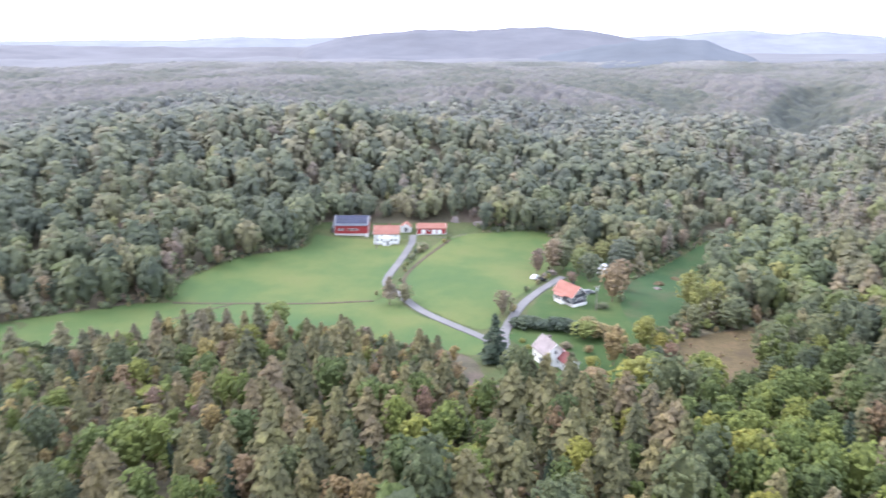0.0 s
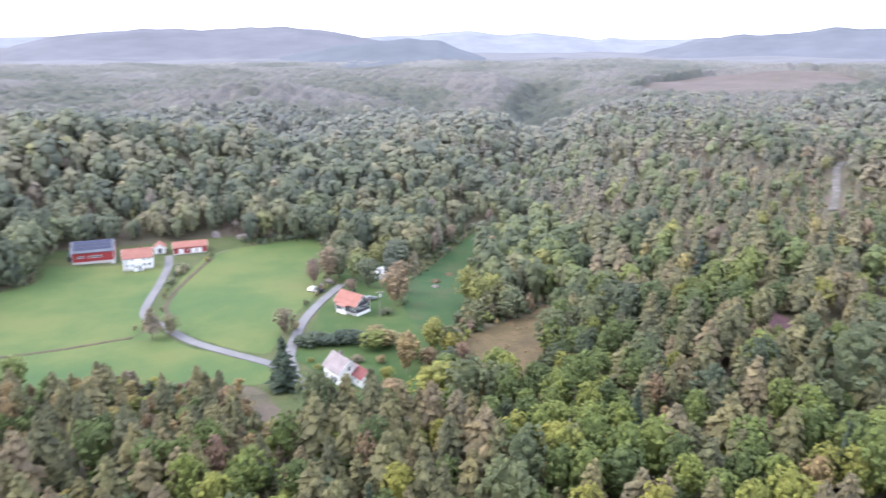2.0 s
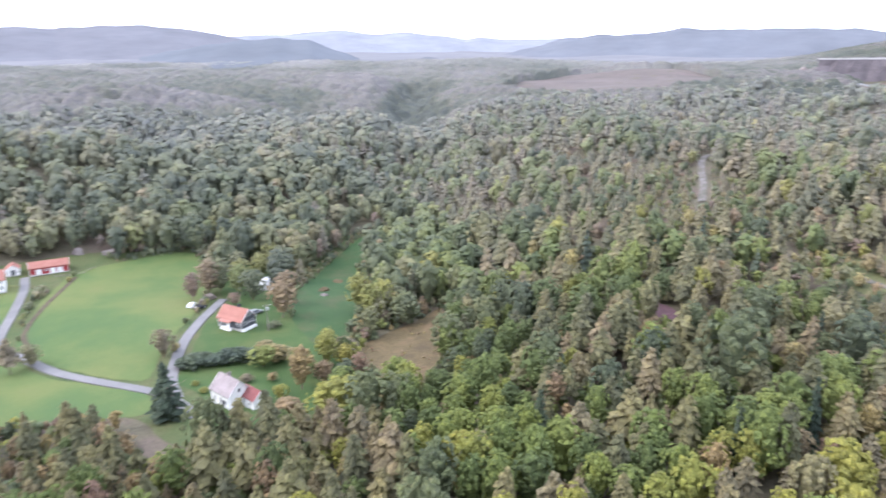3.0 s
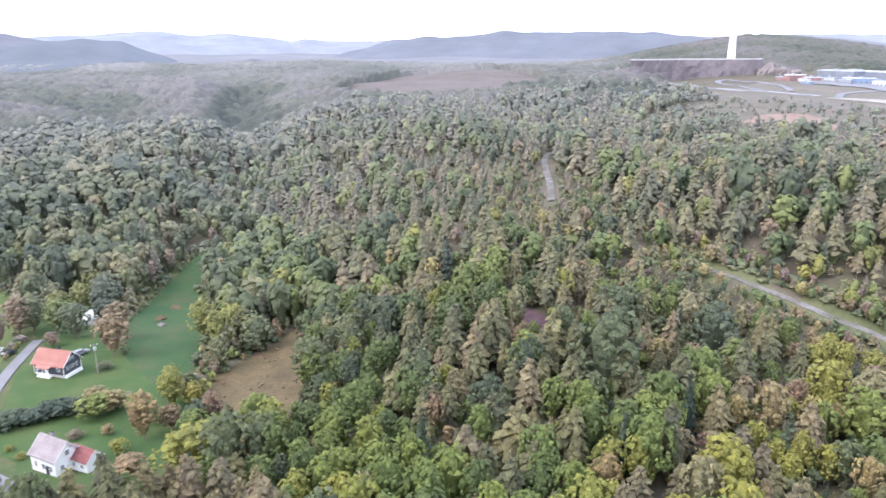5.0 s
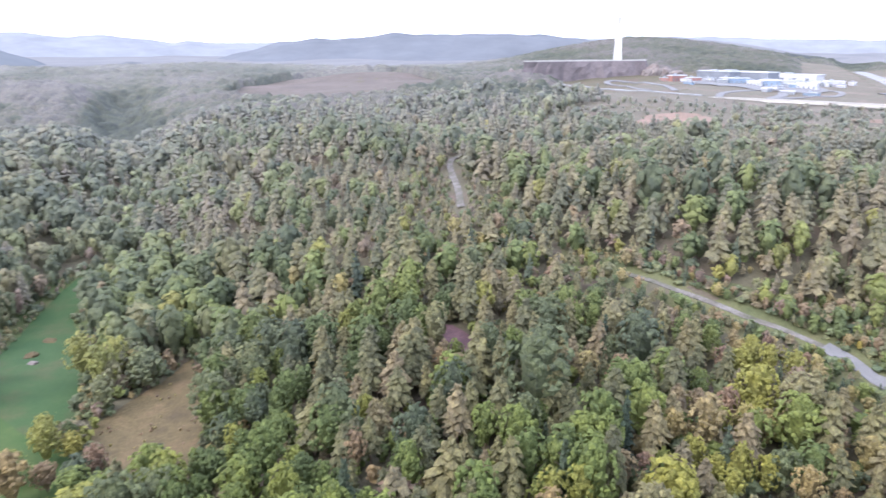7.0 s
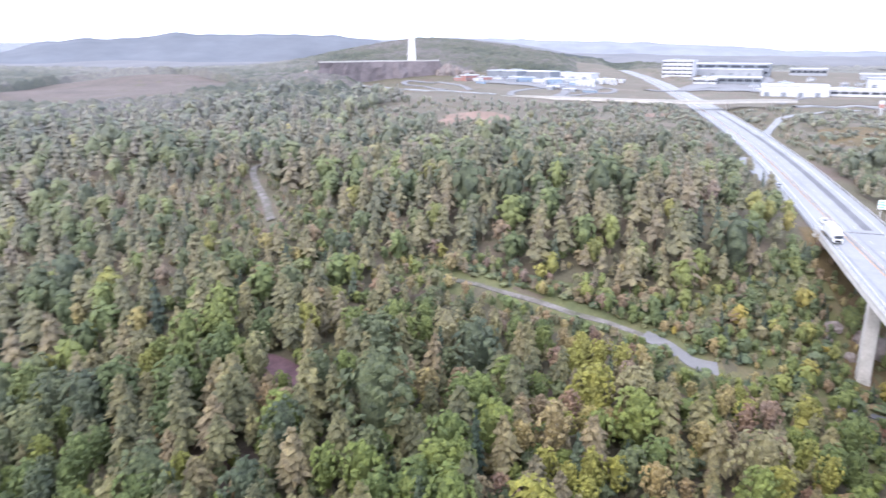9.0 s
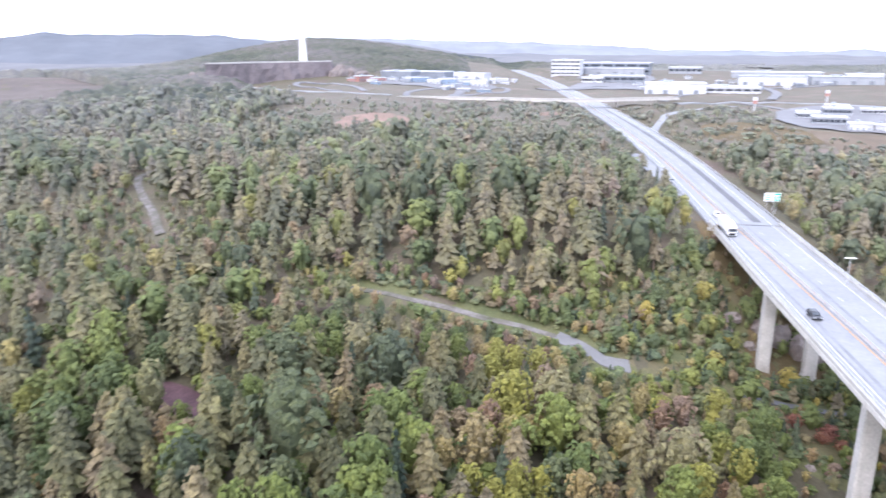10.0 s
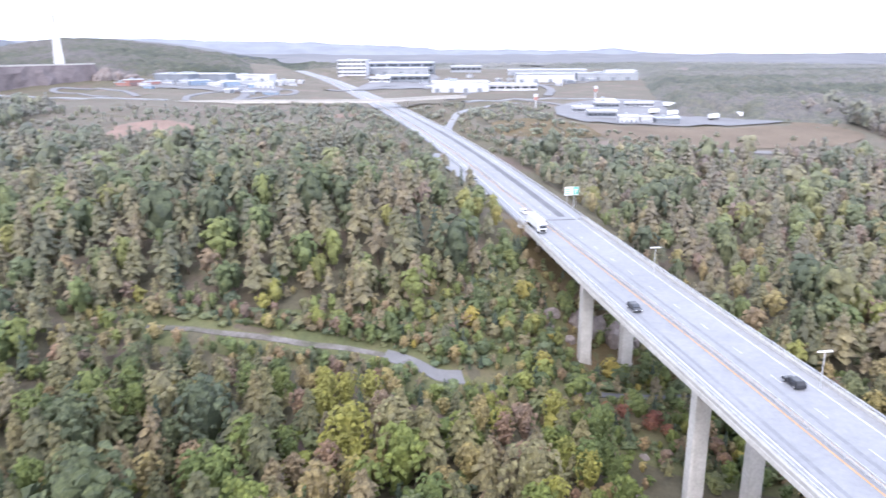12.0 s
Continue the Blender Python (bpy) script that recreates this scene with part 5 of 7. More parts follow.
part("porch_roof", prism(bmesh.new(), [(-5.7, 3.25), (-3.6, 3.75), (-3.6, 3.9), (-5.7, 3.4)], "x", -3.5, 1.7), TILE, villa)
part("terrace", box(bmesh.new(), 5.56, 6.2, -3.5, 3.5, -0.6, 0.75, 0.04), WHITE, villa, "white plinth along the gable")
chimney_part(villa, 1.0, 0.5, 6.2, 8.3, DARK_WALL)

# red barn with solar panels
barn = thing("barn", on_ground(-41.5, 318.3, 0), "red wooden barn with dark solar panels on its roof", "barn")
gabled(barn, 15.0, 9.0, 4.6, 7.9, RED, SLATE, over=0.4, foot=0.7)
for u in (-5.2, -3.9, -0.7, 0.9, 2.5):
    window_part(barn, "south", 7.5, 4.5, u, 2.6, 1.5, 0.9, rows=1, cols=2)
door_part(barn, "south", 7.5, 4.5, -2.3, 1.6, 2.4, RED, base=0.7, label="red double door")
slope = math.atan2(3.3, 4.5)
panels = new("solar_array")
panels.parent = barn
for r in range(3):
    for c in range(9):
        bm = box(bmesh.new(), -0.74, 0.74, -0.78, 0.78, 0, 0.06, 0.01)
        ob = part("solar_panel", bm, SOLAR, panels, "dark blue glass panel" if r + c == 0 else "")
        d = 0.75 + 1.64 * r
        ob.matrix_local = pose(-6.1 + 1.53 * c, -d * math.cos(slope) - 0.05, 7.9 - d * math.sin(slope) + 0.25, math.degrees(slope))
part("lean_to", prism(bmesh.new(), [(-1.5, 0), (3.5, 0), (3.5, 3.2), (-1.5, 2.4)], "x", -9.6, -7.56), DARK_WALL, barn, "dark open lean-to")
part("ramp", prism(bmesh.new(), [(-6.2, -0.6), (-4.56, -0.6), (-4.56, 0.7)], "x", 6.2, 7.6), CONCRETE, barn)

# white farmhouse
farmhouse = thing("farmhouse", on_ground(-24.7, 304.5, 0), "white timber farmhouse with an orange tiled roof", "house")
gabled(farmhouse, 10.6, 7.0, 4.9, 7.6, WHITE, TILE, over=0.4, foot=0.6)
for u in (-4.0, -2.0, 2.2, 4.1):
    window_part(farmhouse, "south", 5.3, 3.5, u, 2.0, 1.0, 1.3)
    window_part(farmhouse, "south", 5.3, 3.5, u, 4.1, 0.9, 0.9)
part("porch", box(bmesh.new(), -1.7, 1.7, -5.2, -3.52, -0.4, 2.9, 0.04), WHITE, farmhouse, "white glazed porch")
part("porch_roof", prism(bmesh.new(), [(-1.95, 2.9), (1.95, 2.9), (0, 3.9)], "y", -5.4, -3.5), WHITE, farmhouse)
window_part(farmhouse, "south", 5.3, 5.2, -0.7, 1.7, 0.9, 1.2)
door_part(farmhouse, "south", 5.3, 5.2, 0.7, 0.9, 2.0, DARK_WALL, base=0.1)
chimney_part(farmhouse, 1.2, 0.2, 6.6, 8.6, TILE_RED)

# long red outbuilding and a small shed
stable = thing("outbuilding", on_ground(-5.2, 317.2, 0), "long low red outbuilding with white doors and an orange roof", "outbuilding")
gabled(stable, 13.0, 5.6, 2.9, 4.5, RED, TILE, over=0.4, foot=0.3)
for u in (-3.6, 1.2, 3.6):
    door_part(stable, "south", 6.5, 2.8, u, 1.9, 1.9, WHITE, base=0.3, label="white boarded door")
window_part(stable, "south", 6.5, 2.8, -1.0, 1.7, 0.9, 0.8)
shed = thing("garden_shed", on_ground(-17.0, 320.5, 90), "small white shed with an orange gable roof", "shed")
gabled(shed, 5.0, 4.2, 2.5, 4.0, WHITE, TILE, over=0.35, foot=0.2)
door_part(shed, "west", 2.5, 2.1, 0.0, 1.4, 2.0, DARK_WALL, base=0.2, label="dark doorway")
window_part(shed, "west", 2.5, 2.1, 1.4, 1.4, 0.6, 0.7)


def post_fence(pts, gap, label):
    line = smooth_line(pts, gap)
    ob = thing("fence", Matrix(), label, "fence")
    for x, y in line:
        z = float(ground_z(x, y))
        part("post", tube(bmesh.new(), x, y, z - 0.3, z + 1.15, 0.07, 0.06, 6), WOOD, ob)
    for h in (0.55, 1.0):
        bm = bmesh.new()
        for (x0, y0), (x1, y1) in zip(line[:-1], line[1:]):
            z0, z1 = float(ground_z(x0, y0)) + h, float(ground_z(x1, y1)) + h
            prism(bm, [(-0.03, -0.05), (0.03, -0.05), (0.03, 0.05), (-0.03, 0.05)], "x", 0, 1)
            bm.verts.ensure_lookup_table()
            d = Vector((x1 - x0, y1 - y0, z1 - z0))
            m = Matrix.Translation((x0, y0, z0)) @ d.to_track_quat("X", "Z").to_matrix().to_4x4() @ Matrix.Diagonal((d.length, 1, 1, 1))
            for v in bm.verts[-8:]:
                v.co = m @ v.co
        part("rail", bm, WOOD, ob)


DITCH = surface("ditch_soil", [(0.3, (0.060, 0.048, 0.034)), (0.7, (0.110, 0.088, 0.055))], 0.4, 2.0, 0.5)
strip("ditch", [(-92, 228.4), (-70, 228.6), (-45, 228.2), (-24, 230.5)], 1.5, DITCH, "dark overgrown ditch between two fields", "ditch", lift=0.2, step=2)
strip("ditch", [(-88, 211), (-80, 220), (-71, 228)], 1.0, DITCH, "dark overgrown ditch across the hayfield", "ditch", lift=0.2, step=2)
strip("ditch", [(3, 306), (-3, 292), (-8, 280), (-12, 268), (-14.5, 256), (-14, 246)], 1.6, DITCH, "brown weedy ditch beside the farm road", "ditch", lift=0.22, step=2)
post_fence([(-4, 309), (4, 308), (10, 313)], 2.5, "low weathered wooden fence by the outbuilding")


def utility_pole(x, y, h):
    ob = thing("utility_pole", on_ground(x, y), "pale wooden power pole with a transformer near its top", "utility pole")
    part("pole", tube(bmesh.new(), 0, 0, -0.4, h, 0.16, 0.11), WOOD, ob)
    part("crossarm", box(bmesh.new(), -1.0, 1.0, -0.07, 0.07, h - 0.6, h - 0.45, 0.01), WOOD, ob)
    for dx in (-0.85, 0.0, 0.85):
        part("insulator", tube(bmesh.new(), dx, 0, h - 0.45, h - 0.2, 0.07, 0.05, 6), WHITE, ob)
    part("transformer", box(bmesh.new(), -0.4, 0.4, -0.55, -0.12, h - 1.9, h - 0.9, 0.05), STEEL, ob, "grey transformer box")


utility_pole(50.8, 222.8, 9.0)
utility_pole(-28.5, 294.5, 6.0)


def body_shell(length, width, height, cabin, bonnet):
    """Car body in side outline, drawn across and narrowed above."""
    bm = bmesh.new()
    hl = length / 2
    side = [(-hl, 0.35), (hl, 0.35), (hl, 0.75), (hl - bonnet, 0.9), (hl - bonnet - 0.7, height), (-hl + cabin, height), (-hl + 0.1, 0.95)]
    prism(bm, side, "y", -width / 2, width / 2)
    for v in bm.verts:
        if v.co.z > 1.0:
            v.co.y *= 0.84
    bmesh.ops.bevel(bm, geom=bm.edges[:], offset=0.06, segments=1, affect="EDGES")
    return bm


PAINTS = {"black": surface("black_car_paint", [(0.3, (0.015, 0.016, 0.02)), (0.7, (0.025, 0.026, 0.03))], 2, 6, 0.1, rough=0.25, spec=0.6),
          "white": surface("white_car_paint", [(0.3, (0.70, 0.71, 0.72)), (0.7, (0.78, 0.79, 0.80))], 2, 6, 0.1, rough=0.3, spec=0.5),
          "grey": surface("grey_car_paint", [(0.3, (0.20, 0.21, 0.23)), (0.7, (0.26, 0.27, 0.29))], 2, 6, 0.1, rough=0.3, spec=0.5),
          "blue": surface("blue_paint", [(0.3, (0.20, 0.28, 0.38)), (0.7, (0.26, 0.34, 0.45))], 1, 4, 0.15, rough=0.5)}


def car(m, paint, label):
    ob = thing("car", m, label, "car")
    part("body", body_shell(4.5, 1.8, 1.48, 0.6, 1.2), PAINTS[paint], ob)
    part("windscreen", prism(bmesh.new(), [(1.04, 0.98), (1.1, 0.98), (0.42, 1.44), (0.36, 1.44)], "y", -0.7, 0.7), GLASS, ob)
    for s in (-1, 1):
        part("side_window", box(bmesh.new(), -1.3, 0.45, min(s * 0.79, s * 0.83), max(s * 0.79, s * 0.83), 1.0, 1.36), GLASS, ob)
        part("headlight", box(bmesh.new(), 2.2, 2.27, s * 0.65 - 0.18, s * 0.65 + 0.18, 0.6, 0.74, 0.01), WHITE, ob, "pale headlight")
    for x in (-1.4, 1.4):
        for s in (-1, 1):
            bm = bmesh.new()
            bmesh.ops.create_cone(bm, cap_ends=True, segments=14, radius1=0.33, radius2=0.33, depth=0.22, matrix=Matrix.Translation((x, s * 0.8, 0.33)) @ Matrix.Rotation(radians(90), 4, "X"))
            wheel = part("wheel", bm, BLACK, ob)
            bm = bmesh.new()
            bmesh.ops.create_cone(bm, cap_ends=True, segments=10, radius1=0.2, radius2=0.18, depth=0.05, matrix=Matrix.Translation((x, s * 0.92, 0.33)) @ Matrix.Rotation(radians(90), 4, "X"))
            part("rim", bm, STEEL, wheel)
    return ob


car(on_ground(34.6, 256.0, 60, 0.12), "white", "white car parked beside the drive")
car(on_ground(36.5, 252.0, 35, 0.12), "black", "black car parked beside the gravel drive")
car(on_ground(51.5, 238.5, 15, 0.2), "grey", "grey car parked behind the dark house")

# plastic-covered garden dome
dome = thing("garden_dome", on_ground(64.4, 269.4), "white plastic-covered garden dome beside the trees", "greenhouse")
bm = bmesh.new()
bmesh.ops.create_icosphere(bm, subdivisions=2, radius=3.7)
bmesh.ops.delete(bm, geom=[v for v in bm.verts if v.co.z < -0.4], context="VERTS")
for v in bm.verts:
    v.co.z *= 1.25
part("cover", bm, WHITE, dome)
bm = bmesh.new()
bmesh.ops.create_icosphere(bm, subdivisions=2, radius=3.74)
bmesh.ops.delete(bm, geom=[v for v in bm.verts if v.co.z < -0.4], context="VERTS")
for v in bm.verts:
    v.co.z *= 1.25
bmesh.ops.wireframe(bm, faces=bm.faces[:], thickness=0.08)
part("frame", bm, STEEL, dome)


def heap(x, y, rx, ry, h, material, name, label, category, seed):
    """An uneven low mound."""
    bm = bmesh.new()
    bmesh.ops.create_icosphere(bm, subdivisions=3, radius=1.0)
    for v in bm.verts:
        n = noise.fractal(v.co * 1.7 + Vector((seed * 3.1, 0, 0)), 0.9, 2.0, 4)
        v.co = v.co * (1 + 0.35 * n)
        v.co = Vector((v.co.x * rx, v.co.y * ry, max(v.co.z, -0.25) * h))
    ob = part(name, bm, material)
    ob.matrix_world = on_ground(x, y, seed * 40)
    return tagged(ob, label, category)


def log_pile(x, y, rz, count, label):
    ob = thing("log_pile", on_ground(x, y, rz, 0.1), label, "log pile")
    k = 0
    for row in range(4):
        for c in range(count - row):
            bm = bmesh.new()
            bmesh.ops.create_cone(bm, cap_ends=True, segments=7, radius1=0.2, radius2=0.18, depth=3.0, matrix=Matrix.Translation(((c + row / 2) * 0.4, 0, 0.2 + row * 0.34)) @ Matrix.Rotation(radians(90), 4, "X"))
            part("log", bm, WOOD if k % 3 else BARK, ob)
            k += 1


log_pile(40.5, 262.5, 20, 9, "stacked brown logs beside the drive")
log_pile(37.5, 259.0, -20, 7, "small stack of brown firewood logs")
heap(82.5, 258.9, 2.6, 1.8, 1.1, DRY, "brush_mound", "heap of brown cut brush on the meadow", "brush heap", 1)
heap(93.1, 271.9, 3.4, 2.0, 0.7, DRY, "brush_mound", "low heap of brown brush on the meadow", "brush heap", 2)
heap(79.5, 250.5, 1.6, 1.2, 0.9, ROCK, "boulder", "pale grey boulder on the meadow", "boulder", 3)
heap(5.7, 332.5, 2.2, 1.6, 2.6, ROCK, "boulder", "tall pale rock behind the farm", "boulder", 4)
heap(18.5, 330.0, 4.5, 2.0, 1.8, ROCK, "rock_outcrop", "pale grey rock outcrop at the field edge", "rock", 5)
heap(28, 331, 3.5, 1.8, 1.5, ROCK, "rock_outcrop", "grey rock outcrop at the field edge", "rock", 6)

# garden and field trees
for kind, x, y, h, w, label in (
    ("spruce", 14.0, 178.5, 14.5, 26.0, "tall dark green spruce beside the road fork"),
    ("oak", 19.5, 217.8, 9.0, 10.0, "small round tree in the corner of the field"),
    ("autumn", 23.0, 220.0, 3.0, 6.0, "low brown bush at the field corner"),
    ("autumn", 43.0, 269.0, 14.0, 17.0, "brownish spreading tree beside the drive"),
    ("oak", 48.0, 272.5, 13.5, 15.0, "dull green tree behind the drive"),
    ("broadleaf", 52.5, 264.0, 12.0, 16.0, "green tree behind the dark house"),
    ("broadleaf", 57.0, 279.0, 11.0, 14.0, "yellow-green tree behind the dark house"),
    ("autumn", 58.0, 231.0, 14.0, 19.0, "large brown tree beside the power pole"),
    ("autumn", 63.5, 243.5, 13.0, 18.0, "grey-brown tree at the meadow edge"),
    ("oak", 71.0, 277.0, 14.0, 18.0, "dark spreading tree at the head of the meadow"),
    ("oak", 76.0, 288.0, 13.0, 17.0, "dark spreading tree at the head of the meadow"),
    ("broadleaf", 66.0, 283.0, 12.0, 14.0, "yellowing tree behind the garden dome"),
    ("broadleaf", 42.5, 200.0, 6.5, 15.0, "low spreading green garden tree"),
    ("autumn", 46.0, 201.0, 6.0, 14.0, "low spreading tree with orange leaves"),
    ("oak", 48.5, 202.0, 4.5, 10.0, "bushy green garden tree"),
    ("autumn", 47.0, 181.0, 13.0, 15.0, "tall tree with brown-orange leaves behind the cottage"),
    ("autumn", 38.8, 168.0, 4.2, 16.0, "broad orange-brown bush below the cottage"),
    ("broadleaf", 40.5, 178.5, 4.0, 8.0, "small green bush beside the cottage"),
    ("broadleaf", 58.2, 192.5, 11.0, 12.0, "slender yellow-green tree by the meadow"),
    ("broadleaf", 62.0, 189.5, 7.5, 9.0, "slender green tree by the meadow"),
    ("broadleaf", 47.0, 157.0, 12.0, 24.0, "large rounded bright green tree below the cottage"),
    ("oak", 57.5, 177.5, 7.5, 13.0, "bushy green tree beside the stream bed"),
    ("broadleaf", 57.0, 164.0, 9.0, 14.0, "green tree below the dry grass"),
    ("oak", 53.2, 224.8, 2.5, 7.0, "low bramble under the power pole"),
    ("spruce", 71.0, 169.0, 6.0, 12.0, "small dark spruce standing in the dry grass"),
    ("broadleaf", 82.5, 226.0, 15.0, 15.0, "tall yellow-green tree at the meadow edge"),
    ("broadleaf", 82.0, 214.0, 15.0, 15.0, "tall green tree at the meadow edge"),
    ("broadleaf", 87.0, 217.0, 15.0, 15.0, "tall green tree at the meadow edge"),
    ("oak", 90.5, 208.5, 11.5, 14.0, "spreading green tree above the dry grass"),
    ("oak", 84.0, 213.5, 12.0, 14.0, "spreading green tree above the dry grass"),
    ("oak", 92.0, 219.0, 12.0, 14.0, "spreading green tree above the dry grass"),
    ("pine", -18.0, 226.0, 10.5, 12.0, "pine beside the bend of the farm road"),
    ("oak", -13.0, 229.0, 7.0, 9.0, "bushy tree beside the farm road"),
    ("broadleaf", -133.0, 489.0, 19.0, 16.0, "pale yellow tree on the crest behind the farm"),
    ("autumn", 44.6, 206.5, 5.5, 13.0, "orange-brown garden shrub behind the hedge"),
    ("broadleaf", 50.5, 192.0, 7.5, 12.0, "green garden tree beside the brown one"),
    ("broadleaf", 48.9, 157.5, 12.0, 20.0, "large rounded bright green tree below the cottage"),
    ("broadleaf", 61.2, 199.1, 9.0, 10.0, "slender yellow-green tree by the meadow"),
    ("oak", 59.0, 291.0, 11.0, 13.0, "dark tree beyond the garden dome"),
    ("oak", 66.0, 197.0, 6.0, 12.0, "bushy tree where the meadow begins"),
    ("autumn", 53.5, 182.0, 7.0, 11.0, "brown-leaved garden tree above the stream bed"),
    ("broadleaf", 55.0, 173.0, 8.0, 13.0, "green tree above the stream bed"),
    ("oak", 63.0, 160.0, 7.0, 9.0, "bushy green tree below the dry grass"),
    ("broadleaf", 71.0, 154.0, 9.0, 10.0, "green tree below the dry grass"),
    ("oak", 82.0, 163.0, 8.5, 9.0, "dull green tree below the dry grass"),
    ("autumn", 36.5, 262.5, 11.0, 12.0, "tall thin tree with yellow-brown leaves beside the field"),
    ("oak", 55.0, 255.0, 12.0, 14.0, "broad green tree between the house and the dome"),
    ("autumn", 47.5, 251.0, 5.0, 9.0, "brown bush behind the parked cars"),
    ("broadleaf", 74.0, 297.0, 12.0, 13.0, "yellow-green tree at the head of the meadow"),
    ("oak", 66.0, 262.0, 10.0, 12.0, "dark tree beside the garden dome"),
    ("autumn", 42.0, 190.0, 3.0, 6.0, "brown shrub behind the cottage"),
    ("oak", 36.0, 193.0, 2.4, 6.0, "low green shrub behind the cottage"),
    ("broadleaf", 53.0, 187.0, 5.0, 8.0, "small green tree by the stream bed"),
    ("broadleaf", 23.5, 196.0, 1.6, 4.0, "low yellow-green shrub beside the drive"),
    ("broadleaf", 24.5, 190.5, 1.8, 4.5, "low yellow-green shrub beside the drive"),
    ("broadleaf", 0.5, 302.0, 2.2, 4.0, "small shrub by the outbuilding"),
    ("broadleaf", 2.5, 307.0, 2.6, 4.2, "small shrub by the outbuilding"),
):
    plant(kind, x, y, h, w, (x * 7 + y) % 6.28, int(x + y) % 7, label=label, tint=1.0 if "pale yellow" in label else 0.85 if "yellow" in label or "bright" in label else None)
for k, (x, y) in enumerate(((22.8, 208.5), (25.2, 206.6), (27.8, 207.8), (30.2, 206.0), (32.6, 207.2), (35.2, 205.8), (37.6, 206.8), (39.6, 205.6))):
    plant("juniper", x, y + 0.8 * (k % 2), 3.6 + 1.3 * (k * 7 % 4) / 3, 6.4 + 1.4 * (k % 2), k * 1.7, k % 7, group="junipers in the garden")


# ---------------------------------------------------------------- fittings of the motorway and the bridge
MEDIAN = [(-110, -16.5), (0, -6.2), (108, 4.4), (145, 7.8), (193, 13.0), (234, 17.6), (262, 20.8), (301, 25.2), (405, 38.0), (520, 56.0), (650, 80.0), (795, 109.0), (1150, 191.0), (1670, 347.0)]


def between(pts, a, b):
    line = smooth_line(pts, 6.0)
    x = np.r_[a, line[(line[:, 0] > a + 3) & (line[:, 0] < b - 3), 0], b]
    return [(float(v), float(np.interp(v, line[:, 0], line[:, 1]))) for v in x]


def rail_run(parent, pts, side, h, mat, name, width=0.3, low=0.0, step=6):
    strip(name, pts, width, mat, level=road_z, lift=h, side=side, parent=parent, thick=h - low, step=step)


def run_pieces(parent, pts, side, gap, name, mesh, dz):
    """Alike pieces, gap metres apart, along a line."""
    line = smooth_line(pts, 1.0)
    d = np.r_[0, np.cumsum(np.hypot(*np.diff(line, axis=0).T))]
    for s in np.arange(gap / 2, d[-1], gap):
        x, y = np.interp(s, d, line[:, 0]), np.interp(s, d, line[:, 1])
        x1, y1 = np.interp(s + 1, d, line[:, 0]), np.interp(s + 1, d, line[:, 1])
        a = math.atan2(y1 - y, x1 - x)
        ob = new(name, mesh)
        ob.parent = parent
        x, y = x - side * math.sin(a), y + side * math.cos(a)
        ob.matrix_world = pose(x, y, float(road_z(x)) + dz, 0, 0, math.degrees(a))


def kept_mesh(name, bm, mat):
    me = bpy.data.meshes.new(name)
    bm.to_mesh(me)
    bm.free()
    me.materials.append(mat)
    return me


EDGE_POST = kept_mesh("rail_post", box(bmesh.new(), -0.05, 0.05, -0.05, 0.05, 0, 0.85), STEEL)
DASH = kept_mesh("lane_dash", box(bmesh.new(), -1.6, 1.6, -0.09, 0.09, 0, 0.012), LINE)
EDGE_STONE = surface("pale_parapet_concrete", [(0.3, (0.331, 0.322, 0.304)), (0.7, (0.423, 0.414, 0.396))], 0.3, 2.0, 0.25)
for side in (10.75, -10.75):
    rail_run(bridge, BRIDGE, side, 0.55, EDGE_STONE, "edge_beam", 0.7, -0.9)
    rail_run(bridge, BRIDGE, side, 1.25, STEEL, "rail", 0.14, 1.1)
    rail_run(bridge, BRIDGE, side, 0.95, STEEL, "rail", 0.08, 0.87)
    run_pieces(bridge, BRIDGE, side, 4.0, "rail_post", EDGE_POST, 0.4)
TRACK_WORN = surface("worn_asphalt", [(0.3, (0.171, 0.176, 0.191)), (0.7, (0.221, 0.225, 0.241))], 0.08, 0.8, 0.3, rough=0.75)
SHOULDER = surface("dusty_asphalt", [(0.3, (0.211, 0.211, 0.216)), (0.7, (0.270, 0.270, 0.275))], 0.06, 0.8, 0.3)
for host, pts, a, b in ((bridge, MEDIAN, -105, 258), (motorway, MEDIAN, 259, 1150)):
    mid = between(pts, a, b)
    rail_run(host, mid, 0.3, 0.8, STEEL, "median_rail", 0.1, 0.45)
    rail_run(host, mid, -0.3, 0.8, STEEL, "median_rail", 0.1, 0.45)
    strip("median_line", mid, 0.28, RUST, level=road_z, lift=0.02, side=0.75, parent=host, thick=0.02, step=6)
    strip("median_line", mid, 0.28, RUST, level=road_z, lift=0.02, side=-0.75, parent=host, thick=0.02, step=6)
    for side in (5.4, 7.0, -3.0):
        strip("tyre_track", mid, 0.75, TRACK_WORN, level=road_z, lift=0.012, side=side, parent=host, thick=0.01, step=6)
    run_pieces(host, mid, -5.0, 12.0, "lane_dash", DASH, 0.02)
run_pieces(bridge, between(MEDIAN, -105, 258), 0.0, 4.0, "median_post", kept_mesh("median_post", box(bmesh.new(), -0.06, 0.06, -0.08, 0.08, 0, 0.78), STEEL), 0.02)
for side, w in ((9.6, 1.2), (-9.4, 1.6)):
    strip("shoulder", BRIDGE, w, SHOULDER, level=road_z, lift=0.008, side=side, parent=bridge, thick=0.01, step=6)
for side in (8.6, -8.25):
    strip("edge_line", BRIDGE, 0.25, LINE, level=road_z, lift=0.02, side=side, parent=bridge, thick=0.02, step=6)
    strip("edge_line", between(ROAD_LINE, 259, 1150), 0.3, LINE, level=road_z, lift=0.02, side=side, parent=motorway, thick=0.02, step=6)
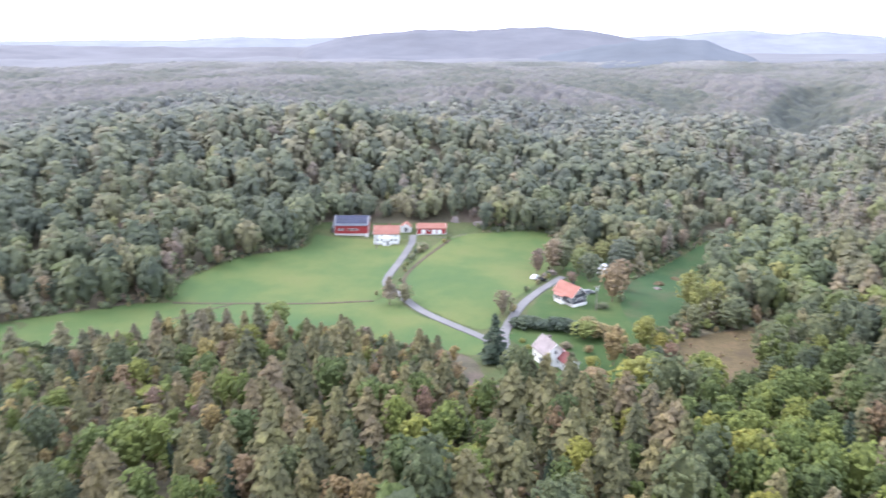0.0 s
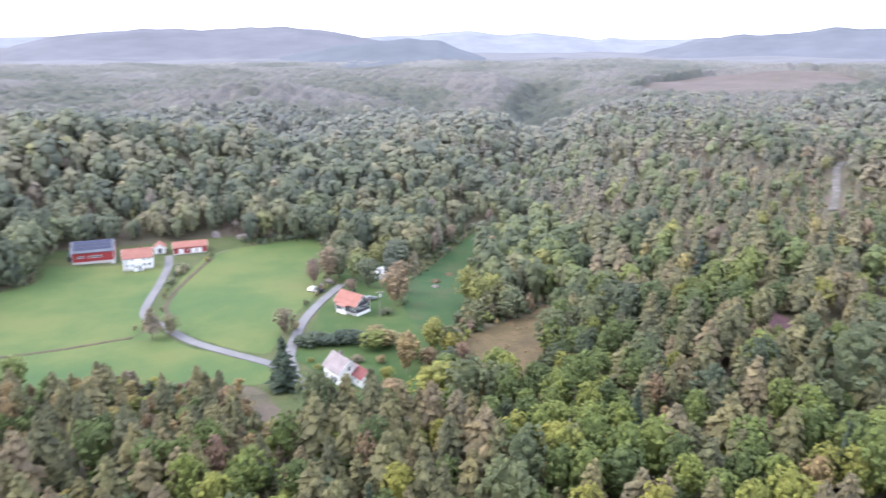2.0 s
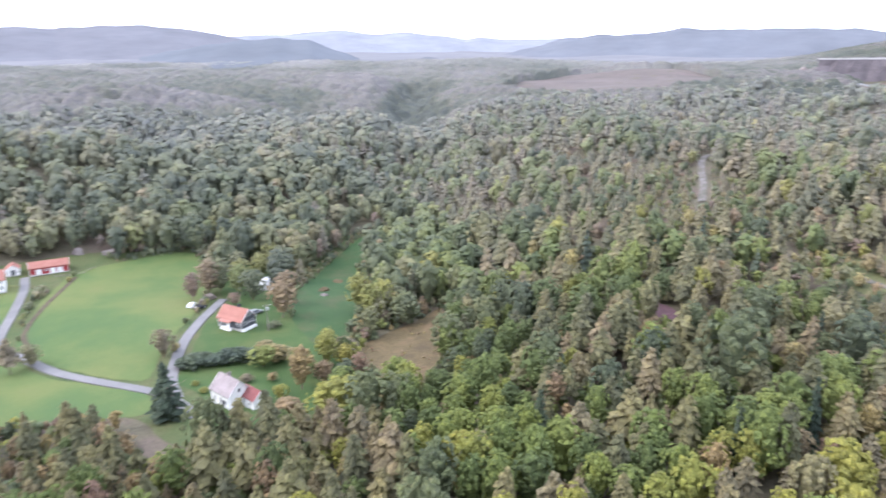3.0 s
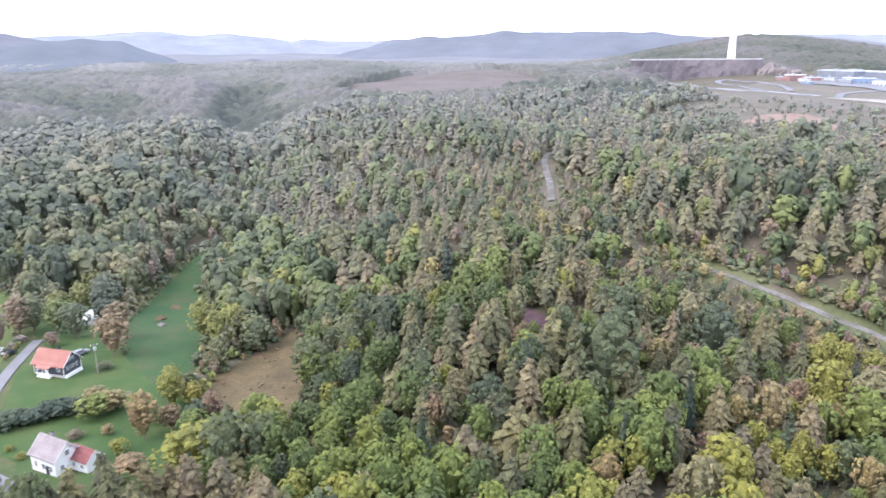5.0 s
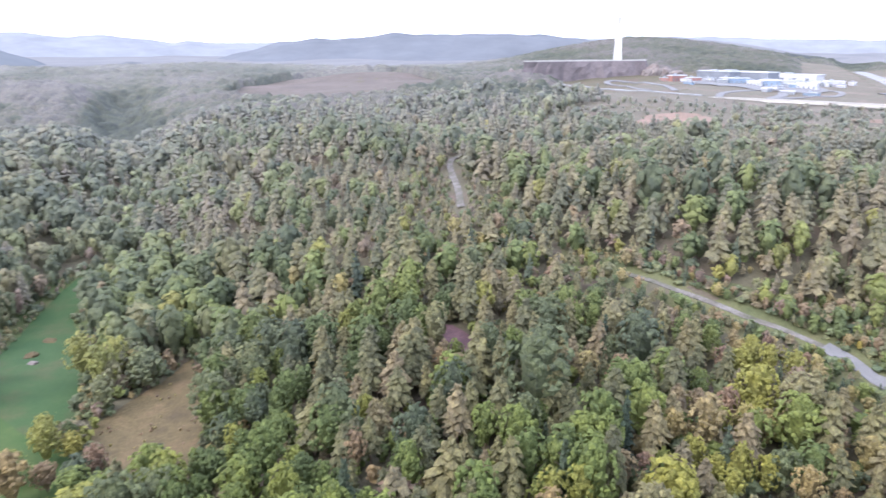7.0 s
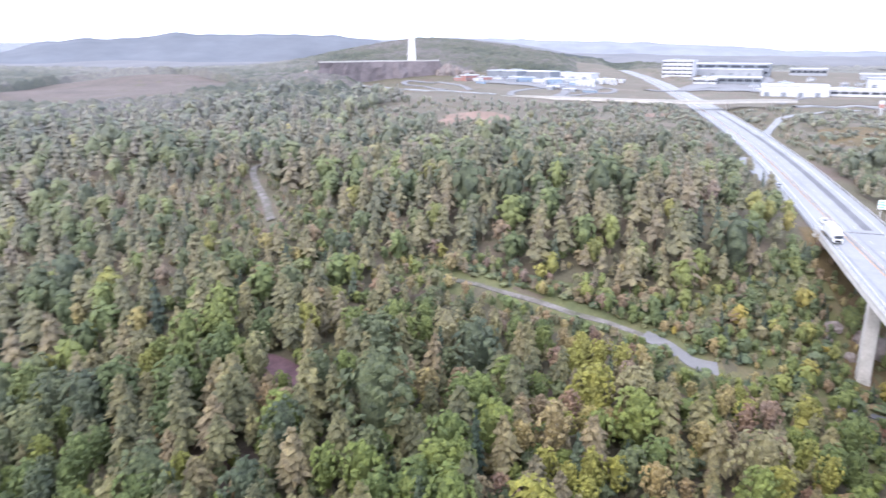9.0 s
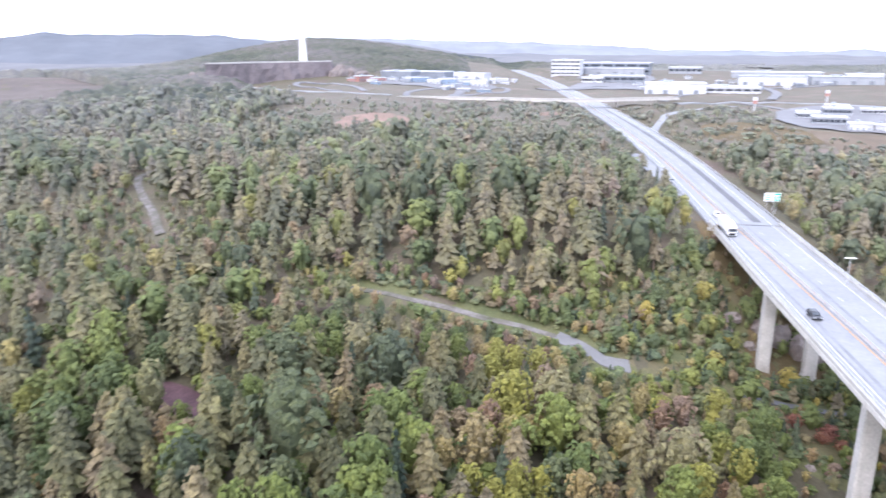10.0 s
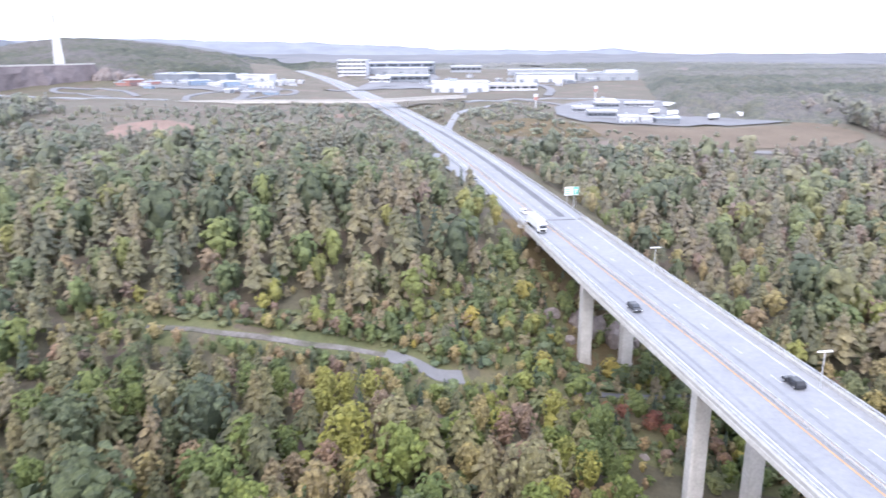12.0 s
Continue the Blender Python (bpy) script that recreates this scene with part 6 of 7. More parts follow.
strip("new_lane", between(ROAD_LINE, 262, 500), 2.6, ASPHALT_DARK, level=road_z, lift=0.03, side=-4.6, parent=motorway, thick=0.03, step=6)
strip("new_lane", between(ROAD_LINE, 500, 648), 1.8, ASPHALT_DARK, level=road_z, lift=0.03, side=-4.2, parent=motorway, thick=0.03, step=6)
strip("expansion_joint", [(258.6, 5.6), (257.4, 27.8)], 0.6, BLACK, level=road_z, lift=0.02, parent=bridge, thick=0.02, step=4)
rail_run(motorway, between(ROAD_LINE, 262, 700), -11.4, 0.75, STEEL, "guard_rail", 0.12, 0.4)
rail_run(motorway, between(ROAD_LINE, 262, 700), 11.4, 0.75, STEEL, "guard_rail", 0.12, 0.4)
bm = prism(bmesh.new(), [(-11.8, -8), (11.8, -8), (11.8, -1.1), (-11.8, -1.1)], "x", 0, 5)
abut = part("abutment", bm, CONCRETE, bridge)
abut.matrix_world = pose(256, float(road_y(256)), float(road_z(256)), 0, 0, 5.6)
patch("lay_by", [(300, 32.5), (340, 36.5), (380, 42), (405, 46), (400, 51), (372, 47), (335, 41), (305, 36)], ASPHALT, "grey paved lay-by beside the motorway", "lay-by", lift=0.55)
strip("slip_road", SLIP_ROAD, 6.0, ASPHALT, "pale curving slip road", "slip road", lift=0.45, step=6)

# lamp posts on the bridge
for x in (10, 73, 136.5, 200, 275):
    y = float(road_y(x)) - (8.9 if x < 260 else 12.5)
    ob = thing("street_lamp", pose(x, y, float(road_z(x)), 0, 0, 5), "grey steel street lamp with two short arms on the bridge", "street lamp", "lamps along the motorway")
    part("pole", tube(bmesh.new(), 0, 0, 0 if x < 260 else -2, 6.6, 0.13, 0.08), STEEL, ob)
    for s in (-1, 1):
        part("lamp_head", box(bmesh.new(), -0.22, 0.22, min(s * 0.1, s * 1.3), max(s * 0.1, s * 1.3), 6.5, 6.68, 0.04), WHITE, ob, "pale flat lamp head")

# road sign beyond the bridge
SIGN_GREEN = surface("sign_green", [(0.3, (0.02, 0.36, 0.27)), (0.7, (0.03, 0.42, 0.32))], 1, 4, 0.1, rough=0.5)
gz = float(ground_z(279.5, 5.8))
sign = thing("road_sign", pose(279.5, 5.8, gz, 0, 0, -80), "white and green motorway sign on two steel posts", "road sign")
top = 36.4 - gz
for x in (-1.6, 1.6):
    part("post", tube(bmesh.new(), x, 0.12, -0.5, top, 0.11, 0.11), STEEL, sign)
part("board", box(bmesh.new(), -2.7, 2.7, -0.06, 0.04, top - 3.0, top, 0.02), WHITE, sign, "white sign board")
part("green_panel", box(bmesh.new(), 0.5, 2.5, -0.1, -0.066, top - 2.8, top - 0.2), SIGN_GREEN, sign, "green panel")
part("arrow", prism(bmesh.new(), [(1.3, top - 2.5), (1.7, top - 2.5), (1.7, top - 1.2), (2.0, top - 1.2), (1.5, top - 0.5), (1.0, top - 1.2), (1.3, top - 1.2)], "y", -0.13, -0.105), WHITE, sign, "white arrow")
for k in range(3):
    part("text_bar", box(bmesh.new(), -2.4, 0.1 - 0.4 * k, -0.1, -0.066, top - 0.95 - 0.75 * k, top - 0.6 - 0.75 * k), SIGN_GREEN, sign, "line of unreadable writing as a bar")


def on_road(x, off, ahead=True):
    y0, y1 = float(np.interp(x, *np.array(MEDIAN).T)), float(np.interp(x + 4, *np.array(MEDIAN).T))
    a = math.degrees(math.atan2(y1 - y0, 4))
    return pose(x, y0 + off, float(road_z(x)) + 0.02, 0, 0, a if ahead else a + 180)


car(on_road(174.6, 5.0, False), "black", "black car driving on the bridge")
car(on_road(137.9, -6.6), "black", "black car driving on the far lanes of the bridge")
car(on_road(268, 3.0, False), "white", "white car behind the lorry")
car(on_road(328.3, 7.0, False), "grey", "grey car beside the lay-by")
lorry = thing("lorry", on_road(246.0, 5.2, False), "white box lorry driving towards the bridge", "lorry")
part("box_body", box(bmesh.new(), -7.5, 3.4, -1.25, 1.25, 1.15, 3.9, 0.06), PAINTS["white"], lorry)
bm = box(bmesh.new(), 3.7, 5.9, -1.22, 1.22, 0.6, 3.3, 0.12)
cab = part("cab", bm, PAINTS["white"], lorry)
part("windscreen", box(bmesh.new(), 5.88, 5.94, -1.1, 1.1, 1.75, 2.75, 0.01), GLASS, cab)
part("grille", box(bmesh.new(), 5.88, 5.95, -0.9, 0.9, 0.75, 1.4, 0.01), BLACK, cab)
part("chassis", box(bmesh.new(), -7.3, 5.4, -0.5, 0.5, 0.75, 1.15), BLACK, lorry)
for x in (-6.4, -5.2, -4.0, 4.6):
    for s in (-1, 1):
        bm = bmesh.new()
        bmesh.ops.create_cone(bm, cap_ends=True, segments=14, radius1=0.5, radius2=0.5, depth=0.35, matrix=Matrix.Translation((x, s * 1.02, 0.5)) @ Matrix.Rotation(radians(90), 4, "X"))
        part("wheel", bm, BLACK, lorry)

patch("bare_slope", [(262, 33), (250, 30), (236, 25), (222, 20), (208, 22), (200, 20), (198, 8), (206, 2), (222, 4), (246, 10), (262, 14)], DRY, "bare brown slope under the bridge end", "slope", lift=0.3, cut=4)
# boulders and red shrubs below the bridge
for k, (x, y, r, h) in enumerate(((216.6, 29.5, 2.0, 2.4), (214.5, 26.0, 1.3, 1.2), (219.5, 24.5, 2.8, 2.0), (213.5, 3.0, 2.8, 3.2), (215.0, 8.0, 3.8, 5.0), (217.0, 12.5, 3.6, 4.6), (219.0, 17.0, 3.0, 3.4), (216.0, 1.0, 2.4, 2.6), (212.0, 20.5, 1.8, 1.6), (225.0, 33.0, 2.2, 1.6), (236.0, 44.0, 2.4, 1.4), (149.0, 23.7, 1.8, 1.2), (151.5, 26.0, 1.4, 1.0), (162.0, 16.0, 1.2, 0.8), (200.6, -49.0, 5.5, 3.2), (207.0, -51.0, 3.6, 2.4))):
    heap(x, y, r, r * 0.8, h, ROCK, "boulder", "pale pinkish-grey granite boulder on the slope below the bridge", "boulder", 10 + k)
for x, y, h, w in ((176.2, 16.5, 1.9, 7.5), (174.3, 9.8, 2.0, 9.0), (172.0, 11.5, 1.6, 7.0), (178.0, 19.5, 1.5, 6.0), (170.5, 8.0, 1.5, 7.0)):
    ob = plant("autumn", x, y, h * 2.0, w, x, 3, label="low shrub with red autumn leaves below the bridge")
    for child in ob.children:
        if child.name.startswith("crown"):
            child.data = child.data.copy()
            child.data.materials[0] = foliage("red_leaves", [(0.0, (0.19, 0.075, 0.060)), (1.0, (0.25, 0.115, 0.070))], False) if "red_leaves" not in bpy.data.materials else bpy.data.materials["red_leaves"]
for kind, x, y, h, w, label in (
    ("broadleaf", 216.0, 45.5, 7.0, 9.0, "round bright green tree beside the bridge slope"),
    ("broadleaf", 230.0, 52.0, 9.0, 8.0, "yellow-green young tree at the wood's edge"),
    ("broadleaf", 226.0, 49.0, 7.5, 7.0, "yellow-green young tree at the wood's edge"),
    ("broadleaf", 217.5, 76.0, 8.0, 6.5, "slender yellow-green tree at the wood's edge"),
    ("broadleaf", 219.0, 88.0, 7.0, 6.0, "slender yellow-green tree at the wood's edge"),
    ("broadleaf", 168.0, 27.0, 5.0, 5.5, "young green tree below the bridge"),
    ("broadleaf", 160.0, 34.0, 8.0, 7.5, "young green tree near the path"),
):
    plant(kind, x, y, h, w, x % 6.28, int(x) % 7, label=label)

# ---------------------------------------------------------------- the open plateau in the east
patch("heath", [(392, 60), (440, 62), (520, 78), (640, 110), (640, 330), (560, 330), (470, 280), (420, 210), (400, 130)], HEATH, "brown heath with low scrub beside the motorway", "heath", lift=0.2, cut=12)
RED_SOIL = surface("red_heath", [(0.3, (0.165, 0.118, 0.092)), (0.7, (0.250, 0.168, 0.134))], 0.05, 0.6, 0.55)
patch("bare_heath", RED_CLEARING, RED_SOIL, "reddish-brown bare heath clearing", "heath", lift=0.45, cut=10)
patch("bare_heath", [(520, 128), (545, 128), (545, 98), (522, 98)], RED_SOIL, "small reddish clearing beside the motorway", "heath", lift=0.45, cut=10)
patch("heath", [(414, 8), (500, 20), (560, 12), (660, -30), (740, -120), (690, -260), (560, -280), (440, -240), (405, -150), (400, -50)], HEATH, "brown and yellow heath slope below the service area", "heath", lift=0.2, cut=12)
patch("dry_grass", [(505, 8), (530, -10), (525, -46), (468, -58), (452, -20), (462, 6)], DRY, "pale dry grass bank inside the slip road", "dry grass", lift=0.5, cut=10)
HILL_HEATH = surface("hilltop_heather", [(0.3, (0.088, 0.072, 0.066)), (0.5, (0.108, 0.090, 0.078)), (0.7, (0.140, 0.108, 0.100))], 0.025, 0.25, 0.6, bump=0.6, bump_scale=0.3)
patch("bare_heath", HEATH_HILL, HILL_HEATH, "bare brown hilltop heath", "heath", lift=0.3, cut=14)
BROWN_BANK = surface("bare_brown_bank", [(0.3, (0.115, 0.089, 0.064)), (0.7, (0.157, 0.123, 0.089))], 0.04, 0.6, 0.35)
patch("bare_bank", [(508, -56), (499, -80), (496, -120), (498, -186), (520, -206), (470, -222), (438, -190), (432, -110), (442, -60)], BROWN_BANK, "bare brown bank below the service area", "bank", lift=0.6, cut=10)
PAVED = surface("paved_yard", [(0.3, (0.150, 0.150, 0.158)), (0.7, (0.202, 0.202, 0.211))], 0.03, 0.4, 0.3)
patch("service_area", [(556, -46), (532, -52), (512, -66), (502, -106), (502, -165), (508, -184), (520, -196), (586, -196), (660, -180), (680, -110), (640, -66)], PAVED, "pale paved service area with kerbed edges", "service area", lift=0.9, cut=12)
OVER = [(700, 470), (672, 400), (668, 349), (661, 264), (660, 193), (652, 100), (680, 45), (700, 10), (722, -34), (714, -87), (676, -156), (632, -214), (573, -276), (500, -330)]
crossing = thing("overpass", Matrix(), "pale concrete overpass carrying a road across the motorway", "overpass", kind="structure")


def over_z(x):
    return np.full(np.shape(x), 41.5)


strip("span", OVER[3:8], 9.0, CONCRETE, level=over_z, lift=0.0, parent=crossing, thick=1.6, step=8)
strip("parapet", OVER[3:8], 0.4, EDGE_STONE, level=over_z, lift=0.9, side=4.3, parent=crossing, thick=0.9, step=8)
strip("parapet", OVER[3:8], 0.4, EDGE_STONE, level=over_z, lift=0.9, side=-4.3, parent=crossing, thick=0.9, step=8)
for x, y in ((653, 104), (668, 62), (656, 140), (690, 28)):
    z0 = float(ground_z(x, y))
    part("column", tube(bmesh.new(), x, y, z0 - 1, 40.2, 0.8, 0.8, 10), CONCRETE, crossing)
for pts in (OVER[:4], OVER[7:]):
    strip("side_road", pts, 8.0, ASPHALT, "pale road over the plateau", "road", lift=1.0, step=8, thick=2.5)
for pts in ([(690, 300), (740, 330), (770, 372), (762, 398), (735, 392), (715, 360), (676, 320)], [(661, 250), (720, 262), (790, 250), (840, 215), (850, 190), (810, 180), (760, 200), (700, 215), (662, 205)], [(640, -70), (690, -60), (720, -40)], [(420, -140), (424, -100), (431, -58)], [(735, 20), (800, 0), (860, -30), (900, -90)]):
    strip("access_road", pts, 6.0, GRAVEL if len(pts) == 3 else PAVED, "pale access road on the plateau", "road", lift=1.0, step=8, thick=2.0)

patch("plateau_ground", [(640, 340), (760, 360), (960, 320), (1200, 330), (1480, 320), (1500, 0), (1400, -420), (1000, -420), (720, -320), (640, -250), (720, -120), (740, 0), (650, 90)], HEATH, "flat pale plateau with thin grass and gravel", "plateau", lift=0.35, cut=11)
for pts in ([(850, 150), (950, 60), (1080, 20), (1180, 20)], [(900, -90), (960, -170), (1060, -230), (1200, -250)], [(760, -80), (850, -100), (960, -95)], [(700, 215), (800, 230), (900, 280), (960, 300)]):
    strip("access_road", pts, 9.0, PAVED, "pale access road on the plateau", "road", lift=1.2, step=8, thick=2.0)
for poly in ([(870, 120), (960, 110), (980, 30), (900, 20)], [(1050, 120), (1120, 110), (1120, 30), (1060, 20)], [(900, -90), (960, -90), (960, -30), (900, -30)], [(1020, -90), (1100, -100), (1090, -190), (1040, -190)], [(790, 330), (860, 340), (900, 260), (860, 200), (800, 220)]):
    patch("car_park", poly, PAVED, "pale paved yard between the halls", "car park", lift=1.0, cut=20)

# blasted rock terrace with its tower
TERRACE = [(690, 470), (712, 459), (735, 451), (756, 444), (782, 431), (806, 418), (830, 404), (850, 398), (905, 440), (895, 490), (830, 512), (748, 492)]
rim = smooth_line(TERRACE + TERRACE[:1], 6.0)[:-1]
bm = bmesh.new()
layers = []
for k, (z, push) in enumerate(((40.0, 9.0), (50.0, 6.0), (57.0, 4.0), (63.0, 2.0), (69.3, 0.0))):
    ring = []
    for x, y in rim:
        d = Vector((x - 800, y - 460, 0)).normalized()
        j = noise.fractal(Vector((x, y, z)) * 0.06, 0.9, 2.0, 4) * (5.0 if k < 4 else 0.6)
        ring.append(bm.verts.new((x + d.x * (push + j), y + d.y * (push + j), z + (noise.noise(Vector((x, y, 3)) * 0.1) * 1.5 if k < 4 else 0))))
    layers.append(ring)
for a, b in zip(layers[:-1], layers[1:]):
    for k in range(len(rim)):
        j = (k + 1) % len(rim)
        bm.faces.new((a[k], a[j], b[j], b[k]))
bm.faces.new(layers[-1])
bmesh.ops.recalc_face_normals(bm, faces=bm.faces[:])
tagged(part("rock_terrace", bm, ROCK_DARK), "high terrace blasted from dark rock", "rock terrace", kind="structure")
terrace_road = thing("terrace_wall", Matrix(), "pale concrete wall along the terrace edge", "wall", kind="structure")
strip("coping", TERRACE[:8], 3.5, CONCRETE, level=lambda x: np.full(np.shape(x), 69.4), lift=1.4, side=2.2, parent=terrace_road, thick=1.4, step=6)
for k, (x, y, r, h) in enumerate(((845, 388, 9, 12), (858, 378, 10, 9), (838, 392, 7, 7), (688, 482, 9, 14), (680, 492, 8, 8), (868, 366, 9, 6))):
    heap(x, y, r, r * 0.9, h, ROCK, "rock_outcrop", "pale broken rock at the end of the terrace", "rock", 30 + k)
for k, (x, y, r, h) in enumerate(((560, 402, 7, 5), (575, 398, 9, 6), (590, 392, 7, 4), (1050, -325, 26, 11), (640, -250, 14, 5), (610, -262, 12, 5))):
    heap(x, y, r, r * 0.8, h, ROCK, "rock_outcrop", "pale weathered rock outcrop on the plateau", "rock", 40 + k)

tower = thing("tower", pose(819, 421, 69.3, 0, 0, 20), "tall white tapered steel tower with a platform near its top", "tower")
H = 49.0
for sx in (-1, 1):
    for sy in (-1, 1):
        bm = bmesh.new()
        prism(bm, [(-0.45, -0.45), (0.45, -0.45), (0.45, 0.45), (-0.45, 0.45)], "z", 0, H)
        for v in bm.verts:
            f = 4.0 + (1.8 - 4.0) * v.co.z / H
            v.co.x, v.co.y = v.co.x * 0.9 + sx * f, v.co.y * 0.9 + sy * f
        part("leg", bm, WHITE, tower)
for k in range(12):
    z0, z1 = H * k / 12, H * (k + 1) / 12
    f0, f1 = 4.0 + (1.8 - 4.0) * k / 12, 4.0 + (1.8 - 4.0) * (k + 1) / 12
    part("floor_ring", box(bmesh.new(), -f1 - 0.3, f1 + 0.3, -f1 - 0.3, f1 + 0.3, z1 - 0.35, z1), WHITE, tower)
    rise, fall = [(-f0, z0), (-f0 + 0.6, z0), (f1, z1 - 0.4), (f1 - 0.6, z1 - 0.4)], [(f0, z0), (f0 - 0.6, z0), (-f1, z1 - 0.4), (-f1 + 0.6, z1 - 0.4)]
    for s in (-1, 1):
        for axis in "xy":
            part("brace", prism(bmesh.new(), rise, axis, s * f1 - 0.12, s * f1 + 0.12), WHITE, tower)
            part("brace", prism(bmesh.new(), fall, axis, s * f1 - 0.13, s * f1 + 0.11), WHITE, tower)
bm = prism(bmesh.new(), [(-1, -1), (1, -1), (1, 1), (-1, 1)], "z", 0, H)
for v in bm.verts:
    f = 3.1 + (1.2 - 3.1) * v.co.z / H
    v.co.x, v.co.y = v.co.x * f, v.co.y * f
part("core", bm, WHITE, tower, "white clad core")
for z in (43.5, 46.5, 49.2):
    part("platform", box(bmesh.new(), -4.0, 2.6, -2.6, 2.6, z, z + 0.5), WHITE, tower)

CLAD = {"white": surface("white_cladding", [(0.3, (0.44, 0.45, 0.48)), (0.7, (0.56, 0.57, 0.60))], 0.1, 1.0, 0.15, rough=0.6),
        "grey": surface("grey_cladding", [(0.3, (0.26, 0.28, 0.31)), (0.7, (0.34, 0.36, 0.39))], 0.1, 1.0, 0.2, rough=0.6),
        "dark": surface("dark_cladding", [(0.3, (0.16, 0.18, 0.21)), (0.7, (0.22, 0.24, 0.27))], 0.1, 1.0, 0.2, rough=0.6),
        "blue": PAINTS["blue"],
        "red": surface("red_cladding", [(0.3, (0.30, 0.16, 0.14)), (0.7, (0.38, 0.21, 0.18))], 0.1, 1.0, 0.2, rough=0.6)}


def hall(x, y, length, depth, h, rz, wall, roof, storeys, label, name="warehouse", category="warehouse", rise=0.0):
    """A large flat-roofed building: walls, roof slab with an edge, bands of windows storey by storey, doors."""
    z = float(ground_z(x, y))
    ob = thing(name, pose(x, y, z - 0.3, 0, 0, rz), label, category)
    part("wall", box(bmesh.new(), -length / 2, length / 2, -depth / 2, depth / 2, -3, h, 0.1), CLAD[wall], ob)
    bm = box(bmesh.new(), -length / 2 - 0.5, length / 2 + 0.5, -depth / 2 - 0.5, depth / 2 + 0.5, h + 0.02, h + 1.0, 0.1)
    part("roof", bm, CLAD[roof], ob)
    part("roof_unit", box(bmesh.new(), -length * 0.2, -length * 0.05, -depth * 0.1, depth * 0.2, h + 1.0, h + 2.6, 0.1), CLAD["grey"], ob)
    for k in range(storeys):
        z0 = h * (k + 0.42) / storeys
        z1 = z0 + 0.38 * h / storeys
        for n in range(6):
            a = -length / 2 + length * (n + 0.08) / 6
            part("window_band", box(bmesh.new(), a, a + length * 0.84 / 6, -depth / 2 - 0.12, -depth / 2 + 0.02, z0, z1), GLASS, ob)
        part("window_band", box(bmesh.new(), -length / 2 - 0.12, -length / 2 + 0.02, -depth * 0.42, depth * 0.42, z0, z1), GLASS, ob)
    if not storeys:
        for n in range(4):
            a = -length / 2 + length * (n + 0.2) / 4
            part("loading_door", box(bmesh.new(), a, a + min(5.0, length * 0.1), -depth / 2 - 0.12, -depth / 2 + 0.02, 0.3, min(5, h * 0.6)), CLAD["dark"], ob)
    return ob


# faces towards the bridge are the long sides turned by about -83 degrees
hall(1150, 139, 42, 40, 22, -95, "white", "white", 4, "white four-storey office block with dark window bands", "office_building", "office building")
hall(1215, 70, 110, 45, 17, -95, "dark", "white", 2, "long dark building with a white roof edge")
hall(1190, 75, 100, 30, 10, -95, "grey", "white", 0, "low grey warehouse with a pale roof")
hall(1010, 60, 60, 30, 8, -92, "dark", "white", 1, "dark shop building with a pale roof edge", "shop_building", "shop")
hall(985, 95, 26, 16, 6, -92, "white", "white", 1, "small white building beside the car park", "shop_building", "shop")
hall(850, 2, 62, 42, 11, -92, "white", "white", 0, "large bright white hall beside the motorway")
hall(862, -58, 54, 36, 6, -92, "white", "white", 1, "low white hall with a wide roof", "shop_building", "shop")
hall(990, -120, 74, 40, 11, -95, "white", "grey", 0, "pale grey warehouse on the plateau")
hall(1000, -205, 78, 40, 9, -97, "grey", "grey", 0, "long grey warehouse on the plateau")
hall(1260, -40, 50, 30, 10, -95, "grey", "white", 1, "grey building with a bright white roof")
hall(1180, -160, 120, 36, 9, -96, "grey", "white", 0, "very long low grey warehouse")
hall(1120, -260, 44, 26, 8, -97, "white", "white", 1, "white building far over the plateau")
hall(900, 305, 92, 22, 8, -110, "dark", "white", 0, "long dark shed with a white roof edge below the terrace")
hall(868, 318, 46, 18, 9, -112, "dark", "grey", 0, "dark industrial shed below the terrace")
hall(930, 250, 60, 20, 8, -105, "white", "white", 0, "white industrial shed below the terrace")
for k, (x, y, paint) in enumerate(((838, 318, "white"), (846, 300, "white"), (840, 286, "blue"), (850, 275, "white"), (836, 268, "white"), (845, 255, "blue"), (852, 243, "white"), (858, 230, "blue"), (850, 218, "white"), (828, 300, "grey"), (822, 330, "red"), (812, 345, "red"), (806, 356, "red"), (870, 262, "blue"), (876, 240, "white"), (818, 240, "white"), (905, 215, "white"), (915, 205, "white"))):
    hall(x, y, 11 + 5 * (k % 3), 5 + (k % 2) * 3, 3.6 + (k % 3) * 1.2, -100 + 25 * (k % 4), paint, "white" if k % 3 else "grey", 0, f"{paint} site cabin in the yard below the terrace", "site_cabin", "site cabin")
yard = random.Random(12)
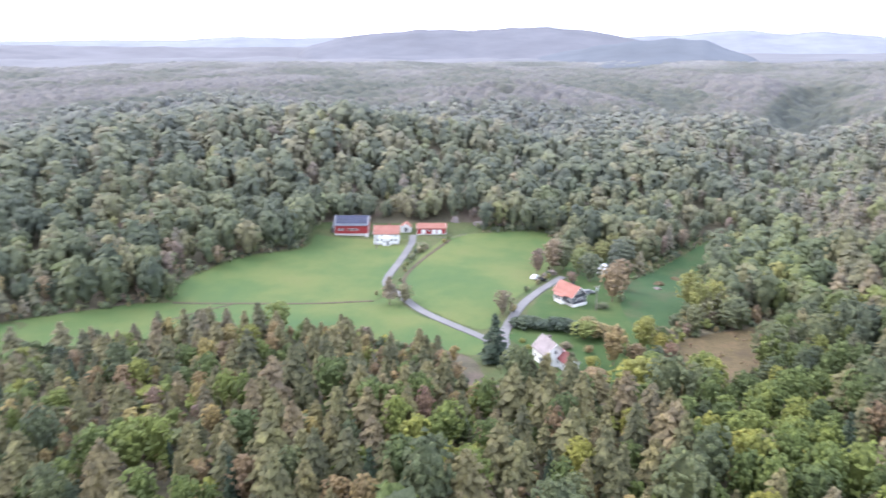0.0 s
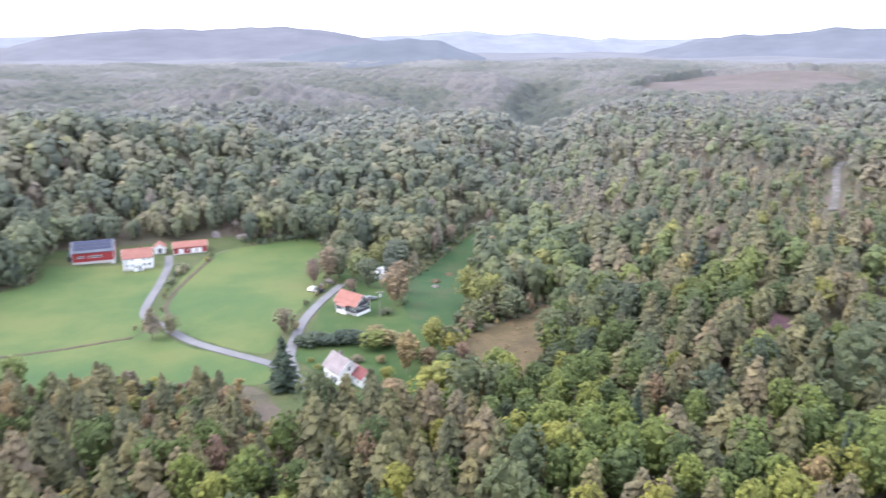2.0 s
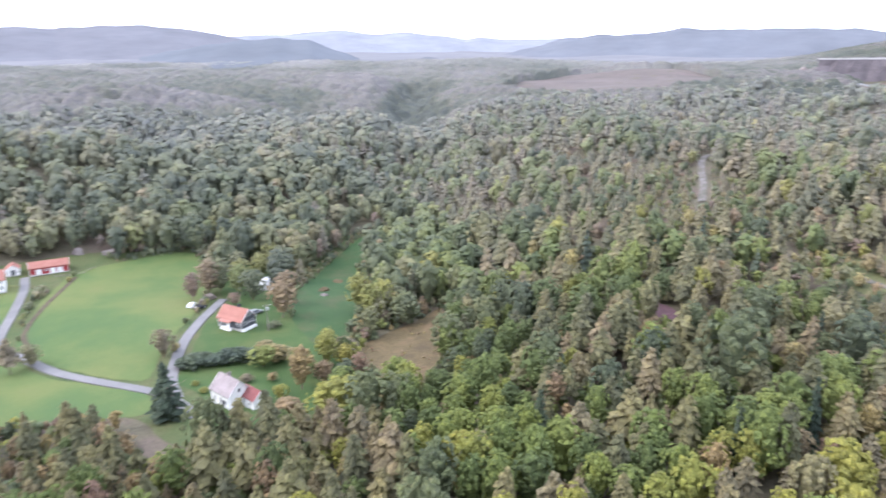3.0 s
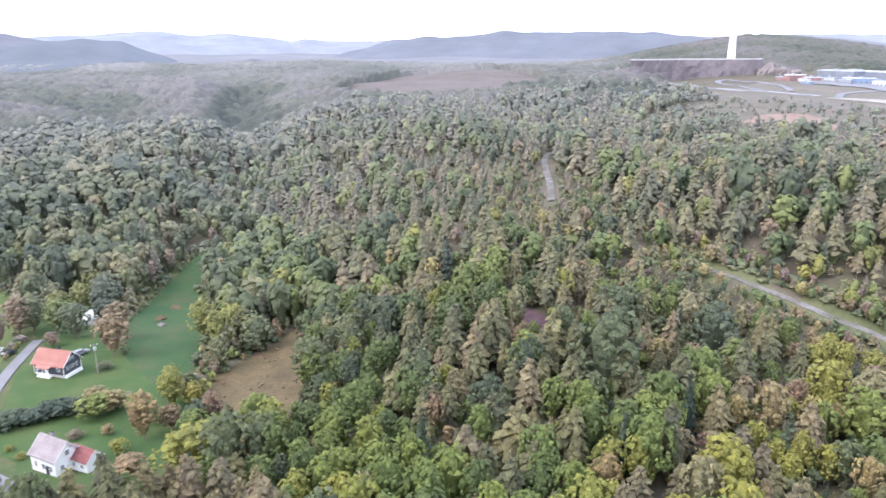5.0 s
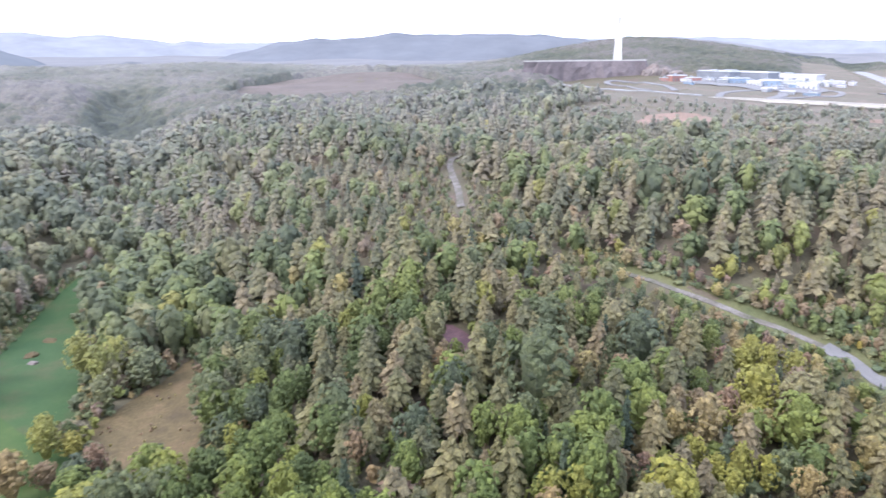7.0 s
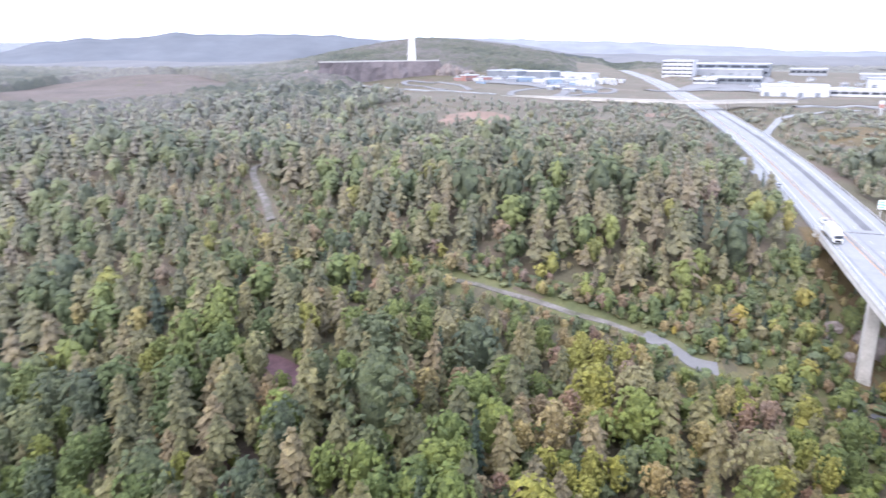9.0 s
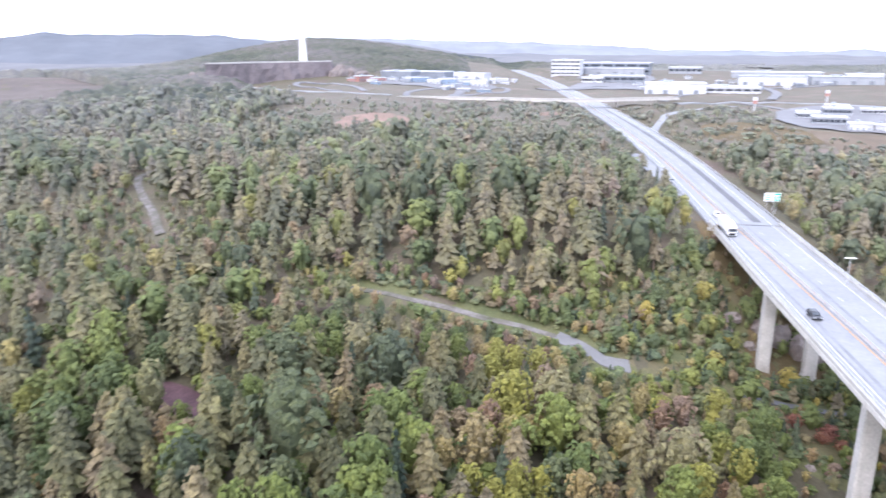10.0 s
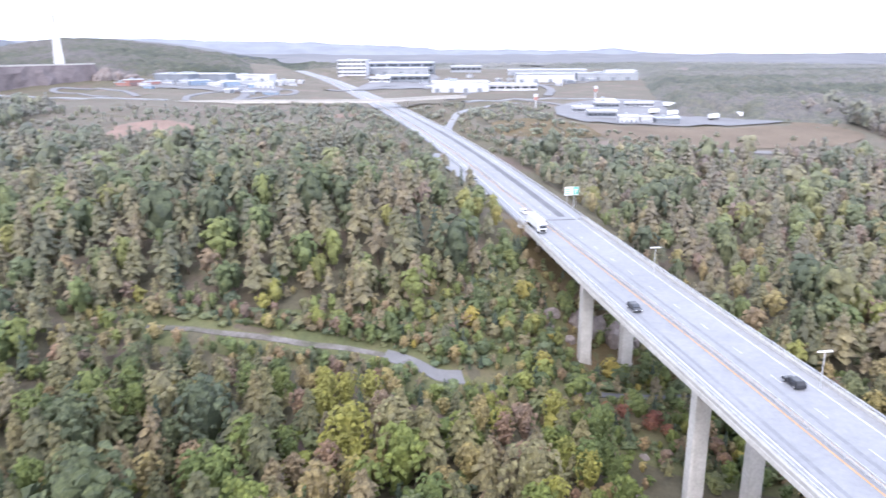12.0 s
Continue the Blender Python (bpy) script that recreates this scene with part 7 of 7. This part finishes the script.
for k in range(46):
    x, y = (yard.uniform(780, 960), yard.uniform(190, 350)) if k < 22 else (yard.uniform(870, 1110), yard.uniform(-210, 130))
    if abs(y - float(road_y(x))) < 40:
        continue
    paint = ("white", "grey", "dark", "white", "blue", "grey")[k % 6]
    hall(x, y, yard.uniform(7, 16), yard.uniform(3, 6), yard.uniform(2.6, 4.5), yard.choice((-95, -5, -60, -110)), paint, "white" if k % 2 else "grey", 0, f"low {paint} container standing on the plateau yard", "container", "container")
for k, (x, y, l, d, h, w) in enumerate(((515, -87, 13, 8, 4.5, "white"), (515, -99, 8, 6, 4.0, "white"), (514, -113, 16, 9, 4.0, "dark"), (540, -75, 20, 10, 5, "grey"), (575, -70, 14, 10, 5, "white"), (600, -95, 18, 12, 5, "grey"), (640, -105, 16, 9, 5, "red"), (620, -128, 22, 6, 4, "white"))):
    hall(x, y, l, d, h, -96, w, "white" if w != "dark" else "grey", 1 if k > 2 else 0, f"low {w} service building on the paved area", "service_building", "building")


def tanker(x, y, rz, length):
    ob = thing("tank_trailer", pose(x, y, float(ground_z(x, y)) + 0.9, 0, 0, rz), "white trailer parked on the service area", "trailer")
    part("trailer_body", box(bmesh.new(), -length / 2, length / 2, -1.3, 1.3, 1.1, 4.0, 0.3), PAINTS["white"], ob)
    for dx in (-length * 0.35, -length * 0.22, length * 0.3):
        for s in (-1, 1):
            bm = bmesh.new()
            bmesh.ops.create_cone(bm, cap_ends=True, segments=10, radius1=0.55, radius2=0.55, depth=0.4, matrix=Matrix.Translation((dx, s * 1.05, 0.55)) @ Matrix.Rotation(radians(90), 4, "X"))
            part("wheel", bm, BLACK, ob)


for k in range(6):
    tanker(606 - 13 * k, -149 - 4.6 * k, 30, 13)
for x, y in ((560, -120), (546, -129), (524, -150), (520, -120)):
    tanker(x, y, -60, 9)
for x, y, h in ((612, -41, 12), (690, -110, 13)):
    z = float(ground_z(x, y))
    ob = thing("sign_pylon", pose(x, y, z, 0, 0, -90), "tall red and white advertising pylon", "sign pylon")
    part("post", box(bmesh.new(), -0.6, 0.6, -0.3, 0.3, -0.5, h - 5, 0.05), STEEL, ob)
    part("panel", box(bmesh.new(), -1.6, 1.6, -0.5, 0.5, h - 5, h - 2.6, 0.05), CLAD["red"], ob, "red panel")
    part("panel", box(bmesh.new(), -1.6, 1.6, -0.5, 0.5, h - 2.55, h, 0.05), CLAD["white"], ob, "white panel")
